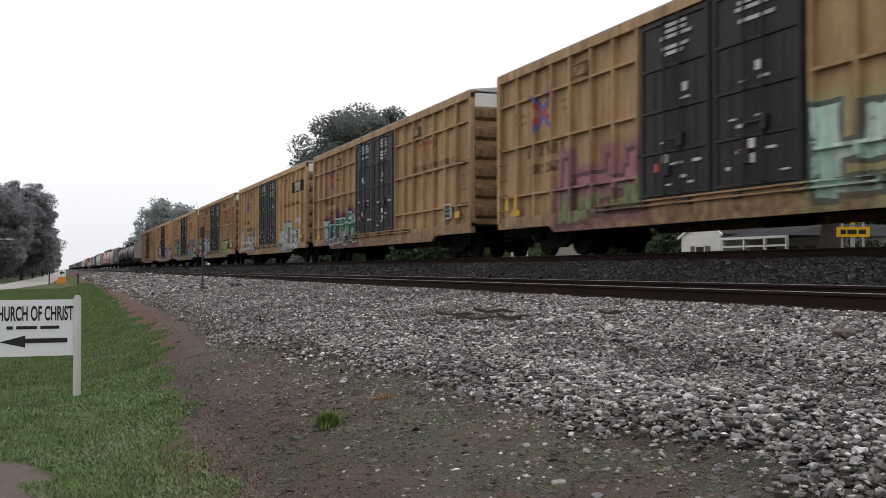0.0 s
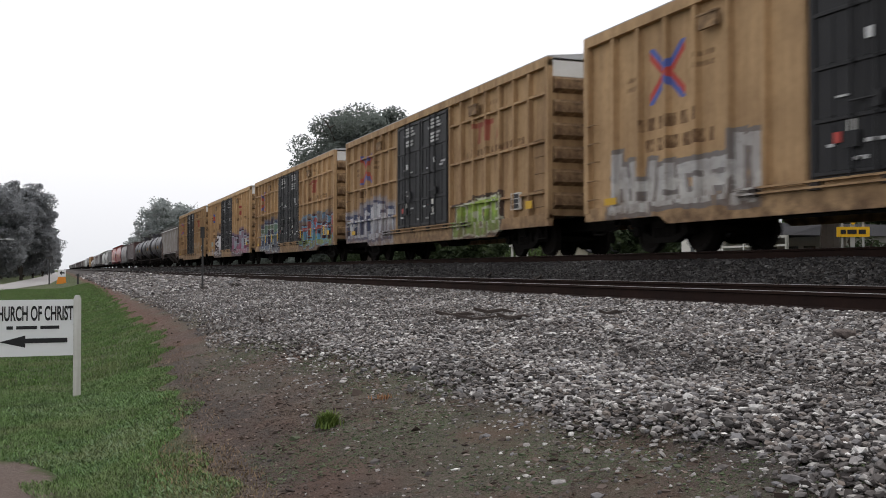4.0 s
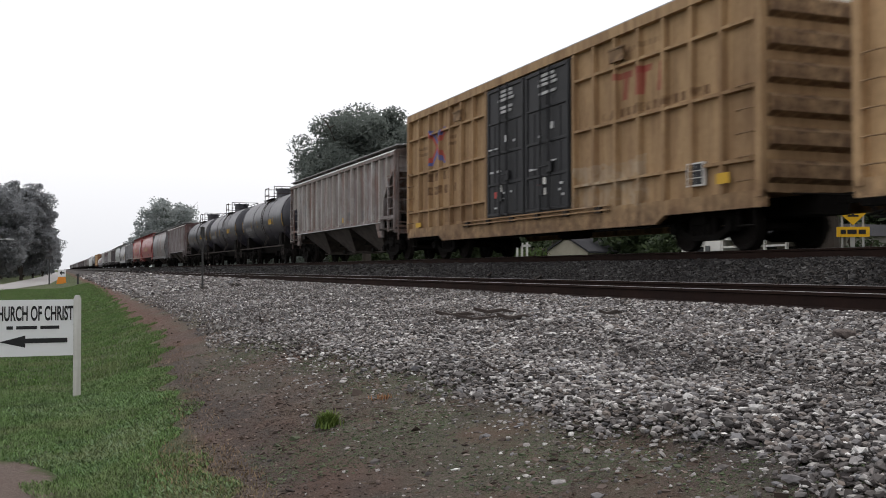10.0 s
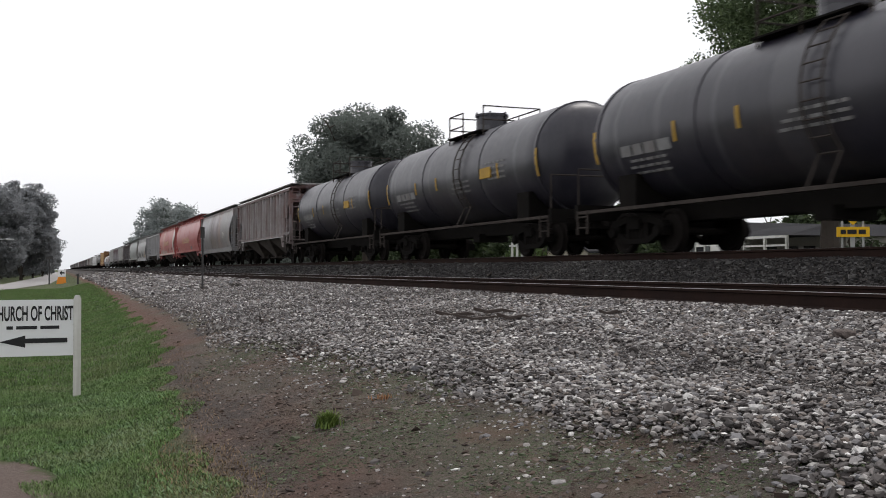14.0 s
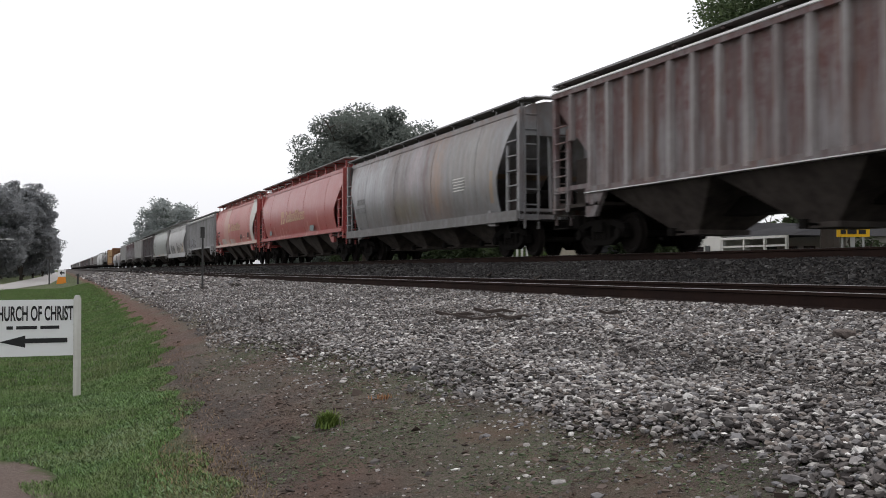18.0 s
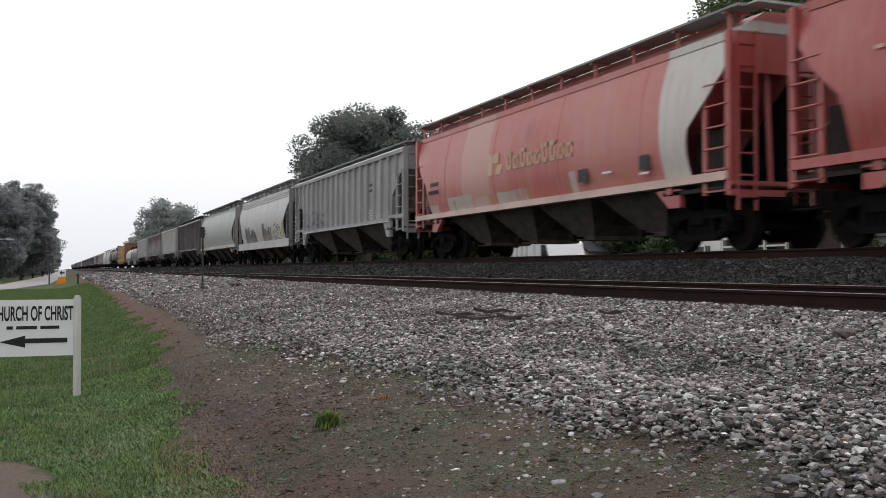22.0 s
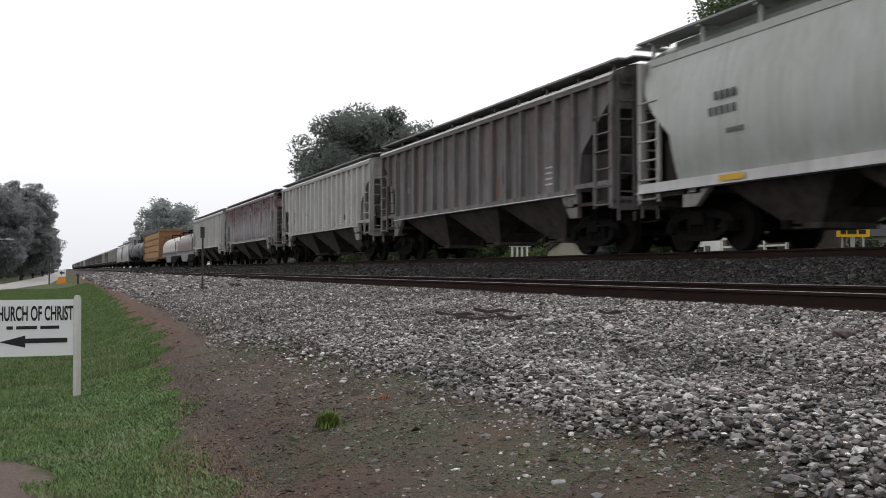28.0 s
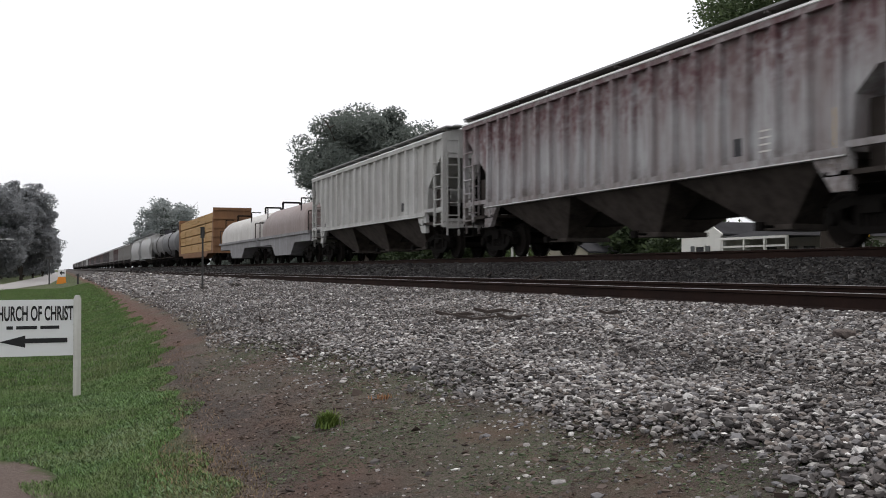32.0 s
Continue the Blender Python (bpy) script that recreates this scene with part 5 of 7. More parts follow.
curved_hopper(274.7, 291.7, "blotched salmon red covered hopper car with grey patches", POTASH_OLD, surface("pale_pink_sill", (0.6, 0.45, 0.4), None, 0.6), POTASH, chute_paint=GRIME, eave=4.0, sill=(1.27, 1.44),
              marks=[(PALE_MARK, emblem_word(0.95, 2.3, 0.5, 9, 0.42), "emblem"), (BLACK_MARK, [(-5.95, -5.6, 1.7, 2.0, 0), (-3.4, -3.0, 1.65, 1.95, 0)] + sign_block(6.1, 2.3, 2, 0.12, 0.13), "lettering"), (WHITE_PAINT, [(-5.95, -5.6, 1.6, 1.65, 0), (-4.5, -4.1, 1.75, 1.8, 0)], "data_plate")])
ribbed_hopper(292.96, 310.15, "grey ribbed covered hopper car with faint graffiti",
              hopper_paint("grey_hopper_paint_tagged", (0.36, 0.36, 0.365), (0.22, 0.215, 0.21), 0.6, 0.08, patches=[painted_tag(2.8, 6.6, 1.5, 2.35, [(0.3, 0.31, 0.33), (0.36, 0.36, 0.37)], (0.09, 0.09, 0.1), 21, 0.6, 0.7)]),
              posts=16, marks=stencils(8.6) + [(BLACK_MARK, sign_block(-5.0, 2.9, 2, 0.16, 0.1), "lettering")])
WHITE_TAGGED = hopper_paint("white_hopper_paint_tagged", (0.5, 0.497, 0.495), (0.34, 0.33, 0.31), 0.45, 0.05, 0.35, 0.4,
                            [*block_letters(5.0, 1.6, 1.25, 1.95, 7, (0.045, 0.045, 0.05), (0.02, 0.02, 0.022), (0.2, 0.2, 0.2), None, None, 13), *block_letters(-0.6, -3.0, 1.2, 2.05, 5, (0.06, 0.055, 0.06), (0.02, 0.02, 0.022), (0.28, 0.25, 0.22), None, None, 14),
                             *block_letters(-3.6, -5.5, 1.45, 1.95, 4, (0.5, 0.48, 0.42), (0.06, 0.06, 0.06), None, None, None, 15), soft_patch(-3.9, -3.7, 1.4, 1.9, (0.5, 0.34, 0.08), 0.7), soft_patch(1.2, 1.4, 1.4, 1.8, (0.5, 0.34, 0.08), 0.6)])
curved_hopper(311.5, 327.14, "white covered hopper car with dark graffiti along the sill", WHITE_TAGGED, WHITE_GREY, MID_GREY, lip=True, chute_paint=GRIME, sill=(0.88, 1.3), marks=[(YELLOW_PAINT, [(-6.3, -6.15, 1.36, 2.3, 0)], "reflector_stripe")])
curved_hopper(328.65, 346.22, "pale green grey covered hopper car with black lettering", OLIVE_GREY, WHITE_GREY, PALE_GREY, chute_paint=GRIME, sill=(1.2, 1.4),
              marks=[(BLACK_MARK, sign_block(5.4, 2.75, 2, 0.1, 0.16) + sign_block(5.2, 2.1, 1, 0.06, 0.1), "lettering"), (YELLOW_PAINT, [(5.2, 5.9, 1.25, 1.36, 0), (-0.4, 0.3, 1.25, 1.36, 0), (-5.5, -4.8, 1.25, 1.36, 0)], "reflector_stripe")])
ribbed_hopper(347.2, 364.03, "sooty dark grey ribbed covered hopper car", DARK_GREY, posts=15, chute_paint=GRIME, raised=0.3, marks=[(MID_GREY, [(5.3, 5.7, 2.3, 2.5, 0), (3.6, 4.0, 2.6, 2.75, 0), (3.7, 4.0, 2.3, 2.45, 0)], "lettering"), (BLACK_MARK, [(-2.75, -2.45, 2.0, 2.5, 0)], "marking"), (DULL_WHITE, [(-5.6, -5.0, 1.75 + k * 0.14, 1.79 + k * 0.14, 0) for k in range(4)], "data_plate"), (BROWN_PAINT, [(-2.2, -2.05, 1.6, 2.2, 0), (-4.6, -4.5, 1.6, 2.1, 0)], "reflector_stripe")])
ribbed_hopper(365.4, 381.8, "light grey dusty ribbed covered hopper car", PALE_GREY, RIB_CLEAN, posts=17,
              marks=stencils(8.2) + [(BLACK_MARK, [(-4.3, -4.0, 1.75, 2.0, 0)], "data_plate"), (BLACK_MARK, sign_block(4.9, 2.35, 2, 0.15, 0.2) + sign_block(2.6, 2.3, 1, 0.1, 0.14), "lettering"), (YELLOW_PAINT, [(6.4, 6.5, 1.5, 1.95, 0), (3.0, 3.1, 1.55, 1.95, 0)], "reflector_stripe")])
ribbed_hopper(383.9, 401.15, "grey ribbed covered hopper car with dark red oxide streaks", PURPLE_GREY, posts=19, marks=[(WHITE_PAINT, [(-5.2, -4.8, 1.68 + k * 0.12, 1.71 + k * 0.12, 0) for k in range(4)], "data_plate"), (YELLOW_PAINT, [(-6.7, -6.6, 1.5, 2.2, 0), (6.1, 6.2, 1.9, 2.1, 0)], "reflector_stripe"),
                                                                                                                  (BLACK_MARK, [(-4.45, -4.1, 1.68, 2.0, 0)], "data_plate")])
ribbed_hopper(402.8, 420.2, "clean pale grey ribbed covered hopper car", hopper_paint("clean_pale_grey_paint", (0.45, 0.45, 0.44), (0.28, 0.27, 0.255), 0.5, 0.05, 0.45), RIB_CLEAN, posts=16,
              marks=[(BLACK_MARK, [(-4.6, -4.35, 1.7, 2.0, 0), (6.4, 6.6, 1.6, 1.75, 0)], "data_plate")])


# ---- tank cars ----
TANK_BLACK = surface("sooty_black_tank_paint", (0.0145, 0.0145, 0.022), (0.036, 0.033, 0.042), 0.36, fine=5, big=0.9, amount=0.7, streak=0.4, spec=0.45, patches=[plain_patch(y, y + w, 1.0, 4.2, (0.07, 0.07, 0.078), 0.6, 0.1) for y, w in ((-4.9, 0.16), (-2.7, 0.2), (-0.5, 0.7), (1.7, 0.14), (3.6, 0.22), (5.2, 0.14))] + [plain_patch(-1.3, 1.6, 1.0, 2.3, (0.06, 0.052, 0.05), 0.5, 0.5)])
WORN_YELLOW = surface("worn_yellow_tape", (0.55, 0.33, 0.05), (0.2, 0.13, 0.04), 0.7, fine=10, amount=0.8)
TANK_GREY = surface("dull_grey_tank_paint", (0.16, 0.165, 0.175), (0.09, 0.085, 0.085), 0.5, fine=5, big=0.6, amount=0.5, streak=0.4)


def tank_car(front, rear, label, paint, light=False):
    half = (rear - front) / 2
    car = start_car("tank_car", label, "tank car", front, rear)
    r, zc, body = 1.47, 2.58, half - 0.35

    def ring(y, k):
        return [(k * r * math.sin(a * math.pi / 16), y, zc + k * r * math.cos(a * math.pi / 16)) for a in range(32)]
    head = [(0.0, 0.12), (0.05, 0.42), (0.14, 0.66), (0.27, 0.84), (0.42, 0.95), (0.6, 1.0)]
    rings = [ring(-body + d, k) for d, k in head] + [ring(y, 1.0) for y in np.linspace(-body + 1.2, body - 1.2, 8)] + [ring(body - d, k) for d, k in reversed(head)]
    bm = bmesh.new()
    loft(bm, rings)
    part("tank_shell", bm, paint, car, soft=True)
    for y in (-body + 0.62, -2.4, 2.4, body - 0.62) if not light else ():
        bm = bmesh.new()
        loft(bm, [ring(y - 0.05, 1.004), ring(y - 0.05, 1.012), ring(y + 0.05, 1.012), ring(y + 0.05, 1.004)])
        part("weld_band", bm, paint, car, soft=True)
    bm = bmesh.new()
    for s in (-1, 1):
        box(bm, min(s * 1.36, s * 1.5), max(s * 1.36, s * 1.5), -half + 0.1, half - 0.1, 0.92, 0.99)
    part("running_board", bm, GRIME, car, "narrow steel walkway along the tank")
    bm = bmesh.new()
    box(bm, -0.3, 0.3, -half, half, 0.68, 1.1)
    part("centre_sill", bm, DARK, car)
    for e in (-1, 1):
        bm = bmesh.new()
        box(bm, -1.3, 1.3, e * (half - 2.0) - 0.35, e * (half - 2.0) + 0.35, 0.9, 1.7)
        part("saddle", bm, DARK, car)
        bm = bmesh.new()
        box(bm, -1.5, 1.5, min(e * half, e * (half - 0.15)), max(e * half, e * (half - 0.15)), 0.8, 1.15)
        part("end_sill", bm, DARK, car)
    # manway, platform and railings on top, near the middle
    py, top = -0.1, zc + r
    bm = bmesh.new()
    rod(bm, (0, py, top - 0.1), (0, py, top + 0.44), 0.5, 16)
    rod(bm, (0, py, top + 0.44), (0, py, top + 0.51), 0.54, 16)
    for k in range(6):
        a = k * 1.047
        rod(bm, (0.52 * math.cos(a), py + 0.52 * math.sin(a), top + 0.38), (0.52 * math.cos(a), py + 0.52 * math.sin(a), top + 0.56), 0.035, 5)
    part("manway", bm, TANK_BLACK, car, "round black manway dome")
    bm = bmesh.new()
    for s in (-1, 1):
        box(bm, min(s * 0.5, s * 1.0), max(s * 0.5, s * 1.0), py - 1.3, py + 1.4, top - 0.2, top - 0.16)
    part("platform", bm, DARK, car)
    # square railing round the manway, open on the ladder's side
    rail = GRIME if not light else DARK
    up, lo_y, hi_y = top + 0.53, py - 1.5, py + 1.25
    for h in (up, top + 0.12):
        bm = bmesh.new()
        pipe(bm, [(-0.95, lo_y, h), (0.95, lo_y, h), (0.95, hi_y, h), (-0.95, hi_y, h), (-0.95, py + 0.1, h)], 0.022)
        part("railing", bm, rail, car)
    for x, y in ((-0.95, lo_y), (0.95, lo_y), (0.95, py), (0.95, hi_y), (-0.95, hi_y), (-0.95, py + 0.1)):
        bm = bmesh.new()
        rod(bm, (x, y, top - 0.4), (x, y, up), 0.024)
        part("railing_post", bm, rail, car)
    bm = bmesh.new()
    pts0 = [((r + 0.09) * math.sin(a), 0, zc + (r + 0.09) * math.cos(a)) for a in np.linspace(0.7, 2.3, 9)]
    for y in (-1.15, -0.65):
        pipe(bm, [(-p[0], y, p[2]) for p in pts0] + [(-1.45, y, 0.95)], 0.022)
    for p in pts0:
        rod(bm, (-p[0], -1.15, p[2]), (-p[0], -0.65, p[2]), 0.016, 5)
    part("ladder", bm, GRIME, car)
    if not light:
        for y in (-body + 0.55, body - 0.55, -3.75, 1.07, 3.05):
            bm = bmesh.new()
            lo, hi = (1.45, 1.95) if abs(y) > 4 else (1.56, 1.84)
            loft(bm, [[(-(r + d) * math.sin(a), y + w, zc + (r + d) * math.cos(a)) for w, d in ((-0.05, 0.016), (0.05, 0.016), (0.05, 0.012), (-0.05, 0.012))] for a in np.linspace(lo, hi, 6)])
            part("reflector_stripe", bm, WORN_YELLOW, car, "worn yellow reflective stripe")
        bm = bmesh.new()
        rnd = random.Random(int(front))
        for y0, a0, rows, wide in ((3.25, 1.76, 1, 0.17), (3.5, 1.98, 3, 0.1), (-4.2, 1.5, 4, 0.08), (-1.6, 1.75, 3, 0.07)):
            for k in range(rows):
                a, y = a0 + k * 0.1, y0
                for w in range(4 if rows == 1 else 5):
                    ww = rnd.uniform(0.35, 0.5) if rows == 1 else rnd.uniform(0.12, 0.3)
                    loft(bm, [[(-(r + d) * math.sin(t), y + q, zc + (r + d) * math.cos(t)) for q, d in ((0, 0.012), (ww, 0.012), (ww, 0.008), (0, 0.008))] for t in (a, a + (0.16 if rows == 1 else 0.04))])
                    y += ww + 0.07
        part("lettering", bm, MID_GREY, car)["kind"] = "stuff"
        bm = bmesh.new()
        box(bm, -r - 0.02, -r + 0.06, -3.3, -2.55, 2.25, 2.55)
        part("placard", bm, WORN_YELLOW, car, "yellow warning placard")
        bm = bmesh.new()
        rod(bm, (0, -0.0, 0.7), (0, 0.0, 1.2), 0.2, 8)
        box(bm, -0.5, 0.5, -0.25, 0.25, 0.5, 0.75)
        part("bottom_valve", bm, DARK, car)
        for e in (-1, 1):
            bm = bmesh.new()
            ladder(bm, -1.5, e * (half - 0.6), e * (half - 0.15), 0.45, 1.0, 0.25)
            pipe(bm, [(-1.45, e * (half - 0.1), 1.0), (-1.45, e * (half - 0.1), 2.0), (-0.3, e * (half - 0.1), 2.0), (0.3, e * (half - 0.1), 2.0), (1.45, e * (half - 0.1), 2.0), (1.45, e * (half - 0.1), 1.0)], 0.022)
            part("hand_rail", bm, GRIME, car)
    for e in (-1, 1):
        add_truck(car, e * (half - 2.0), light)
    add_ends(car, half, 0.5)
    return car


for a, b in ((174.4, 188.5), (189.7, 203.8), (204.4, 218.5)):
    tank_car(a, b, "black tank car with yellow reflective stripes and top railings", TANK_BLACK)


# ---- coil cars, lumber car ----
HOOD_WHITE = surface("chalky_white_hood", (0.58, 0.57, 0.55), (0.36, 0.33, 0.31), 0.6, fine=6, amount=0.5, streak=0.4)
HOOD_BROWN = surface("brown_grey_hood", (0.25, 0.205, 0.195), (0.16, 0.11, 0.1), 0.45, fine=6, amount=0.5, streak=0.5)
TROUGH = surface("grey_steel_trough", (0.27, 0.27, 0.28), (0.15, 0.14, 0.14), 0.7, fine=6, amount=0.5, streak=0.4)


def coil_car(front, rear, label, hood):
    half = (rear - front) / 2
    car = start_car("coil_car", label, "coil car", front, rear)
    bm = bmesh.new()
    extrude(bm, [(-half, 1.05), (-3.0, 1.05), (-2.0, 0.42), (2.0, 0.42), (3.0, 1.05), (half, 1.05), (half, 1.5), (-half, 1.5)], -1.45, 1.45, "x")
    part("trough", bm, TROUGH, car, "grey steel trough body")
    bm = bmesh.new()
    box(bm, -1.56, 1.56, -half, half, 1.42, 1.56)
    part("side_sill", bm, TROUGH, car)
    arch = [(1.5 * math.cos(a), 1.56 + 0.55 + 1.15 * math.sin(a)) for a in np.linspace(0, math.pi, 13)]
    low = [(1.5, 1.56)] + arch + [(-1.5, 1.56)]
    bm = bmesh.new()
    rings = []
    for y, k in ((-half + 0.55, 0.55), (-half + 0.65, 0.8), (-half + 0.9, 0.94), (-half + 1.3, 1.0), (0, 1.0), (half - 1.3, 1.0), (half - 0.9, 0.94), (half - 0.65, 0.8), (half - 0.55, 0.55)):
        rings.append([(x * (0.85 + 0.15 * k), y, 1.56 + (z - 1.56) * k) for x, z in low])
    loft(bm, rings)
    part("hood", bm, hood, car, soft=True)
    for y in (-half + 2.0, half - 2.0):
        bm = bmesh.new()
        pipe(bm, [(-0.5, y, 3.1), (-0.5, y, 3.6), (0.5, y, 3.6), (0.5, y, 3.1)], 0.06)
        pipe(bm, [(-1.3, y + 0.5, 2.6), (-1.3, y + 0.5, 3.3), (-0.7, y + 0.5, 3.3)], 0.035)
        part("lifting_bracket", bm, DARK, car)
    for e in (-1, 1):
        bm = bmesh.new()
        pipe(bm, [(-1.5, e * (half - 0.1), 1.5), (-1.5, e * (half - 0.1), 2.5), (1.5, e * (half - 0.1), 2.5), (1.5, e * (half - 0.1), 1.5)], 0.03)
        part("end_rail", bm, GRIME, car)
        add_truck(car, e * (half - 1.8))
    add_ends(car, half, 0.6)
    return car


coil_car(420.9, 433.6, "coil car with a brown grey curved hood", HOOD_BROWN)
coil_car(434.9, 449.4, "coil car with a chalky white curved hood", HOOD_WHITE)

LUMBER = surface("stacked_pale_timber", (0.55, 0.38, 0.19), (0.38, 0.25, 0.12), 0.75, fine=9, amount=0.5, island=True)
BULKHEAD = surface("brown_bulkhead_paint", (0.23, 0.12, 0.06), (0.14, 0.08, 0.05), 0.75, amount=0.5, streak=0.4)


def lumber_car(front, rear, label):
    half = (rear - front) / 2
    car = start_car("lumber_car", label, "flat car", front, rear)
    bm = bmesh.new()
    extrude(bm, [(-half, 0.95), (-half + 3, 0.95), (-half + 4, 0.7), (half - 4, 0.7), (half - 3, 0.95), (half, 0.95), (half, 1.15), (-half, 1.15)], -1.5, 1.5, "x")
    part("deck", bm, BULKHEAD, car)
    for e in (-1, 1):
        bm = bmesh.new()
        box(bm, -1.5, 1.5, min(e * half, e * (half - 0.2)), max(e * half, e * (half - 0.2)), 1.15, 4.55)
        bulkhead = part("bulkhead", bm, BULKHEAD, car, "brown steel bulkhead")
        for z in (1.6, 2.3, 3.0, 3.7, 4.4):
            bm = bmesh.new()
            box(bm, -1.5, 1.5, min(e * half, e * (half + 0.1)), max(e * half, e * (half + 0.1)), z - 0.08, z + 0.08)
            part("rib", bm, BULKHEAD, bulkhead)
        for s in (-1, 1):
            bm = bmesh.new()
            extrude(bm, [(e * (half - 0.2), 4.55), (e * (half - 0.2), 1.15), (e * (half - 1.2), 1.15)], s * 1.42, s * 1.5, "x")
            part("gusset", bm, BULKHEAD, bulkhead)
        add_truck(car, e * (half - 2.3))
    bm = bmesh.new()
    box(bm, -0.1, 0.1, -half + 0.2, half - 0.2, 1.15, 4.5)
    part("centre_beam", bm, BULKHEAD, car)
    rnd = random.Random(9)
    n = 5
    w = (2 * half - 1.0) / n
    for i in range(n):
        for k in range(4):
            y0 = -half + 0.5 + i * w + rnd.uniform(0, 0.1)
            bundle = None
            z0 = 1.18 + k * 0.78
            for r in range(6):
                bm = bmesh.new()
                box(bm, -1.42 + rnd.uniform(-0.02, 0.02), -0.12, y0 + rnd.uniform(0, 0.05), y0 + w - 0.18 + rnd.uniform(-0.08, 0.05), z0 + r * 0.115, z0 + r * 0.115 + 0.108)
                if bundle is None:
                    bundle = part("timber_bundle", bm, LUMBER, car, "bundle of pale sawn boards")
                else:
                    part("timber_layer", bm, LUMBER, bundle)
    add_ends(car, half, 1.2)
    return car


lumber_car(453.04, 477.0, "centre-beam flat car loaded with pale sawn timber")
tank_car(480.2, 495.4, "dark grey tank car with a top platform", TANK_GREY, True)
tank_car(496.4, 508.0, "grey tank car with a top platform", MID_GREY, True)

# ---- the train's far tail ----
curved_hopper(510.0, 527.5, "white smooth-sided covered hopper car", WHITE_GREY, light=True)
curved_hopper(529.5, 547.5, "bright white smooth-sided covered hopper car", WHITE_GREY, light=True)
FAR_BROWN = hopper_paint("brown_box_paint", (0.22, 0.13, 0.09), None, 0.4, 0.2)
TAIL = []
pos = 551.0
rnd_tail = random.Random(4)
for i in range(40):
    if i in (0, 1, 3):
        mat, word = PALE_GREY, "pale grey"
    elif i == 2:
        mat, word = BROWN_GREY, "rust-stained grey"
    elif i < 14:
        mat, word = (DARK_GREY, "sooty dark grey") if i % 3 else (BROWN_GREY, "rust-stained grey")
    elif i in (14, 15):
        mat, word = WHITE_GREY, "white"
    else:
        mat, word = rnd_tail.choice(((DARK_GREY, "sooty dark grey"), (MID_GREY, "grey"), (PALE_GREY, "pale grey")))
    ribbed_hopper(pos, pos + 17.4, word + " ribbed covered hopper car", mat, posts=9, light=True)
    pos += 19.0


# ---- things beside the line ----
def words(text, size, material, parent, m, name="lettering", width=None):
    """Writing in the built-in font as a thin mesh, in its parent's space."""
    cu = bpy.data.curves.new(name, "FONT")
    cu.body, cu.size, cu.extrude, cu.align_x, cu.offset = text, size, 0.002, "CENTER", 0.006
    ob = bpy.data.objects.new(name, cu)
    scene.collection.objects.link(ob)
    me = bpy.data.meshes.new_from_object(ob.evaluated_get(bpy.context.evaluated_depsgraph_get()))
    bpy.data.objects.remove(ob)
    if width:
        wide = max(v.co.x for v in me.vertices) - min(v.co.x for v in me.vertices)
        for v in me.vertices:
            v.co.x *= width / wide
    me.materials.clear()
    return part(name, me, material, parent, at=m)


SIGN_WHITE = surface("white_sign_panel", (0.74, 0.75, 0.76), (0.6, 0.6, 0.58), 0.5, fine=5, amount=0.3, bump=0.03)
POST_WHITE = surface("chipped_white_post", (0.66, 0.66, 0.63), (0.36, 0.34, 0.3), 0.75, fine=9, amount=0.5, streak=0.5)
SIGN_BLACK = surface("black_sign_paint", (0.02, 0.02, 0.022), (0.03, 0.03, 0.03), 0.6)


def church_sign():
    """White panel between two square posts, lettering and an arrow that points away to the road."""
    sign = thing("church_sign", "white roadside church sign with a black arrow", "sign", Matrix.Translation((0.21, 12.72, 0)))
    for x in (0.0, -1.01):
        bm = bmesh.new()
        extrude(bm, [(-0.043 + x, -0.06), (0.043 + x, -0.06), (0.043 + x, 1.22), (0.022 + x, 1.26), (-0.022 + x, 1.26), (-0.043 + x, 1.22)], -0.045, 0.045)
        part("post", bm, POST_WHITE, sign)
    bm = bmesh.new()
    box(bm, -0.966, -0.044, -0.012, 0.012, 0.541, 1.209)
    panel = part("panel", bm, SIGN_WHITE, sign)
    face = Euler((radians(90), 0, 0)).to_matrix().to_4x4()
    words("CHURCH OF CHRIST", 0.235, SIGN_BLACK, panel, Matrix.Translation((-0.497, -0.014, 0.968)) @ face, width=0.9)
    x = -0.78
    for w in (0.07, 0.23, 0.21):
        bm = bmesh.new()
        box(bm, x, x + w, -0.016, -0.0125, 0.862, 0.9)
        part("address_bar", bm, SIGN_BLACK, panel)
        x += w + 0.034
    bm = bmesh.new()
    extrude(bm, [(-0.858, 0.716), (-0.575, 0.788), (-0.575, 0.752), (-0.11, 0.752), (-0.11, 0.697), (-0.575, 0.697), (-0.575, 0.645)], -0.017, -0.0125, "y")
    part("arrow", bm, SIGN_BLACK, panel, "black arrow")
    return sign


church_sign()
STEEL_POST = surface("dull_sign_post_steel", (0.05, 0.05, 0.05), (0.03, 0.028, 0.025), 0.7, 0.0, amount=0.5)
GREY_POST = surface("galvanised_post", (0.42, 0.43, 0.43), (0.28, 0.27, 0.26), 0.55, 0.4, amount=0.4)


def marker_post():
    """A slim trackside post with a small plate, seen from behind."""
    p = thing("trackside_marker", "slim dark trackside post with a small square plate", "marker post", Matrix.Translation((4.85, 36.6, ground_z(4.85, 36.6) - 0.03)))
    bm = bmesh.new()
    rod(bm, (0, 0, 0), (0, 0, 2.25), 0.035, 8)
    part("post", bm, STEEL_POST, p)
    bm = bmesh.new()
    box(bm, -0.075, 0.075, 0.03, 0.05, 1.85, 2.25)
    part("plate", bm, STEEL_POST, p)


marker_post()

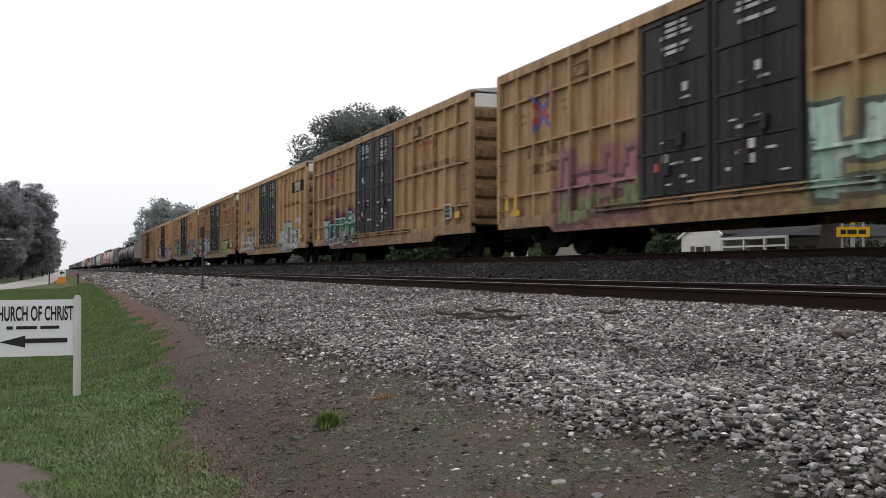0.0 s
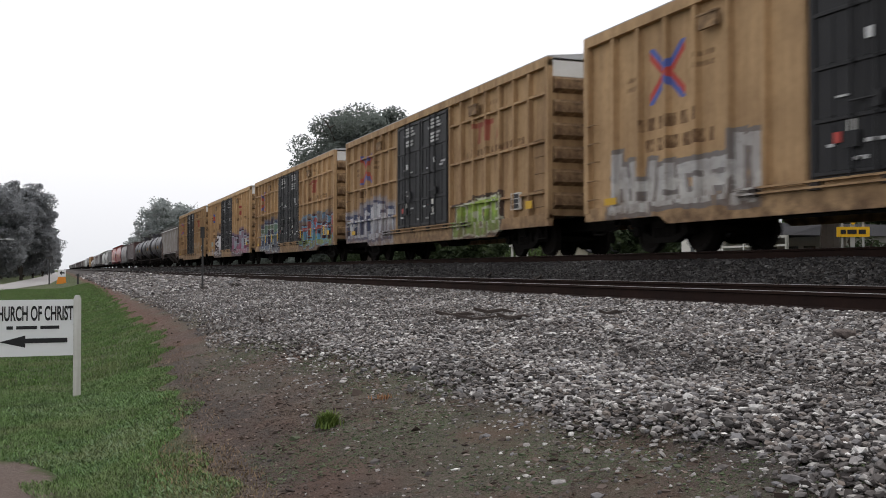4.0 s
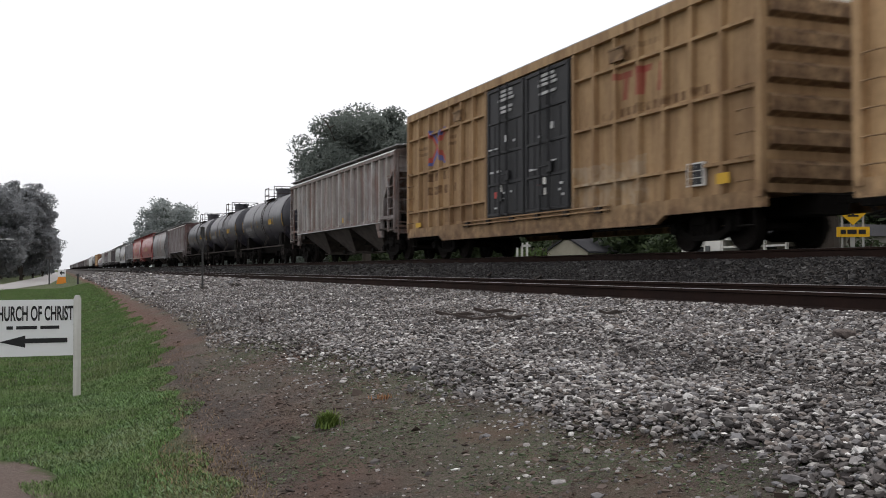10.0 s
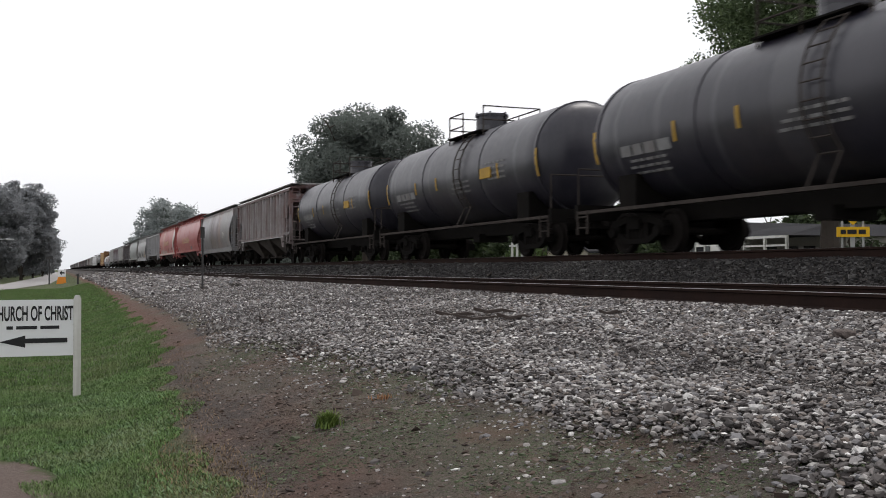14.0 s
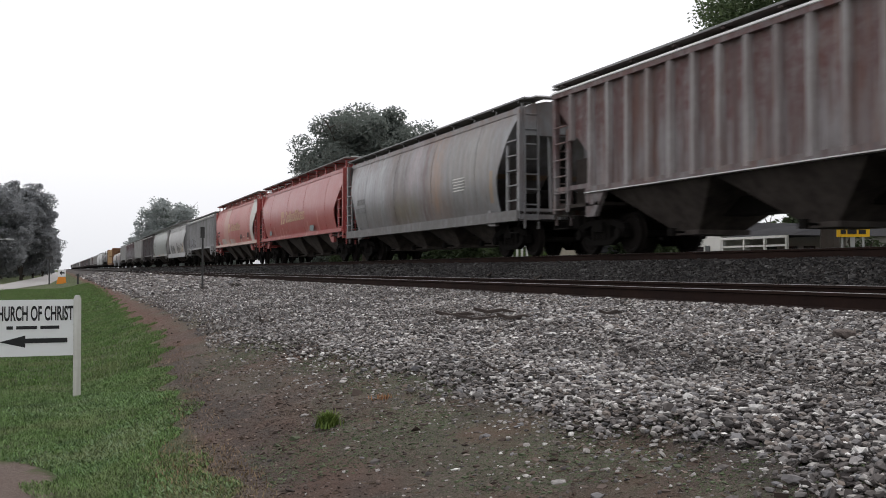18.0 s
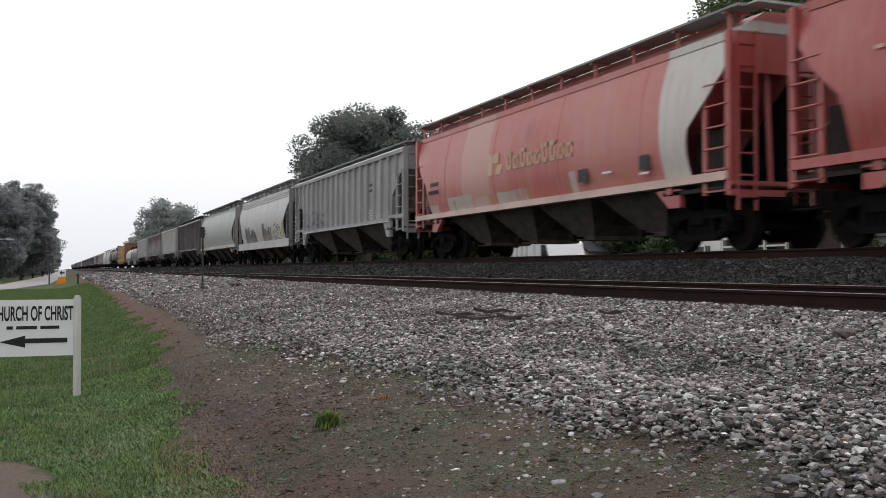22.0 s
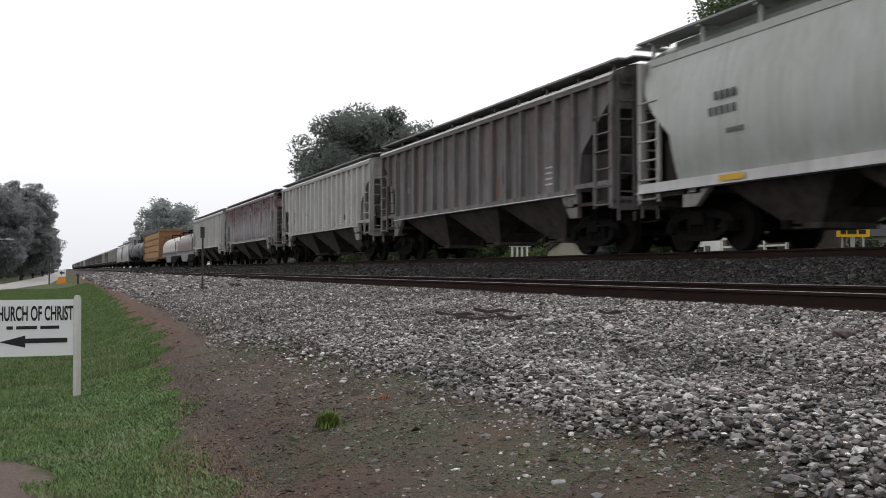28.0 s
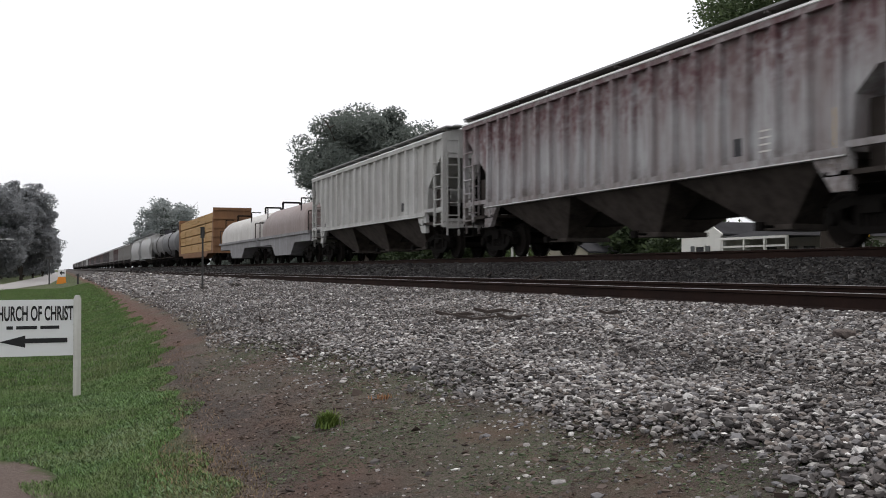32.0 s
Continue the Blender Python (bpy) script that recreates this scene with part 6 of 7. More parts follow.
# road, verge signs and lamp on the far lawn
ASPHALT = surface("pale_worn_asphalt", (0.30, 0.29, 0.285), (0.2, 0.195, 0.19), 0.9, fine=8, big=0.3, amount=0.5, bump=0.3)
CENTRE = ((-10.0, -14.0), (40.0, -9.0), (73.0, -6.8), (113.0, -3.2), (160.0, -2.3), (220.0, -1.4), (600.0, -1.0))


def road_sheet(name, line, wide, z, label):
    bm = bmesh.new()
    rows = []
    ys = np.linspace(line[0][0], line[-1][0], 120)
    for y in ys:
        c = between(line, y)
        rows.append([bm.verts.new((c - wide / 2, y, z)), bm.verts.new((c + wide / 2, y, z)), bm.verts.new((c + wide / 2, y, z - 0.06)), bm.verts.new((c - wide / 2, y, z - 0.06))])
    for a, b in zip(rows, rows[1:]):
        for i in range(4):
            bm.faces.new((a[i], a[(i + 1) % 4], b[(i + 1) % 4], b[i]))
    return solid(name, bm, ASPHALT, label, kind="structure")


road_sheet("road", CENTRE, 4.4, 0.035, "pale worn asphalt street beside the lawn")
road_sheet("road_behind", ((-120.0, 23.0), (300.0, 23.0)), 7.0, 0.64, "highway behind the tracks")


def street_sign():
    s = thing("street_sign", "thin dark street sign post on the lawn", "street sign", Matrix.Translation((-0.95, 112, 0)))
    bm = bmesh.new()
    rod(bm, (0, 0, -0.05), (0, 0, 2.9), 0.07, 8)
    part("post", bm, STEEL_POST, s)
    bm = bmesh.new()
    box(bm, -0.35, 0.35, -0.02, 0.02, 2.65, 2.95)
    part("plate", bm, STEEL_POST, s)


street_sign()


def stake():
    s = thing("marker_stake", "short dark stake with a round top on the lawn", "marker post", Matrix.Translation((1.5, 89.5, ground_z(1.5, 89.5) - 0.02)))
    bm = bmesh.new()
    rod(bm, (0, 0, 0), (0, 0, 0.7), 0.09, 8, 0.07)
    part("post", bm, STEEL_POST, s)
    bm = bmesh.new()
    rod(bm, (0, 0, 0.68), (0, 0, 0.9), 0.14, 10, 0.1)
    part("cap", bm, STEEL_POST, s)


stake()
ORANGE_MAT = surface("orange_barricade_plastic", (0.75, 0.27, 0.04), (0.6, 0.22, 0.05), 0.6, amount=0.3)


def work_sign():
    s = thing("work_sign", "white arrow plate on an orange barricade", "traffic sign", Matrix.Translation((0.3, 112, 0)))
    bm = bmesh.new()
    extrude(bm, [(-0.55, 0.0), (0.45, 0.0), (0.35, 0.75), (-0.4, 0.75)], -0.12, 0.12)
    part("barricade", bm, ORANGE_MAT, s)
    bm = bmesh.new()
    box(bm, -0.38, 0.38, -0.03, 0.03, 0.8, 1.55)
    part("plate", bm, SIGN_WHITE, s)
    bm = bmesh.new()
    extrude(bm, [(-0.25, 1.2), (-0.02, 1.45), (-0.02, 1.28), (0.25, 1.28), (0.25, 1.12), (-0.02, 1.12), (-0.02, 0.95)], -0.04, -0.031)
    part("arrow", bm, SIGN_BLACK, s)


work_sign()


def street_lamp():
    s = thing("street_lamp", "tall street lamp with a curved arm by the trees", "street lamp", Matrix.Translation((-8.2, 112, 0)))
    bm = bmesh.new()
    rod(bm, (0, 0, -0.05), (0, 0, 4.2), 0.1, 8, 0.07)
    part("pole", bm, GREY_POST, s)
    bm = bmesh.new()
    pipe(bm, [(0, 0, 4.1), (1.0, 0, 4.45), (2.2, 0, 4.65), (3.2, 0, 4.72)], 0.05)
    part("arm", bm, GREY_POST, s)
    bm = bmesh.new()
    extrude(bm, [(3.1, 4.62), (3.8, 4.64), (3.85, 4.74), (3.1, 4.8)], -0.15, 0.15)
    part("lamp_head", bm, GREY_POST, s)


street_lamp()

YELLOW_SIGN = surface("yellow_sign_sheeting", (0.80, 0.47, 0.02), (0.6, 0.36, 0.03), 0.5, amount=0.2, bump=0.02)


def crossing_sign():
    """Yellow road sign assembly on three posts behind the tracks; its street name is drawn as bars."""
    s = thing("road_name_sign", "yellow road sign with a name plate on grey posts", "traffic sign", Matrix.Translation((18.45, 19.3, 0.58)))
    turn = Matrix.Rotation(radians(-30), 4, "Z")
    bm = bmesh.new()
    for x, w in ((-0.25, 0.025), (0.0, 0.05), (0.25, 0.025)):
        box(bm, x - w, x + w, 0.02, 0.06, -0.05, 2.75)
    part("post", bm, GREY_POST, s, at=turn)
    bm = bmesh.new()
    box(bm, -0.39, 0.39, -0.02, 0.015, 1.80, 2.05)
    plate = part("name_plate", bm, YELLOW_SIGN, s, at=turn)
    bm = bmesh.new()
    for a, b in ((-0.3, -0.17), (-0.14, 0.08), (0.13, 0.3)):
        box(bm, a, b, -0.024, -0.0205, 1.87, 1.98)
    part("name_bar", bm, SIGN_BLACK, plate)
    bm = bmesh.new()
    extrude(bm, [(0.0, 2.09), (0.3, 2.38), (0.0, 2.67), (-0.3, 2.38)], -0.02, 0.015)
    diamond = part("warning_plate", bm, YELLOW_SIGN, s, at=turn)
    bm = bmesh.new()
    extrude(bm, [(-0.13, 2.3), (0.13, 2.3), (0.13, 2.35), (0.025, 2.35), (0.025, 2.52), (-0.025, 2.52), (-0.025, 2.35), (-0.13, 2.35)], -0.026, -0.0205)
    part("symbol", bm, SIGN_BLACK, diamond)


crossing_sign()

# ---- trees ----
BARK = surface("grey_brown_bark", (0.06, 0.05, 0.042), (0.03, 0.025, 0.02), 0.95, fine=9, amount=0.6, bump=0.6)


def leaf_material(name, dark, pale, thinness=0.4):
    """Leaves that let part of the sky's light through."""
    m, n, l, b = base_material(name, 0.65, 0, 0.2)
    g = n.new("ShaderNodeNewGeometry")
    tc = n.new("ShaderNodeTexCoord")
    c = mix_node(n, l, g.outputs["Random Per Island"], dark, pale)
    c = mix_node(n, l, math_node(n, l, "MULTIPLY", ramp_node(n, l, noise_node(n, l, tc.outputs["Object"], 0.6), 0.4, 0.65), 0.4), c, dark)
    l.new(c, b.inputs["Base Color"])
    thin = n.new("ShaderNodeBsdfTranslucent")
    l.new(c, thin.inputs["Color"])
    mix = n.new("ShaderNodeMixShader")
    mix.inputs[0].default_value = thinness
    l.new(b.outputs[0], mix.inputs[1])
    l.new(thin.outputs[0], mix.inputs[2])
    l.new(mix.outputs[0], n["Material Output"].inputs["Surface"])
    return m


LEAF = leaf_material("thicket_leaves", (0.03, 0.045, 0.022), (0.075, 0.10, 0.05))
# leaves greyed and paled: distance haze put into their colour
LEAF_OAK_HAZED = leaf_material("hazed_oak_leaves", (0.125, 0.145, 0.132), (0.185, 0.208, 0.188), 0.5)
LEAF_NEAR = leaf_material("green_oak_leaves", (0.07, 0.1, 0.05), (0.14, 0.185, 0.09), 0.45)
# mist is put into these two pale leaf colours; none is built
LEAF_MIST = leaf_material("mist_paled_leaves", (0.30, 0.33, 0.325), (0.35, 0.375, 0.365), 0.5)
LEAF_LEFT_HAZED = leaf_material("haze_greyed_leaves", (0.225, 0.235, 0.245), (0.265, 0.275, 0.285), 0.5)
LEAF_BRIGHT = leaf_material("bright_shrub_leaves", (0.04, 0.07, 0.02), (0.09, 0.13, 0.04))


def tree_parts(height, spread, leaves, leaf, seed, low=0.25, trunk=0.3):
    """Meshes of a broad tree: tapered trunk with limbs, and a crown of leaf sprays in uneven clumps."""
    rnd = random.Random(seed)
    bm = bmesh.new()
    fork = height * low
    rod(bm, (0, 0, -0.2), (0.1, 0, fork), trunk, 9, trunk * 0.72)
    clumps = []
    n_limb = 7
    for i in range(n_limb):
        a = i * 2.4 + rnd.uniform(-0.4, 0.4)
        reach = spread * rnd.uniform(0.45, 0.85)
        tip = Vector((math.cos(a) * reach, math.sin(a) * reach, height * rnd.uniform(0.45, 0.9)))
        mid = Vector((tip.x * 0.4, tip.y * 0.4, fork + (tip.z - fork) * 0.55))
        rod(bm, (0.1, 0, fork * 0.95), mid, trunk * 0.45, 6, trunk * 0.28)
        rod(bm, mid, tip, trunk * 0.28, 5, 0.03)
        for q in (mid, tip):
            for k in range(2):
                e = q + Vector((rnd.uniform(-1, 1), rnd.uniform(-1, 1), rnd.uniform(0.2, 1))) * spread * 0.22
                rod(bm, q, e, 0.05, 4, 0.015)
    wood = mesh_of(bm, "trunk")
    for i in range(330):
        u, a = rnd.uniform(-1, 1), rnd.uniform(0, 6.283)
        s = math.sqrt(1 - u * u)
        d = rnd.uniform(0.25, 1.0) ** 0.6 * (0.88 + 0.24 * noise.noise((math.cos(a) * 1.6 + seed, math.sin(a) * 1.6, u * 1.8)))
        z = height * (0.5 + low * 0.5) + u * height * (0.5 - low * 0.5) * d
        clumps.append((Vector((math.cos(a) * s * spread * d, math.sin(a) * s * spread * d, z)), rnd.uniform(0.10, 0.24) * spread))
    rg = np.random.default_rng(seed)
    pick = rg.integers(0, len(clumps), leaves)
    centre, radius = np.array([tuple(c[0]) for c in clumps])[pick], np.array([c[1] for c in clumps])[pick]
    v = rg.normal(0, 1, (leaves, 3))
    v *= (radius * rg.uniform(0.35, 1.08, leaves) ** 0.7 / np.linalg.norm(v, axis=1))[:, None]
    v[:, 2] *= 0.75
    p = centre + v
    p = p[p[:, 2] >= height * low * 0.7]
    k = len(p)
    # each leaf: a bent four-cornered blade, tipped and turned by chance
    normal = np.stack([rg.uniform(-0.85, 0.85, k), rg.uniform(-0.85, 0.85, k), np.full(k, 0.6)], -1)
    normal /= np.linalg.norm(normal, axis=1)[:, None]
    turn = rg.uniform(0, 6.283, k)
    along = np.stack([np.cos(turn), np.sin(turn), np.zeros(k)], -1)
    along -= normal * (along * normal).sum(1)[:, None]
    along /= np.linalg.norm(along, axis=1)[:, None]
    across = np.cross(normal, along)
    size = (leaf * rg.uniform(0.6, 1.3, k))[:, None]
    verts = np.stack([p + (along * q[0] + across * q[1] + normal * q[2]) * size for q in ((-0.9, -0.25, 0), (0.1, -0.55, 0.12), (1.0, 0.05, -0.08), (0.15, 0.55, 0.1))], 1)
    me = bpy.data.meshes.new("crown")
    me.vertices.add(k * 4)
    me.vertices.foreach_set("co", verts.reshape(-1).astype(np.float32))
    me.loops.add(k * 4)
    me.loops.foreach_set("vertex_index", np.arange(k * 4, dtype=np.int32))
    me.polygons.add(k)
    me.polygons.foreach_set("loop_start", np.arange(0, k * 4, 4, dtype=np.int32))
    me.update(calc_edges=True)
    return wood, me


def plant(name, x, y, z, parts, leaf_mat, label, category, turn=0.0, size=1.0, group=""):
    t = thing(name, label, category, pose(x, y, z, 0, 0, turn), group)
    t.scale = (size, size, size)
    part("trunk", parts[0], BARK, t)
    part("crown", parts[1], leaf_mat, t, "clumped uneven foliage")
    return t


OAK = tree_parts(13.2, 5.9, 120000, 0.115, 3, 0.24, 0.4)
OAK_WIDE = tree_parts(13.6, 5.3, 150000, 0.078, 8, 0.2, 0.4)
FAR_TREE = tree_parts(16.5, 7.2, 34000, 0.25, 5, 0.08, 0.4)
ROW_TREE = tree_parts(14.0, 5.2, 60000, 0.17, 6, 0.03, 0.3)
HEDGE_TREE = tree_parts(5.6, 4.6, 9000, 0.24, 14, 0.02, 0.15)
plant("oak_tree", 21.5, 71.5, 0.5, OAK, LEAF_OAK_HAZED, "broad dark green oak behind the train", "tree", 0, 1.05)
plant("oak_tree", 27.0, 29.5, 0.5, OAK_WIDE, LEAF_NEAR, "tall oak over the far road", "tree", 0, 1.12)
plant("oak_tree", 23.5, 232.0, 0.3, FAR_TREE, LEAF_MIST, "distant tree with morning mist in its pale leaf colour", "tree", 0, 1.13)
plant("oak_tree", 21.0, 280.0, 0.3, FAR_TREE, LEAF_MIST, "low distant tree with morning mist in its pale leaf colour", "tree", 80, 0.72)
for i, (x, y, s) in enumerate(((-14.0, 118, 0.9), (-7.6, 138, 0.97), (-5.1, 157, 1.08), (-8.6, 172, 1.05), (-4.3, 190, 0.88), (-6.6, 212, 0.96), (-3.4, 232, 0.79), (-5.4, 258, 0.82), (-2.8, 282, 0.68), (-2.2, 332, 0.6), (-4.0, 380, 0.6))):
    plant("street_tree", x, y, 0.0, ROW_TREE, LEAF_LEFT_HAZED, "dense green street tree with haze in its leaf colour", "tree", i * 67, s, "trees along the street")
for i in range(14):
    plant("undergrowth_bush", -11.5 + i * 0.62, 118 + i * 14.5, 0.0, HEDGE_TREE, LEAF_LEFT_HAZED, "dense undergrowth below the street trees", "bush", i * 51, 0.62, "undergrowth along the street")
rnd_hedge = random.Random(21)
# beyond 150 m the thicket takes the leaves with haze in their colour
for i in range(34):
    y = 33 + i * 7.5
    plant("thicket_tree", 41 + rnd_hedge.uniform(-2, 3), y, 0.4, HEDGE_TREE, LEAF if y < 150 else LEAF_OAK_HAZED, "low bushy tree of a dark thicket", "tree", rnd_hedge.uniform(0, 360), rnd_hedge.uniform(0.85, 1.15) * (0.9 if y < 60 else 1.05), "thicket behind the road")
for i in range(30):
    plant("thicket_tree", 34 + i * 0.9 + rnd_hedge.uniform(-2, 2), 292 + i * 15, 0.4, HEDGE_TREE, LEAF_OAK_HAZED, "low bushy tree of a distant thicket", "tree", rnd_hedge.uniform(0, 360), rnd_hedge.uniform(1.1, 1.5), "thicket behind the road")
SHRUB = tree_parts(2.4, 1.3, 2600, 0.09, 12, 0.05, 0.06)
for x, y, s in ((28.0, 46.5, 0.8), (30.5, 44.0, 0.62), (31, 62, 1.1), (27.2, 57, 0.8), (33.5, 70, 1.2), (29.5, 27.5, 1.0), (27.0, 28.0, 0.75), (28.1, 28.7, 0.95)):
    plant("shrub", x, y, 0.55, SHRUB, LEAF_BRIGHT if x > 30 and y > 50 else LEAF, "leafy green shrub beside the house", "shrub", x * 31, s, "shrubs behind the tracks")

# ---- the house behind the tracks ----
SIDING = surface("white_clapboard", (0.74, 0.74, 0.70), (0.6, 0.6, 0.55), 0.7, fine=5, amount=0.3)
SHINGLE = surface("dark_grey_shingles", (0.05, 0.05, 0.054), (0.028, 0.028, 0.03), 0.95, spec=0.03, fine=12, amount=0.6, bump=0.5)
PORCH_WALL = surface("grey_beige_porch_wall", (0.26, 0.25, 0.23), (0.2, 0.19, 0.18), 0.8, amount=0.4)
DARK_GLASS = surface("dark_window_glass", (0.02, 0.022, 0.025), (0.03, 0.03, 0.03), 0.1, spec=0.6, bump=0.0)
SHUTTER = surface("grey_green_shutter", (0.12, 0.13, 0.13), (0.08, 0.09, 0.08), 0.8)


def house():
    """Small clapboard house: white gable wing and a low porch with white posts. Local x runs along the road, y away from it."""
    h = thing("house", "white clapboard house with a dark roof and a porch", "house", pose(29.0, 41.8, 0.55, 0, 0, -90))
    bm = bmesh.new()
    extrude(bm, [(0, 0), (3.15, 0), (3.15, 2.75), (2.2, 3.2), (1.5, 3.25), (0, 2.65)], 0, 7.0)
    wing = part("gable_wing", bm, SIDING, h, "white clapboard gable wing")
    board = made("clapboard", lambda bm: extrude(bm, [(-0.022, 0.0), (0.0, 0.0), (0.0, 0.15)], 0.02, 3.13, "x"))
    for i in range(17):
        part("clapboard", board, SIDING, wing, at=(0, 0, 0.05 + i * 0.155))
    bm = bmesh.new()
    box(bm, 1.25, 1.95, -0.04, 0.03, 0.85, 2.1)
    win = part("window", bm, DARK_GLASS, wing)
    bm = bmesh.new()
    for x in (1.2, 1.92):
        box(bm, x, x + 0.08, -0.07, -0.02, 0.8, 2.15)
    box(bm, 1.2, 2.0, -0.068, -0.02, 1.42, 1.5)
    box(bm, 1.18, 2.02, -0.09, -0.02, 0.76, 0.85)
    box(bm, 1.18, 2.02, -0.07, -0.02, 2.1, 2.2)
    part("window_frame", bm, SIDING, win)
    for x in (0.84, 2.04):
        bm = bmesh.new()
        box(bm, x, x + 0.32, -0.06, -0.02, 0.8, 2.15)
        part("shutter", bm, SHUTTER, wing)
    bm = bmesh.new()
    extrude(bm, [(-0.2, 2.52), (1.5, 3.25), (2.2, 3.2), (3.35, 2.62), (3.35, 2.7), (2.2, 3.3), (1.5, 3.35), (-0.2, 2.62)], -0.02, 7.1)
    part("gable_roof", bm, SHINGLE, h)
    bm = bmesh.new()
    extrude(bm, [(-0.2, 2.50), (1.5, 3.23), (2.2, 3.18), (3.35, 2.60), (3.35, 2.7), (2.2, 3.3), (1.5, 3.35), (-0.2, 2.62)], -0.12, -0.025)
    part("rake_board", bm, SIDING, h, "white rake board")
    bm = bmesh.new()
    box(bm, 3.2, 9.3, 1.7, 8.0, 0, 2.45)
    body = part("main_wall", bm, PORCH_WALL, h)
    for x0, x1, z0 in ((4.2, 5.0, 0.9), (5.6, 6.4, 0.1), (6.8, 7.5, 0.9), (8.0, 8.8, 0.9)):
        bm = bmesh.new()
        box(bm, x0, x1, 1.66, 1.72, z0, 2.05)
        part("porch_window", bm, DARK_GLASS, body)
    bm = bmesh.new()
    loft(bm, [[(3.2, -0.1, 2.48), (7.9, -0.1, 2.48), (9.6, 1.5, 2.42), (9.6, 8.3, 2.42), (3.2, 8.3, 2.48)], [(4.2, 2.2, 3.0), (7.6, 2.2, 3.0), (8.0, 3.0, 3.0), (8.0, 6.4, 3.0), (4.2, 6.4, 3.0)]])
    part("hip_roof", bm, SHINGLE, h)
    bm = bmesh.new()
    box(bm, 3.25, 7.85, -0.12, -0.04, 2.38, 2.49)
    part("fascia", bm, SIDING, h)
    for x in (3.3, 4.85, 6.25, 7.65):
        bm = bmesh.new()
        box(bm, x, x + 0.1, -0.08, 0.04, 0, 2.4)
        part("porch_post", bm, SIDING, h)
    bm = bmesh.new()
    box(bm, 3.3, 7.75, -0.05, 0.0, 2.02, 2.1)
    part("porch_rail", bm, SIDING, h)
    return h


house()


def far_shed(x, y, turn, wide, deep, tall, label, mat, roof=None):
    s = thing("shed", label, "shed", pose(x, y, 0.55, 0, 0, turn))
    bm = bmesh.new()
    extrude(bm, [(-wide / 2, 0), (wide / 2, 0), (wide / 2, tall * 0.7), (0, tall), (-wide / 2, tall * 0.7)], 0, deep)
    part("wall", bm, mat, s)
    bm = bmesh.new()
    extrude(bm, [(-wide / 2 - 0.2, tall * 0.66), (0, tall), (wide / 2 + 0.2, tall * 0.66), (wide / 2 + 0.2, tall * 0.7), (0, tall * 1.04), (-wide / 2 - 0.2, tall * 0.7)], -0.2, deep + 0.2)
    part("roof", bm, roof or SHINGLE, s)


far_shed(34.0, 63.0, -60, 3.4, 4.0, 3.3, "tan shed with a gable roof", surface("tan_shed_wall", (0.4, 0.37, 0.3), None, 0.8))
FENCE = surface("white_fence_boards", (0.62, 0.62, 0.6), (0.45, 0.44, 0.42), 0.75, amount=0.4)


def white_gate():
    g = thing("utility_gate", "small white slatted gate beside the road", "gate", pose(20.0, 42.6, 0.58, 0, 0, -60))
    for i in range(4):
        bm = bmesh.new()
        box(bm, i * 0.28, i * 0.28 + 0.1, -0.03, 0.03, 0, 2.25)
        part("slat", bm, FENCE, g)
    bm = bmesh.new()
    box(bm, -0.1, 1.1, -0.055, -0.032, 2.05, 2.15)
    box(bm, -0.1, 1.1, -0.055, -0.032, 1.2, 1.3)
    part("gate_rail", bm, FENCE, g)


white_gate()

# ---- road traffic behind the train ----
TRAFFIC = []
WHITE_BODY = surface("glossy_white_vehicle_paint", (0.72, 0.73, 0.74), (0.55, 0.55, 0.55), 0.3, amount=0.2, bump=0.0, spec=0.5)
TYRE = surface("black_tyre_rubber", (0.02, 0.02, 0.02), (0.03, 0.03, 0.03), 0.9)


def vehicle_wheels(v, places, r):
    wheel = made(f"vehicle_wheel{r}", lambda bm: (rod(bm, (-0.12, 0, 0), (0.12, 0, 0), r, 16), rod(bm, (-0.13, 0, 0), (0.13, 0, 0), r * 0.55, 10)))
    for x, y in places:
        part("wheel", wheel, TYRE, v, at=(x, y, r))


def white_truck():
    """Box truck with a low white trailer; it drives towards -y."""
    v = thing("white_truck", "white box truck pulling a low white trailer", "truck")
    bm = bmesh.new()
    extrude(bm, [(0.0, 0.5), (0.0, 1.25), (0.35, 1.4), (0.75, 2.3), (1.2, 2.65), (2.0, 2.7), (2.0, 0.5)], -1.05, 1.05, "x")
    cab = part("cab", bm, WHITE_BODY, v)
    bm = bmesh.new()
    extrude(bm, [(0.45, 1.42), (0.85, 2.2), (1.35, 2.2), (1.35, 1.42)], -1.07, 1.07, "x")
    part("side_window", bm, DARK_GLASS, cab)
    bm = bmesh.new()
    extrude(bm, [(2.15, 0.7), (2.15, 2.75), (2.6, 2.95), (4.3, 2.95), (5.6, 1.6), (5.6, 0.7)], -1.15, 1.15, "x")
    part("box", bm, WHITE_BODY, v)
    bm = bmesh.new()
    box(bm, -1.1, 1.1, 5.9, 15.5, 0.75, 1.5)
    part("trailer_load", bm, WHITE_BODY, v, "low white covered trailer")
    bm = bmesh.new()
    box(bm, -0.5, 0.5, 1.5, 15.0, 0.5, 0.75)
    part("chassis", bm, DARK, v)
    vehicle_wheels(v, [(s, y) for s in (-0.95, 0.95) for y in (0.9, 4.6, 12.6, 13.7)], 0.48)
    TRAFFIC.append((v, [(t, Matrix.Translation((24.5, 25.6 - 21.5 * (t - 22.9), 0.64))) for t in (0, 8, 16, 24, 32)]))


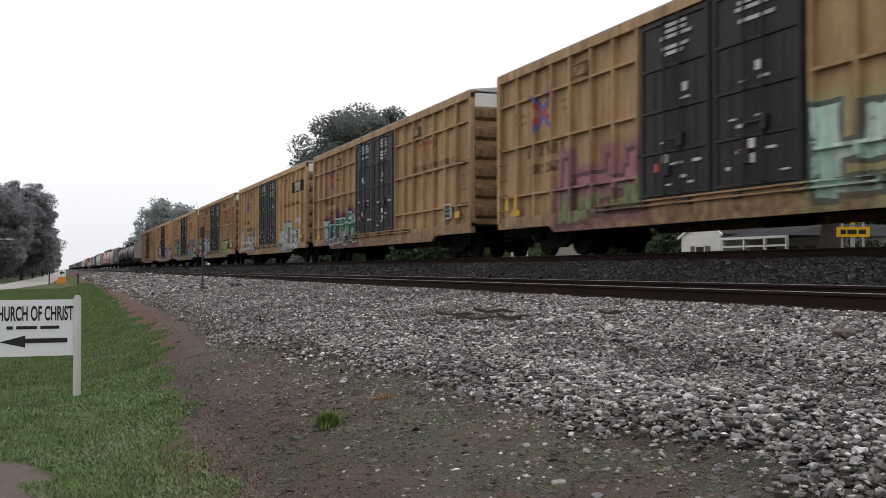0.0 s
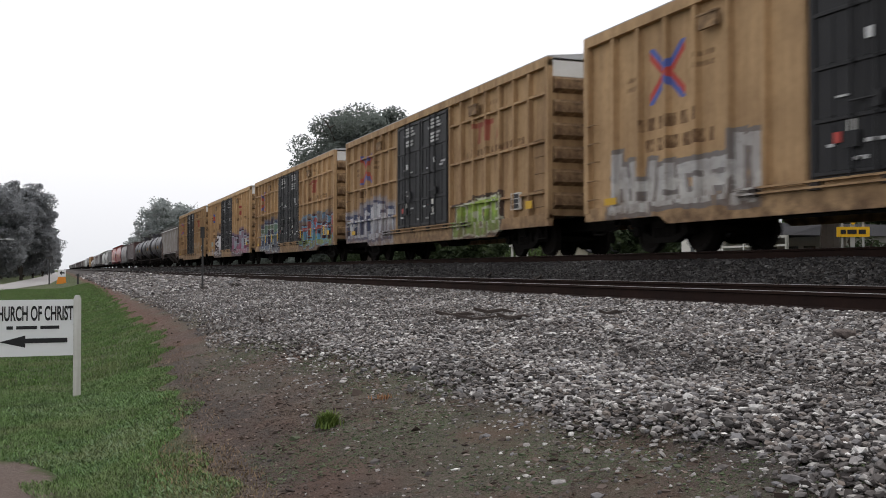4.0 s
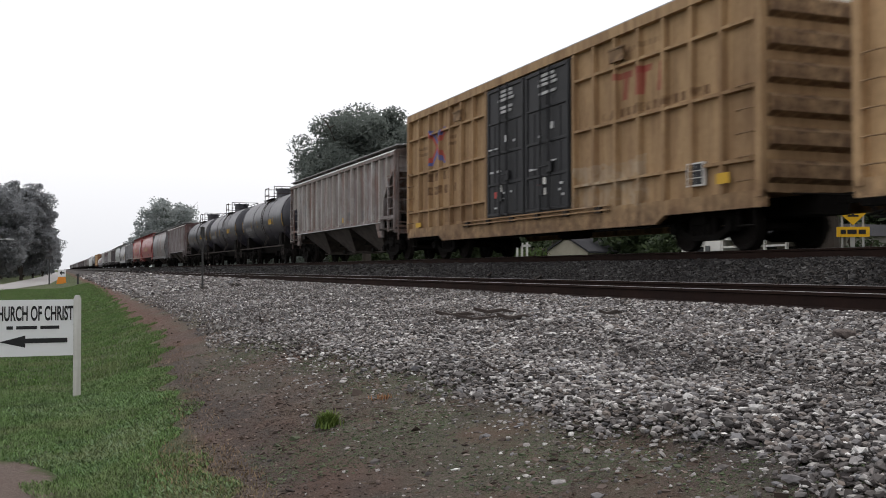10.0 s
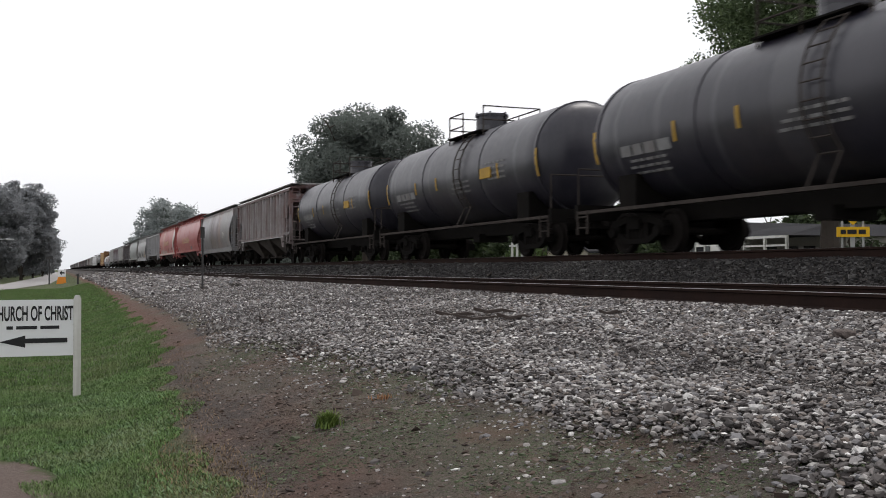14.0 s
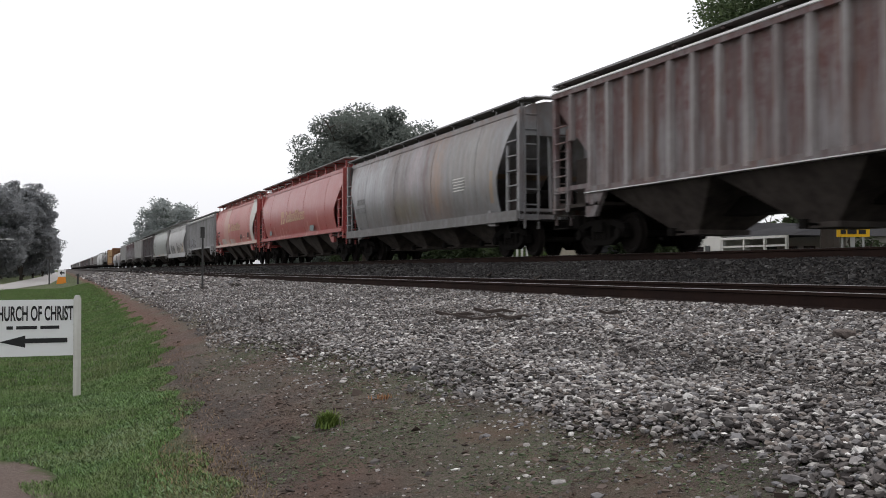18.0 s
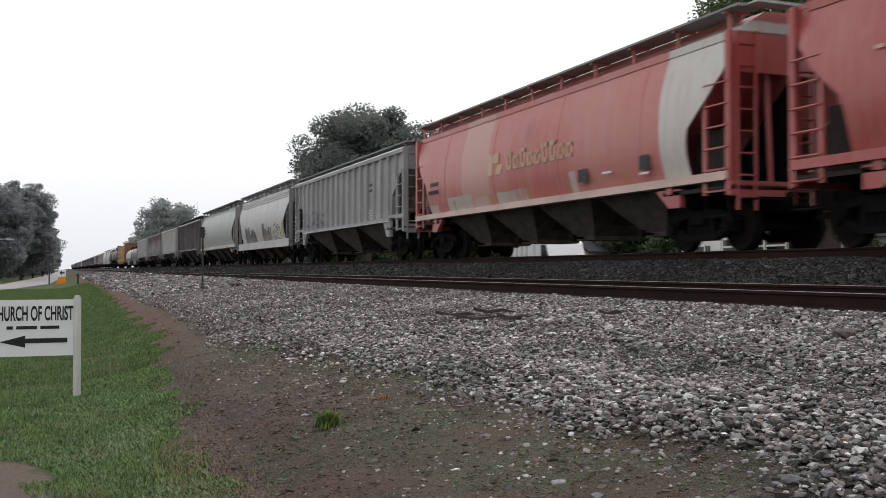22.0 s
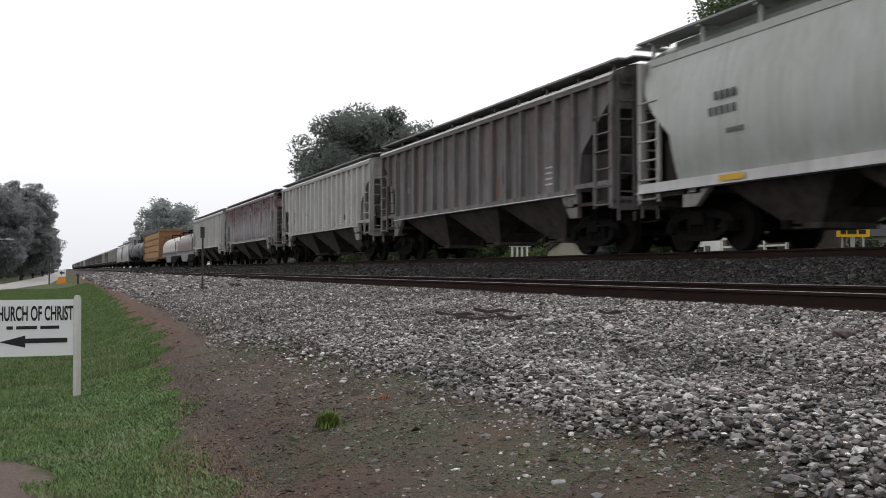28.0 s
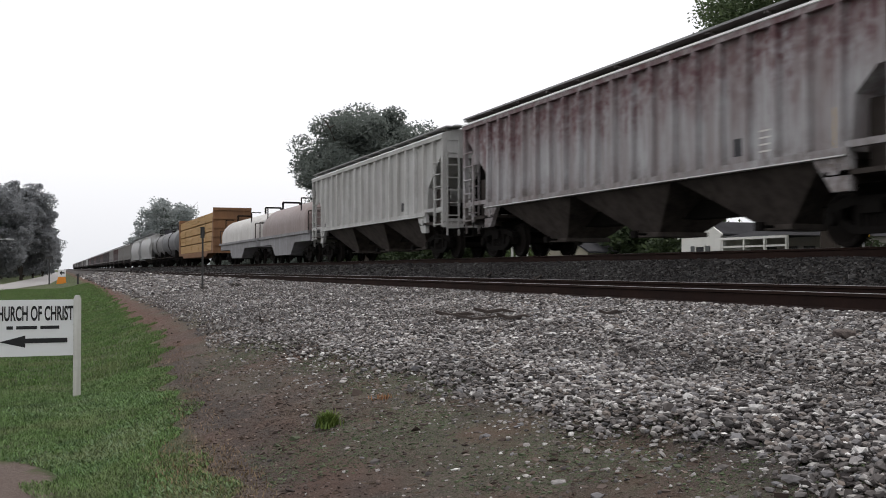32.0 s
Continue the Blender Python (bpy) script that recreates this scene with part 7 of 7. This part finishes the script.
def silver_car():
    v = thing("silver_car", "silver car with dark windows", "car")
    bm = bmesh.new()
    extrude(bm, [(0, 0.3), (0, 0.75), (1.2, 0.95), (4.4, 0.98), (4.6, 0.75), (4.6, 0.3)], -0.88, 0.88, "x")
    part("body", bm, WHITE_BODY, v)
    bm = bmesh.new()
    extrude(bm, [(1.1, 0.95), (1.9, 1.48), (3.6, 1.5), (4.4, 0.97)], -0.78, 0.78, "x")
    part("windows", bm, DARK_GLASS, v)
    bm = bmesh.new()
    extrude(bm, [(1.85, 1.46), (2.0, 1.55), (3.5, 1.56), (3.65, 1.47)], -0.76, 0.76, "x")
    part("roof", bm, WHITE_BODY, v)
    vehicle_wheels(v, [(s, y) for s in (-0.8, 0.8) for y in (0.85, 3.75)], 0.33)
    TRAFFIC.append((v, [(t, Matrix.Translation((21.5, 18.2 - 16.5 * (t - 22.9), 0.64))) for t in (0, 8, 16, 24, 32)]))


white_truck()
silver_car()


# ---- crushed stone, lawn and litter ----
def stone_material(name, tones, soot, soot_amount):
    """Crushed stone: each piece has its own tone, with fine grain and wet or sooty stretches."""
    m, n, l, b = base_material(name, 0.8, 0, 0.3)
    g = n.new("ShaderNodeNewGeometry")
    cr = n.new("ShaderNodeValToRGB")
    while len(cr.color_ramp.elements) < len(tones):
        cr.color_ramp.elements.new(0.5)
    for i, (at, c) in enumerate(tones):
        cr.color_ramp.elements[i].position = at
        cr.color_ramp.elements[i].color = rgba(c)
    l.new(g.outputs["Random Per Island"], cr.inputs[0])
    obj = stretched(n, l, 1, 1, 1)
    grain = noise_node(n, l, obj, 45, 4, 0.7)
    c = mix_node(n, l, math_node(n, l, "MULTIPLY", ramp_node(n, l, grain, 0.42, 0.72), 0.4), cr.outputs["Color"], soot)
    patch = ramp_node(n, l, noise_node(n, l, stretched(n, l, 1.0, 0.5, 1.0), 0.8, 5, 0.65), 0.44, 0.66)
    c = mix_node(n, l, math_node(n, l, "MULTIPLY", patch, soot_amount), c, soot)
    l.new(c, b.inputs["Base Color"])
    bp = n.new("ShaderNodeBump")
    socket(bp, "Strength", 0.25)
    socket(bp, "Distance", 0.01)
    l.new(grain, bp.inputs["Height"])
    l.new(bp.outputs["Normal"], b.inputs["Normal"])
    return m


GRANITE = tuple((at, tuple(x * (1.05 if at < 0.4 else 1.25 if at < 0.7 else 1.45) for x in c)) for at, c in ((0.0, (0.035, 0.031, 0.031)), (0.2, (0.08, 0.071, 0.068)), (0.38, (0.128, 0.118, 0.114)), (0.5, (0.155, 0.155, 0.163)), (0.62, (0.14, 0.115, 0.098)), (0.74, (0.2, 0.19, 0.186)), (0.88, (0.27, 0.258, 0.245)), (0.97, (0.38, 0.37, 0.36)), (1.0, (0.55, 0.54, 0.52))))
STONE = stone_material("crushed_granite", GRANITE, (0.05, 0.042, 0.038), 0.45)
# granite tones scaled to 0.19: the train's shade put into the colour
STONE_SHADED = stone_material("shade_darkened_granite", [(at, tuple(x * 0.19 for x in c)) for at, c in GRANITE], (0.014, 0.012, 0.012), 0.4)
CLOD = surface("dirt_clods", (0.09, 0.07, 0.06), (0.03, 0.023, 0.02), 0.95, fine=30, amount=0.5, island=True)


def solid_shape(fine):
    """Corner points and faces of a lumpy unit pebble."""
    bm = bmesh.new()
    if fine:
        bmesh.ops.create_icosphere(bm, subdivisions=1, radius=1.0)
    else:
        bmesh.ops.create_cube(bm, size=1.3)
    bmesh.ops.triangulate(bm, faces=bm.faces)
    bm.verts.index_update()
    v = np.array([tuple(x.co) for x in bm.verts])
    f = np.array([[x.index for x in y.verts] for y in bm.faces])
    bm.free()
    return v, f


def scatter(name, spots, sizes, material, label, fine, rng, flat=0.75, category="", jag=0.38):
    """Many loose stones joined into one mesh: each turned, squashed and chipped by chance."""
    v, f = solid_shape(fine)
    n, k = len(spots), len(v)
    chip = 1 + rng.uniform(-jag, jag, (n, k, 1))
    pts = v[None] * chip * (sizes[:, None, None] * rng.uniform([0.75, 0.6, flat * 0.7], [1.25, 1.0, flat * 1.15], (n, 3))[:, None, :])
    a, b = rng.uniform(0, 6.283, n), rng.normal(0, 0.45, n)
    ca, sa, cb, sb = np.cos(a), np.sin(a), np.cos(b), np.sin(b)
    x, y, z = pts[..., 0], pts[..., 1], pts[..., 2]
    y, z = y * cb[:, None] - z * sb[:, None], y * sb[:, None] + z * cb[:, None]
    x, y = x * ca[:, None] - y * sa[:, None], x * sa[:, None] + y * ca[:, None]
    allp = np.stack([x, y, z], -1) + spots[:, None, :]
    faces = (f[None] + (np.arange(n) * k)[:, None, None]).reshape(-1, 3)
    me = bpy.data.meshes.new(name)
    me.vertices.add(n * k)
    me.vertices.foreach_set("co", allp.reshape(-1).astype(np.float32))
    me.loops.add(len(faces) * 3)
    me.loops.foreach_set("vertex_index", faces.reshape(-1).astype(np.int32))
    me.polygons.add(len(faces))
    me.polygons.foreach_set("loop_start", np.arange(0, len(faces) * 3, 3, dtype=np.int32))
    me.update(calc_edges=True)
    me.shade_flat()
    return solid(name, me, material, label, category, "stuff")


def spots_in(rng, x0, x1, y0, y1, density, keep=None, sink=0.0):
    n = int((x1 - x0) * (y1 - y0) * density)
    x, y = rng.uniform(x0, x1, n), rng.uniform(y0, y1, n)
    ok = y > 0.9 * x - 0.6
    if keep is not None:
        ok &= keep(x, y, rng)
    x, y = x[ok], y[ok]
    z = sheet_z(x, y) + sink
    return np.stack([x, y, z], -1)


def toe(y):
    return np.interp(y, [p[0] for p in FOOT], [p[1] for p in FOOT]) + 0.05 * np.sin(y * 3.3) + 0.04 * np.sin(y * 7.1 + 1)


def on_ballast(x, y, rng):
    """All of the slope behind the ballast's foot, thinning out fast before it."""
    past = x - toe(y)
    inner = np.where(y < 9, 1.0, np.clip(0.15 + past / np.interp(y, (9.0, 14.0), (0.2, 1.3)), 0, 1))
    return rng.uniform(0, 1, len(x)) < np.where(past > 0, inner, 0.5 * inner * np.exp(2.0 * past / 0.16))


def shelf(x, y):
    """The trodden shelf of finer chippings along the slope: 1 in its middle."""
    return np.clip(1.25 - np.abs(x - 3.3 - 0.17 * y + 0.2 * np.sin(y * 0.9)) / 0.42, 0, 1) * (y < 9)


rng = np.random.default_rng(7)
near = np.concatenate([spots_in(rng, 2.0, 7.25, 2.0, 9.0, 1500, lambda x, y, r: on_ballast(x, y, r) & (r.uniform(0, 1, len(x)) > shelf(x, y) * 0.85), 0.004), spots_in(rng, 1.7, 7.25, 9.0, 16.0, 1050, on_ballast, 0.004)])
near[:, 2] += rng.uniform(0, 0.03, len(near))
scatter("ballast", near, np.minimum(rng.lognormal(-4.0, 0.34, len(near)) * np.where(near[:, 0] > 5.2, 1.12, 1.0), 0.044), STONE, "loose grey crushed-stone ballast on the near slope", True, rng, 0.52, jag=0.42)
mid = np.concatenate([spots_in(rng, 1.7, 7.25, 16.0, 34.0, 560, on_ballast, 0.006), spots_in(rng, 1.9, 7.25, 34.0, 70.0, 100, on_ballast, 0.006), spots_in(rng, 2.2, 7.25, 70.0, 170.0, 16, on_ballast, 0.006)])
mid[:, 2] += rng.uniform(0, 0.03, len(mid))
scatter("ballast", mid, np.where(mid[:, 1] < 34, rng.lognormal(-3.85, 0.3, len(mid)), rng.lognormal(-3.0, 0.35, len(mid)) * np.where(mid[:, 1] > 70, 1.7, 1.0)), STONE, "grey crushed-stone ballast farther along the slope", False, rng)
bank = np.concatenate([spots_in(rng, 9.3, 11.75, 8.0, 30.0, 620, None, 0.008), spots_in(rng, 9.3, 11.75, 30.0, 70.0, 90, None, 0.008), spots_in(rng, 9.3, 11.75, 70.0, 170.0, 16, None, 0.008), spots_in(rng, 7.9, 9.0, 7.0, 20.0, 200, None, 0.0)])
scatter("ballast", bank, np.where(bank[:, 1] < 30, rng.lognormal(-3.6, 0.3, len(bank)), rng.lognormal(-3.0, 0.3, len(bank)) * np.where(bank[:, 1] > 70, 1.7, 1.0)), STONE_SHADED, "ballast between the two tracks with shade in its dark colour", False, rng)
loose = spots_in(rng, 0.9, 3.1, 3.0, 14.0, 150, lambda x, y, r: (x > 0.75 + 0.06 * y) & (r.uniform(0, 1, len(x)) < np.clip((x - 1.0) / 2.0, 0.05, 1) ** 2), 0.0)
scatter("pebbles", loose, np.minimum(rng.lognormal(-4.45, 0.55, len(loose)), 0.035), STONE, "scattered pale pebbles on the bare dirt", True, rng, 0.6)
fines = spots_in(rng, 3.2, 6.0, 2.0, 9.5, 3200, lambda x, y, r: r.uniform(0, 1, len(x)) < shelf(x, y), 0.012)
scatter("ballast", fines, rng.lognormal(-4.75, 0.38, len(fines)), STONE, "fine trodden chippings along the slope", False, rng, 0.5)
clods = np.concatenate([spots_in(rng, 0.6, 3.4, 3.0, 12.0, 3000, lambda x, y, r: (x > 0.5 + 0.05 * y) & (r.uniform(0, 1, len(x)) < 0.4 + 0.5 * np.sin(x * 2.3 + np.sin(y * 1.9)) * np.sin(y * 1.4)), -0.002), spots_in(rng, 0.6, 3.4, 12.0, 26.0, 250, lambda x, y, r: x > 0.5 + 0.05 * y, -0.004)])
lumps = spots_in(rng, 0.8, 3.3, 3.0, 13.0, 260, lambda x, y, r: (x > 0.6 + 0.05 * y) & (r.uniform(0, 1, len(x)) < 0.35 + 0.65 * np.sin(x * 3.1 + 1.5 * np.sin(y * 1.3)) ** 2), -0.004)
scatter("dirt_clods", lumps, np.minimum(rng.lognormal(-4.25, 0.4, len(lumps)), 0.035), CLOD, "flat trodden lumps of bare dirt", True, rng, 0.35, jag=0.4)
chips = spots_in(rng, 1.6, 3.1, 3.0, 12.0, 700, lambda x, y, r: r.uniform(0, 1, len(x)) < np.exp(-np.abs(toe(y) - x) / 0.5) * (0.4 + 0.6 * np.sin(x * 4 + y * 2.3) ** 2), 0.0)
scatter("pebbles", chips, np.minimum(rng.lognormal(-4.7, 0.5, len(chips)), 0.03), STONE, "small stones strewn before the ballast's foot", True, rng, 0.5)
scatter("dirt_clods", clods, rng.lognormal(-5.05, 0.55, len(clods)), CLOD, "brown crumbs and clods of bare dirt", False, rng, 0.5)


def mossy(x, y, r):
    patch = np.array([noise.noise((p * 0.9, q * 0.7, 9.0)) for p, q in zip(x, y)])
    return (x > 1.0 + 0.03 * y) & (r.uniform(0, 1, len(x)) < np.clip(patch * 3.5 + 0.25 + 0.45 * (x - 1.9), 0, 1))


moss = spots_in(rng, 1.2, 3.2, 3.0, 14.0, 5200, mossy, -0.001)
scatter("moss", moss, rng.lognormal(-5.35, 0.5, len(moss)), surface("dull_moss", (0.088, 0.112, 0.062), (0.05, 0.055, 0.036), 0.95, fine=30, big=5.0, amount=0.8), "dull green moss and tiny weeds on the dirt", False, rng, 0.45)
twigs = spots_in(rng, 0.6, 3.4, 3.0, 14.0, 22, lambda x, y, r: x > 0.5 + 0.05 * y, 0.004)


def litter(name, spots, material, label, rng):
    """Thin twigs and stalks strewn flat, joined into one mesh."""
    v, f = solid_shape(False)
    bm_pts = v[None] * np.stack([rng.uniform(0.02, 0.07, len(spots)), rng.uniform(0.0015, 0.004, len(spots)), rng.uniform(0.002, 0.005, len(spots))], -1)[:, None, :]
    a = rng.uniform(0, 6.283, len(spots))
    x = bm_pts[..., 0] * np.cos(a)[:, None] - bm_pts[..., 1] * np.sin(a)[:, None]
    y = bm_pts[..., 0] * np.sin(a)[:, None] + bm_pts[..., 1] * np.cos(a)[:, None]
    pts = np.stack([x, y, bm_pts[..., 2] + bm_pts[..., 0] * rng.normal(0, 0.08, len(spots))[:, None]], -1) + spots[:, None, :]
    faces = (f[None] + (np.arange(len(spots)) * len(v))[:, None, None]).reshape(-1, 3)
    me = bpy.data.meshes.new(name)
    me.from_pydata(pts.reshape(-1, 3).tolist(), [], faces.tolist())
    return solid(name, me, material, label, "litter", "stuff")


litter("twigs", twigs, surface("dead_stalks", (0.13, 0.1, 0.075), (0.05, 0.04, 0.03), 0.9, island=True), "dead twigs and stalks strewn on the dirt", rng)


def lawn_edge(y):
    return np.interp(y, [p[0] for p in GRASS_EDGE], [p[1] for p in GRASS_EDGE])


def blade_material(name, dark, pale, dry):
    m, n, l, b = base_material(name, 0.6, 0, 0.25)
    g = n.new("ShaderNodeNewGeometry")
    tc = n.new("ShaderNodeTexCoord")
    c = mix_node(n, l, g.outputs["Random Per Island"], dark, pale)
    c = mix_node(n, l, math_node(n, l, "MULTIPLY", ramp_node(n, l, noise_node(n, l, tc.outputs["Object"], 0.9, 4), 0.48, 0.66), 0.6), c, dry)
    c = mix_node(n, l, math_node(n, l, "MULTIPLY", ramp_node(n, l, noise_node(n, l, tc.outputs["Object"], 2.6, 4), 0.5, 0.66), 0.6), c, tuple(x * 0.6 for x in dark))
    l.new(c, b.inputs["Base Color"])
    return m


BLADE = blade_material("lawn_blades", (0.048, 0.092, 0.024), (0.14, 0.238, 0.068), (0.17, 0.18, 0.085))
CLOVER = blade_material("clover_leaves", (0.05, 0.10, 0.04), (0.15, 0.24, 0.1), (0.2, 0.25, 0.15))
DRY_BLADE = blade_material("straw_blades", (0.14, 0.095, 0.055), (0.24, 0.165, 0.09), (0.11, 0.12, 0.05))


def blades(name, spots, tall, wide, material, label, rng, lean=0.6):
    """Grass: narrow bent blades, two quads each, joined into one mesh."""
    n = len(spots)
    a = rng.uniform(0, 6.283, n)
    h = tall * rng.uniform(0.5, 1.3, n)
    w = wide * rng.uniform(0.6, 1.3, n)
    side = np.stack([np.cos(a), np.sin(a), np.zeros(n)], -1)
    tip = np.stack([-np.sin(a), np.cos(a), np.zeros(n)], -1) * (h * rng.uniform(0.1, lean, n))[:, None]
    up = np.zeros((n, 3))
    up[:, 2] = h
    p = [spots - side * w[:, None], spots + side * w[:, None], spots + side * w[:, None] * 0.8 + up * 0.55 + tip * 0.35, spots - side * w[:, None] * 0.8 + up * 0.55 + tip * 0.35,
         spots + side * w[:, None] * 0.15 + up + tip, spots - side * w[:, None] * 0.15 + up + tip]
    verts = np.stack(p, 1).reshape(-1, 3)
    k = (np.arange(n) * 6)[:, None]
    faces = np.concatenate([k + np.array([[0, 1, 2, 3]]), k + np.array([[3, 2, 4, 5]])], 0)
    me = bpy.data.meshes.new(name)
    me.vertices.add(len(verts))
    me.vertices.foreach_set("co", verts.reshape(-1).astype(np.float32))
    me.loops.add(len(faces) * 4)
    me.loops.foreach_set("vertex_index", faces.reshape(-1).astype(np.int32))
    me.polygons.add(len(faces))
    me.polygons.foreach_set("loop_start", np.arange(0, len(faces) * 4, 4, dtype=np.int32))
    me.update(calc_edges=True)
    return solid(name, me, material, label, "grass", "stuff")


def in_lawn(thin):
    def keep(x, y, r):
        bare = ((x + 0.62) / 0.52) ** 2 + ((y - 7.5) / 1.25) ** 2 < 1 + 0.5 * np.sin(x * 9.0 + y * 5.0)
        patch = 0.3 * np.sin(x * 2.9 + 1.7 * np.sin(y * 1.1)) * np.sin(y * 1.7 + 1.2 * np.sin(x * 2.1)) + 0.2 * np.sin(x * 7.3 + 2.0 * np.sin(y * 2.9)) * np.sin(y * 4.1 + x)
        return (x < lawn_edge(y) + 0.12 * np.sin(y * 2.1) + 0.1 * np.sin(y * 5.3)) & (x > -0.062 * y - 0.25) & ~bare & (r.uniform(0, 1, len(x)) < np.clip(0.8 + patch * 1.3, 0.15, 1) * thin)
    return keep


turf = spots_in(rng, -1.4, 1.7, 4.5, 14.0, 8500, in_lawn(1.0), -0.005)
blades("lawn_grass", turf, 0.026, 0.003, BLADE, "short uneven green lawn with weeds", rng, 1.5)
turf = spots_in(rng, -1.3, 1.6, 4.5, 13.0, 1500, lambda x, y, r: in_lawn(1.0)(x, y, r) & (np.sin(x * 3.1 + 1.3 * np.sin(y * 1.7)) + np.sin(y * 2.3) > 0.2), 0.0)
blades("clover", turf, 0.02, 0.0075, CLOVER, "low clover and broad-leaved weeds in the lawn", rng, 1.8)
turf = spots_in(rng, -3.0, 2.3, 14.0, 34.0, 1700, in_lawn(1.0), -0.005)
blades("lawn_grass", turf, 0.035, 0.006, BLADE, "short green lawn beyond the sign", rng)
turf = spots_in(rng, -5.0, 2.6, 34.0, 85.0, 260, in_lawn(1.0), -0.005)
blades("lawn_grass", turf, 0.05, 0.016, BLADE, "green lawn stretching along the line", rng)
turf = np.concatenate([spots_in(rng, 0.3, 1.9, 4.5, 16.0, 330, lambda x, y, r: (np.abs(x - lawn_edge(y) - 0.05) < 0.28) & (r.uniform(0, 1, len(x)) < 0.6), -0.004), spots_in(rng, 0.35, 1.3, 5.0, 8.6, 2200, lambda x, y, r: r.uniform(0, 1, len(x)) < np.clip(1.1 - np.hypot((x - 0.85) / 0.4, (y - 6.6) / 1.7), 0, 0.8), -0.004)])
blades("dry_grass", turf, 0.03, 0.003, DRY_BLADE, "dry straw-coloured grass along the lawn's edge", rng, 1.6)


def weed(x, y, tall, wide, n, material, name, label, seed):
    r = np.random.default_rng(seed)
    d = np.abs(r.normal(0, wide, n))
    a = r.uniform(0, 6.283, n)
    s = np.stack([x + d * np.cos(a), y + d * np.sin(a), np.full(n, ground_z(x, y) - 0.005)], -1)
    ob = blades(name, s, tall, 0.005, material, label, r, 0.9)
    ob["kind"] = ""
    del ob["kind"]
    ob["category"] = "weed"
    return ob


TUFT = blade_material("weed_blades", (0.05, 0.09, 0.02), (0.16, 0.22, 0.05), (0.2, 0.2, 0.05))
weed(1.85, 7.1, 0.10, 0.036, 520, TUFT, "grass_tuft", "small green tuft of weed on bare dirt", 3)
weed(2.42, 7.5, 0.035, 0.07, 80, blade_material("withered_leaves", (0.2, 0.09, 0.04), (0.32, 0.16, 0.07), (0.25, 0.16, 0.09)), "withered_weed", "withered orange weed flat on the dirt", 4)
WOOD = surface("rotten_tie_wood", (0.06, 0.048, 0.042), (0.025, 0.02, 0.018), 0.95, fine=14, amount=0.6, bump=0.5)
for x, y, turn, ln, wd in ((5.1, 12.5, -25, 0.34, 0.05), (5.45, 12.1, -15, 0.3, 0.045), (5.0, 11.4, -5, 0.4, 0.035), (5.2, 10.9, -30, 0.25, 0.04), (6.1, 10.2, -20, 0.16, 0.04), (3.2, 16.5, 70, 0.4, 0.05), (3.5, 6.6, 40, 0.2, 0.025), (3.4, 7.3, 20, 0.22, 0.02), (2.6, 9.4, 70, 0.3, 0.02), (10.6, 24.0, 70, 1.0, 0.05), (10.5, 21.0, 72, 0.8, 0.05)):
    bm = bmesh.new()
    loft(bm, [[(ln * q, wd * s * (0.7 + 0.3 * math.cos(q * 3)), wd * 0.5 * t + 0.02 * math.sin(q * 5)) for s, t in ((-1, -1), (1, -0.8), (0.8, 1), (-0.7, 0.8))] for q in (-1.0, -0.4, 0.3, 1.0)])
    solid("wood_scrap", bm, WOOD, "dark splintered scrap of old tie wood on ballast", "wood scrap", m=pose(x, y, ground_z(x, y) + wd * 0.5 + (0.03 if 4.0 < x < 7.0 else 0.0), 0, 3, turn))
bm = bmesh.new()
bmesh.ops.create_icosphere(bm, subdivisions=3, radius=1.0)
for v in bm.verts:
    k = 1 + 0.35 * noise.noise(v.co * 1.6) + 0.12 * noise.noise(v.co * 5.0)
    v.co = Vector((v.co.x * 0.095, v.co.y * 0.06, v.co.z * 0.05)) * k
solid("wood_chunk", bm, surface("weathered_brown_wood", (0.14, 0.118, 0.108), (0.05, 0.04, 0.036), 0.95, fine=24, big=4.0, amount=0.8, bump=0.6), "weathered brown chunk of wood on the ballast", "wood scrap", m=pose(5.85, 6.2, ground_z(5.85, 6.2) + 0.05, 6, 14, -35))


def motions():
    """The train rolls past at a nearly steady pace; the wheels roll with it; road traffic passes behind."""
    times = [i * 2.0 for i in range(17)]
    for car, y0 in MOVING:
        walk(car, [(t, Matrix.Translation((CAR_X, y0 - SPEED[0] * t - SPEED[1] * t * t, CAR_Z))) for t in times])
    first = WHEELS[0]
    rows = []
    for i in range(32 * FPS + 1):
        t = i / FPS
        rows.append((t, Matrix.Rotation((SPEED[0] * t + SPEED[1] * t * t) / 0.462, 4, "X")))
    walk(first, rows)
    turn = first.animation_data
    for w in WHEELS[1:]:
        w.rotation_mode = "QUATERNION"
        w.animation_data_create()
        w.animation_data.action = turn.action
        w.animation_data.action_slot = turn.action_slot
    for vehicle, rows in TRAFFIC:
        walk(vehicle, rows)


motions()
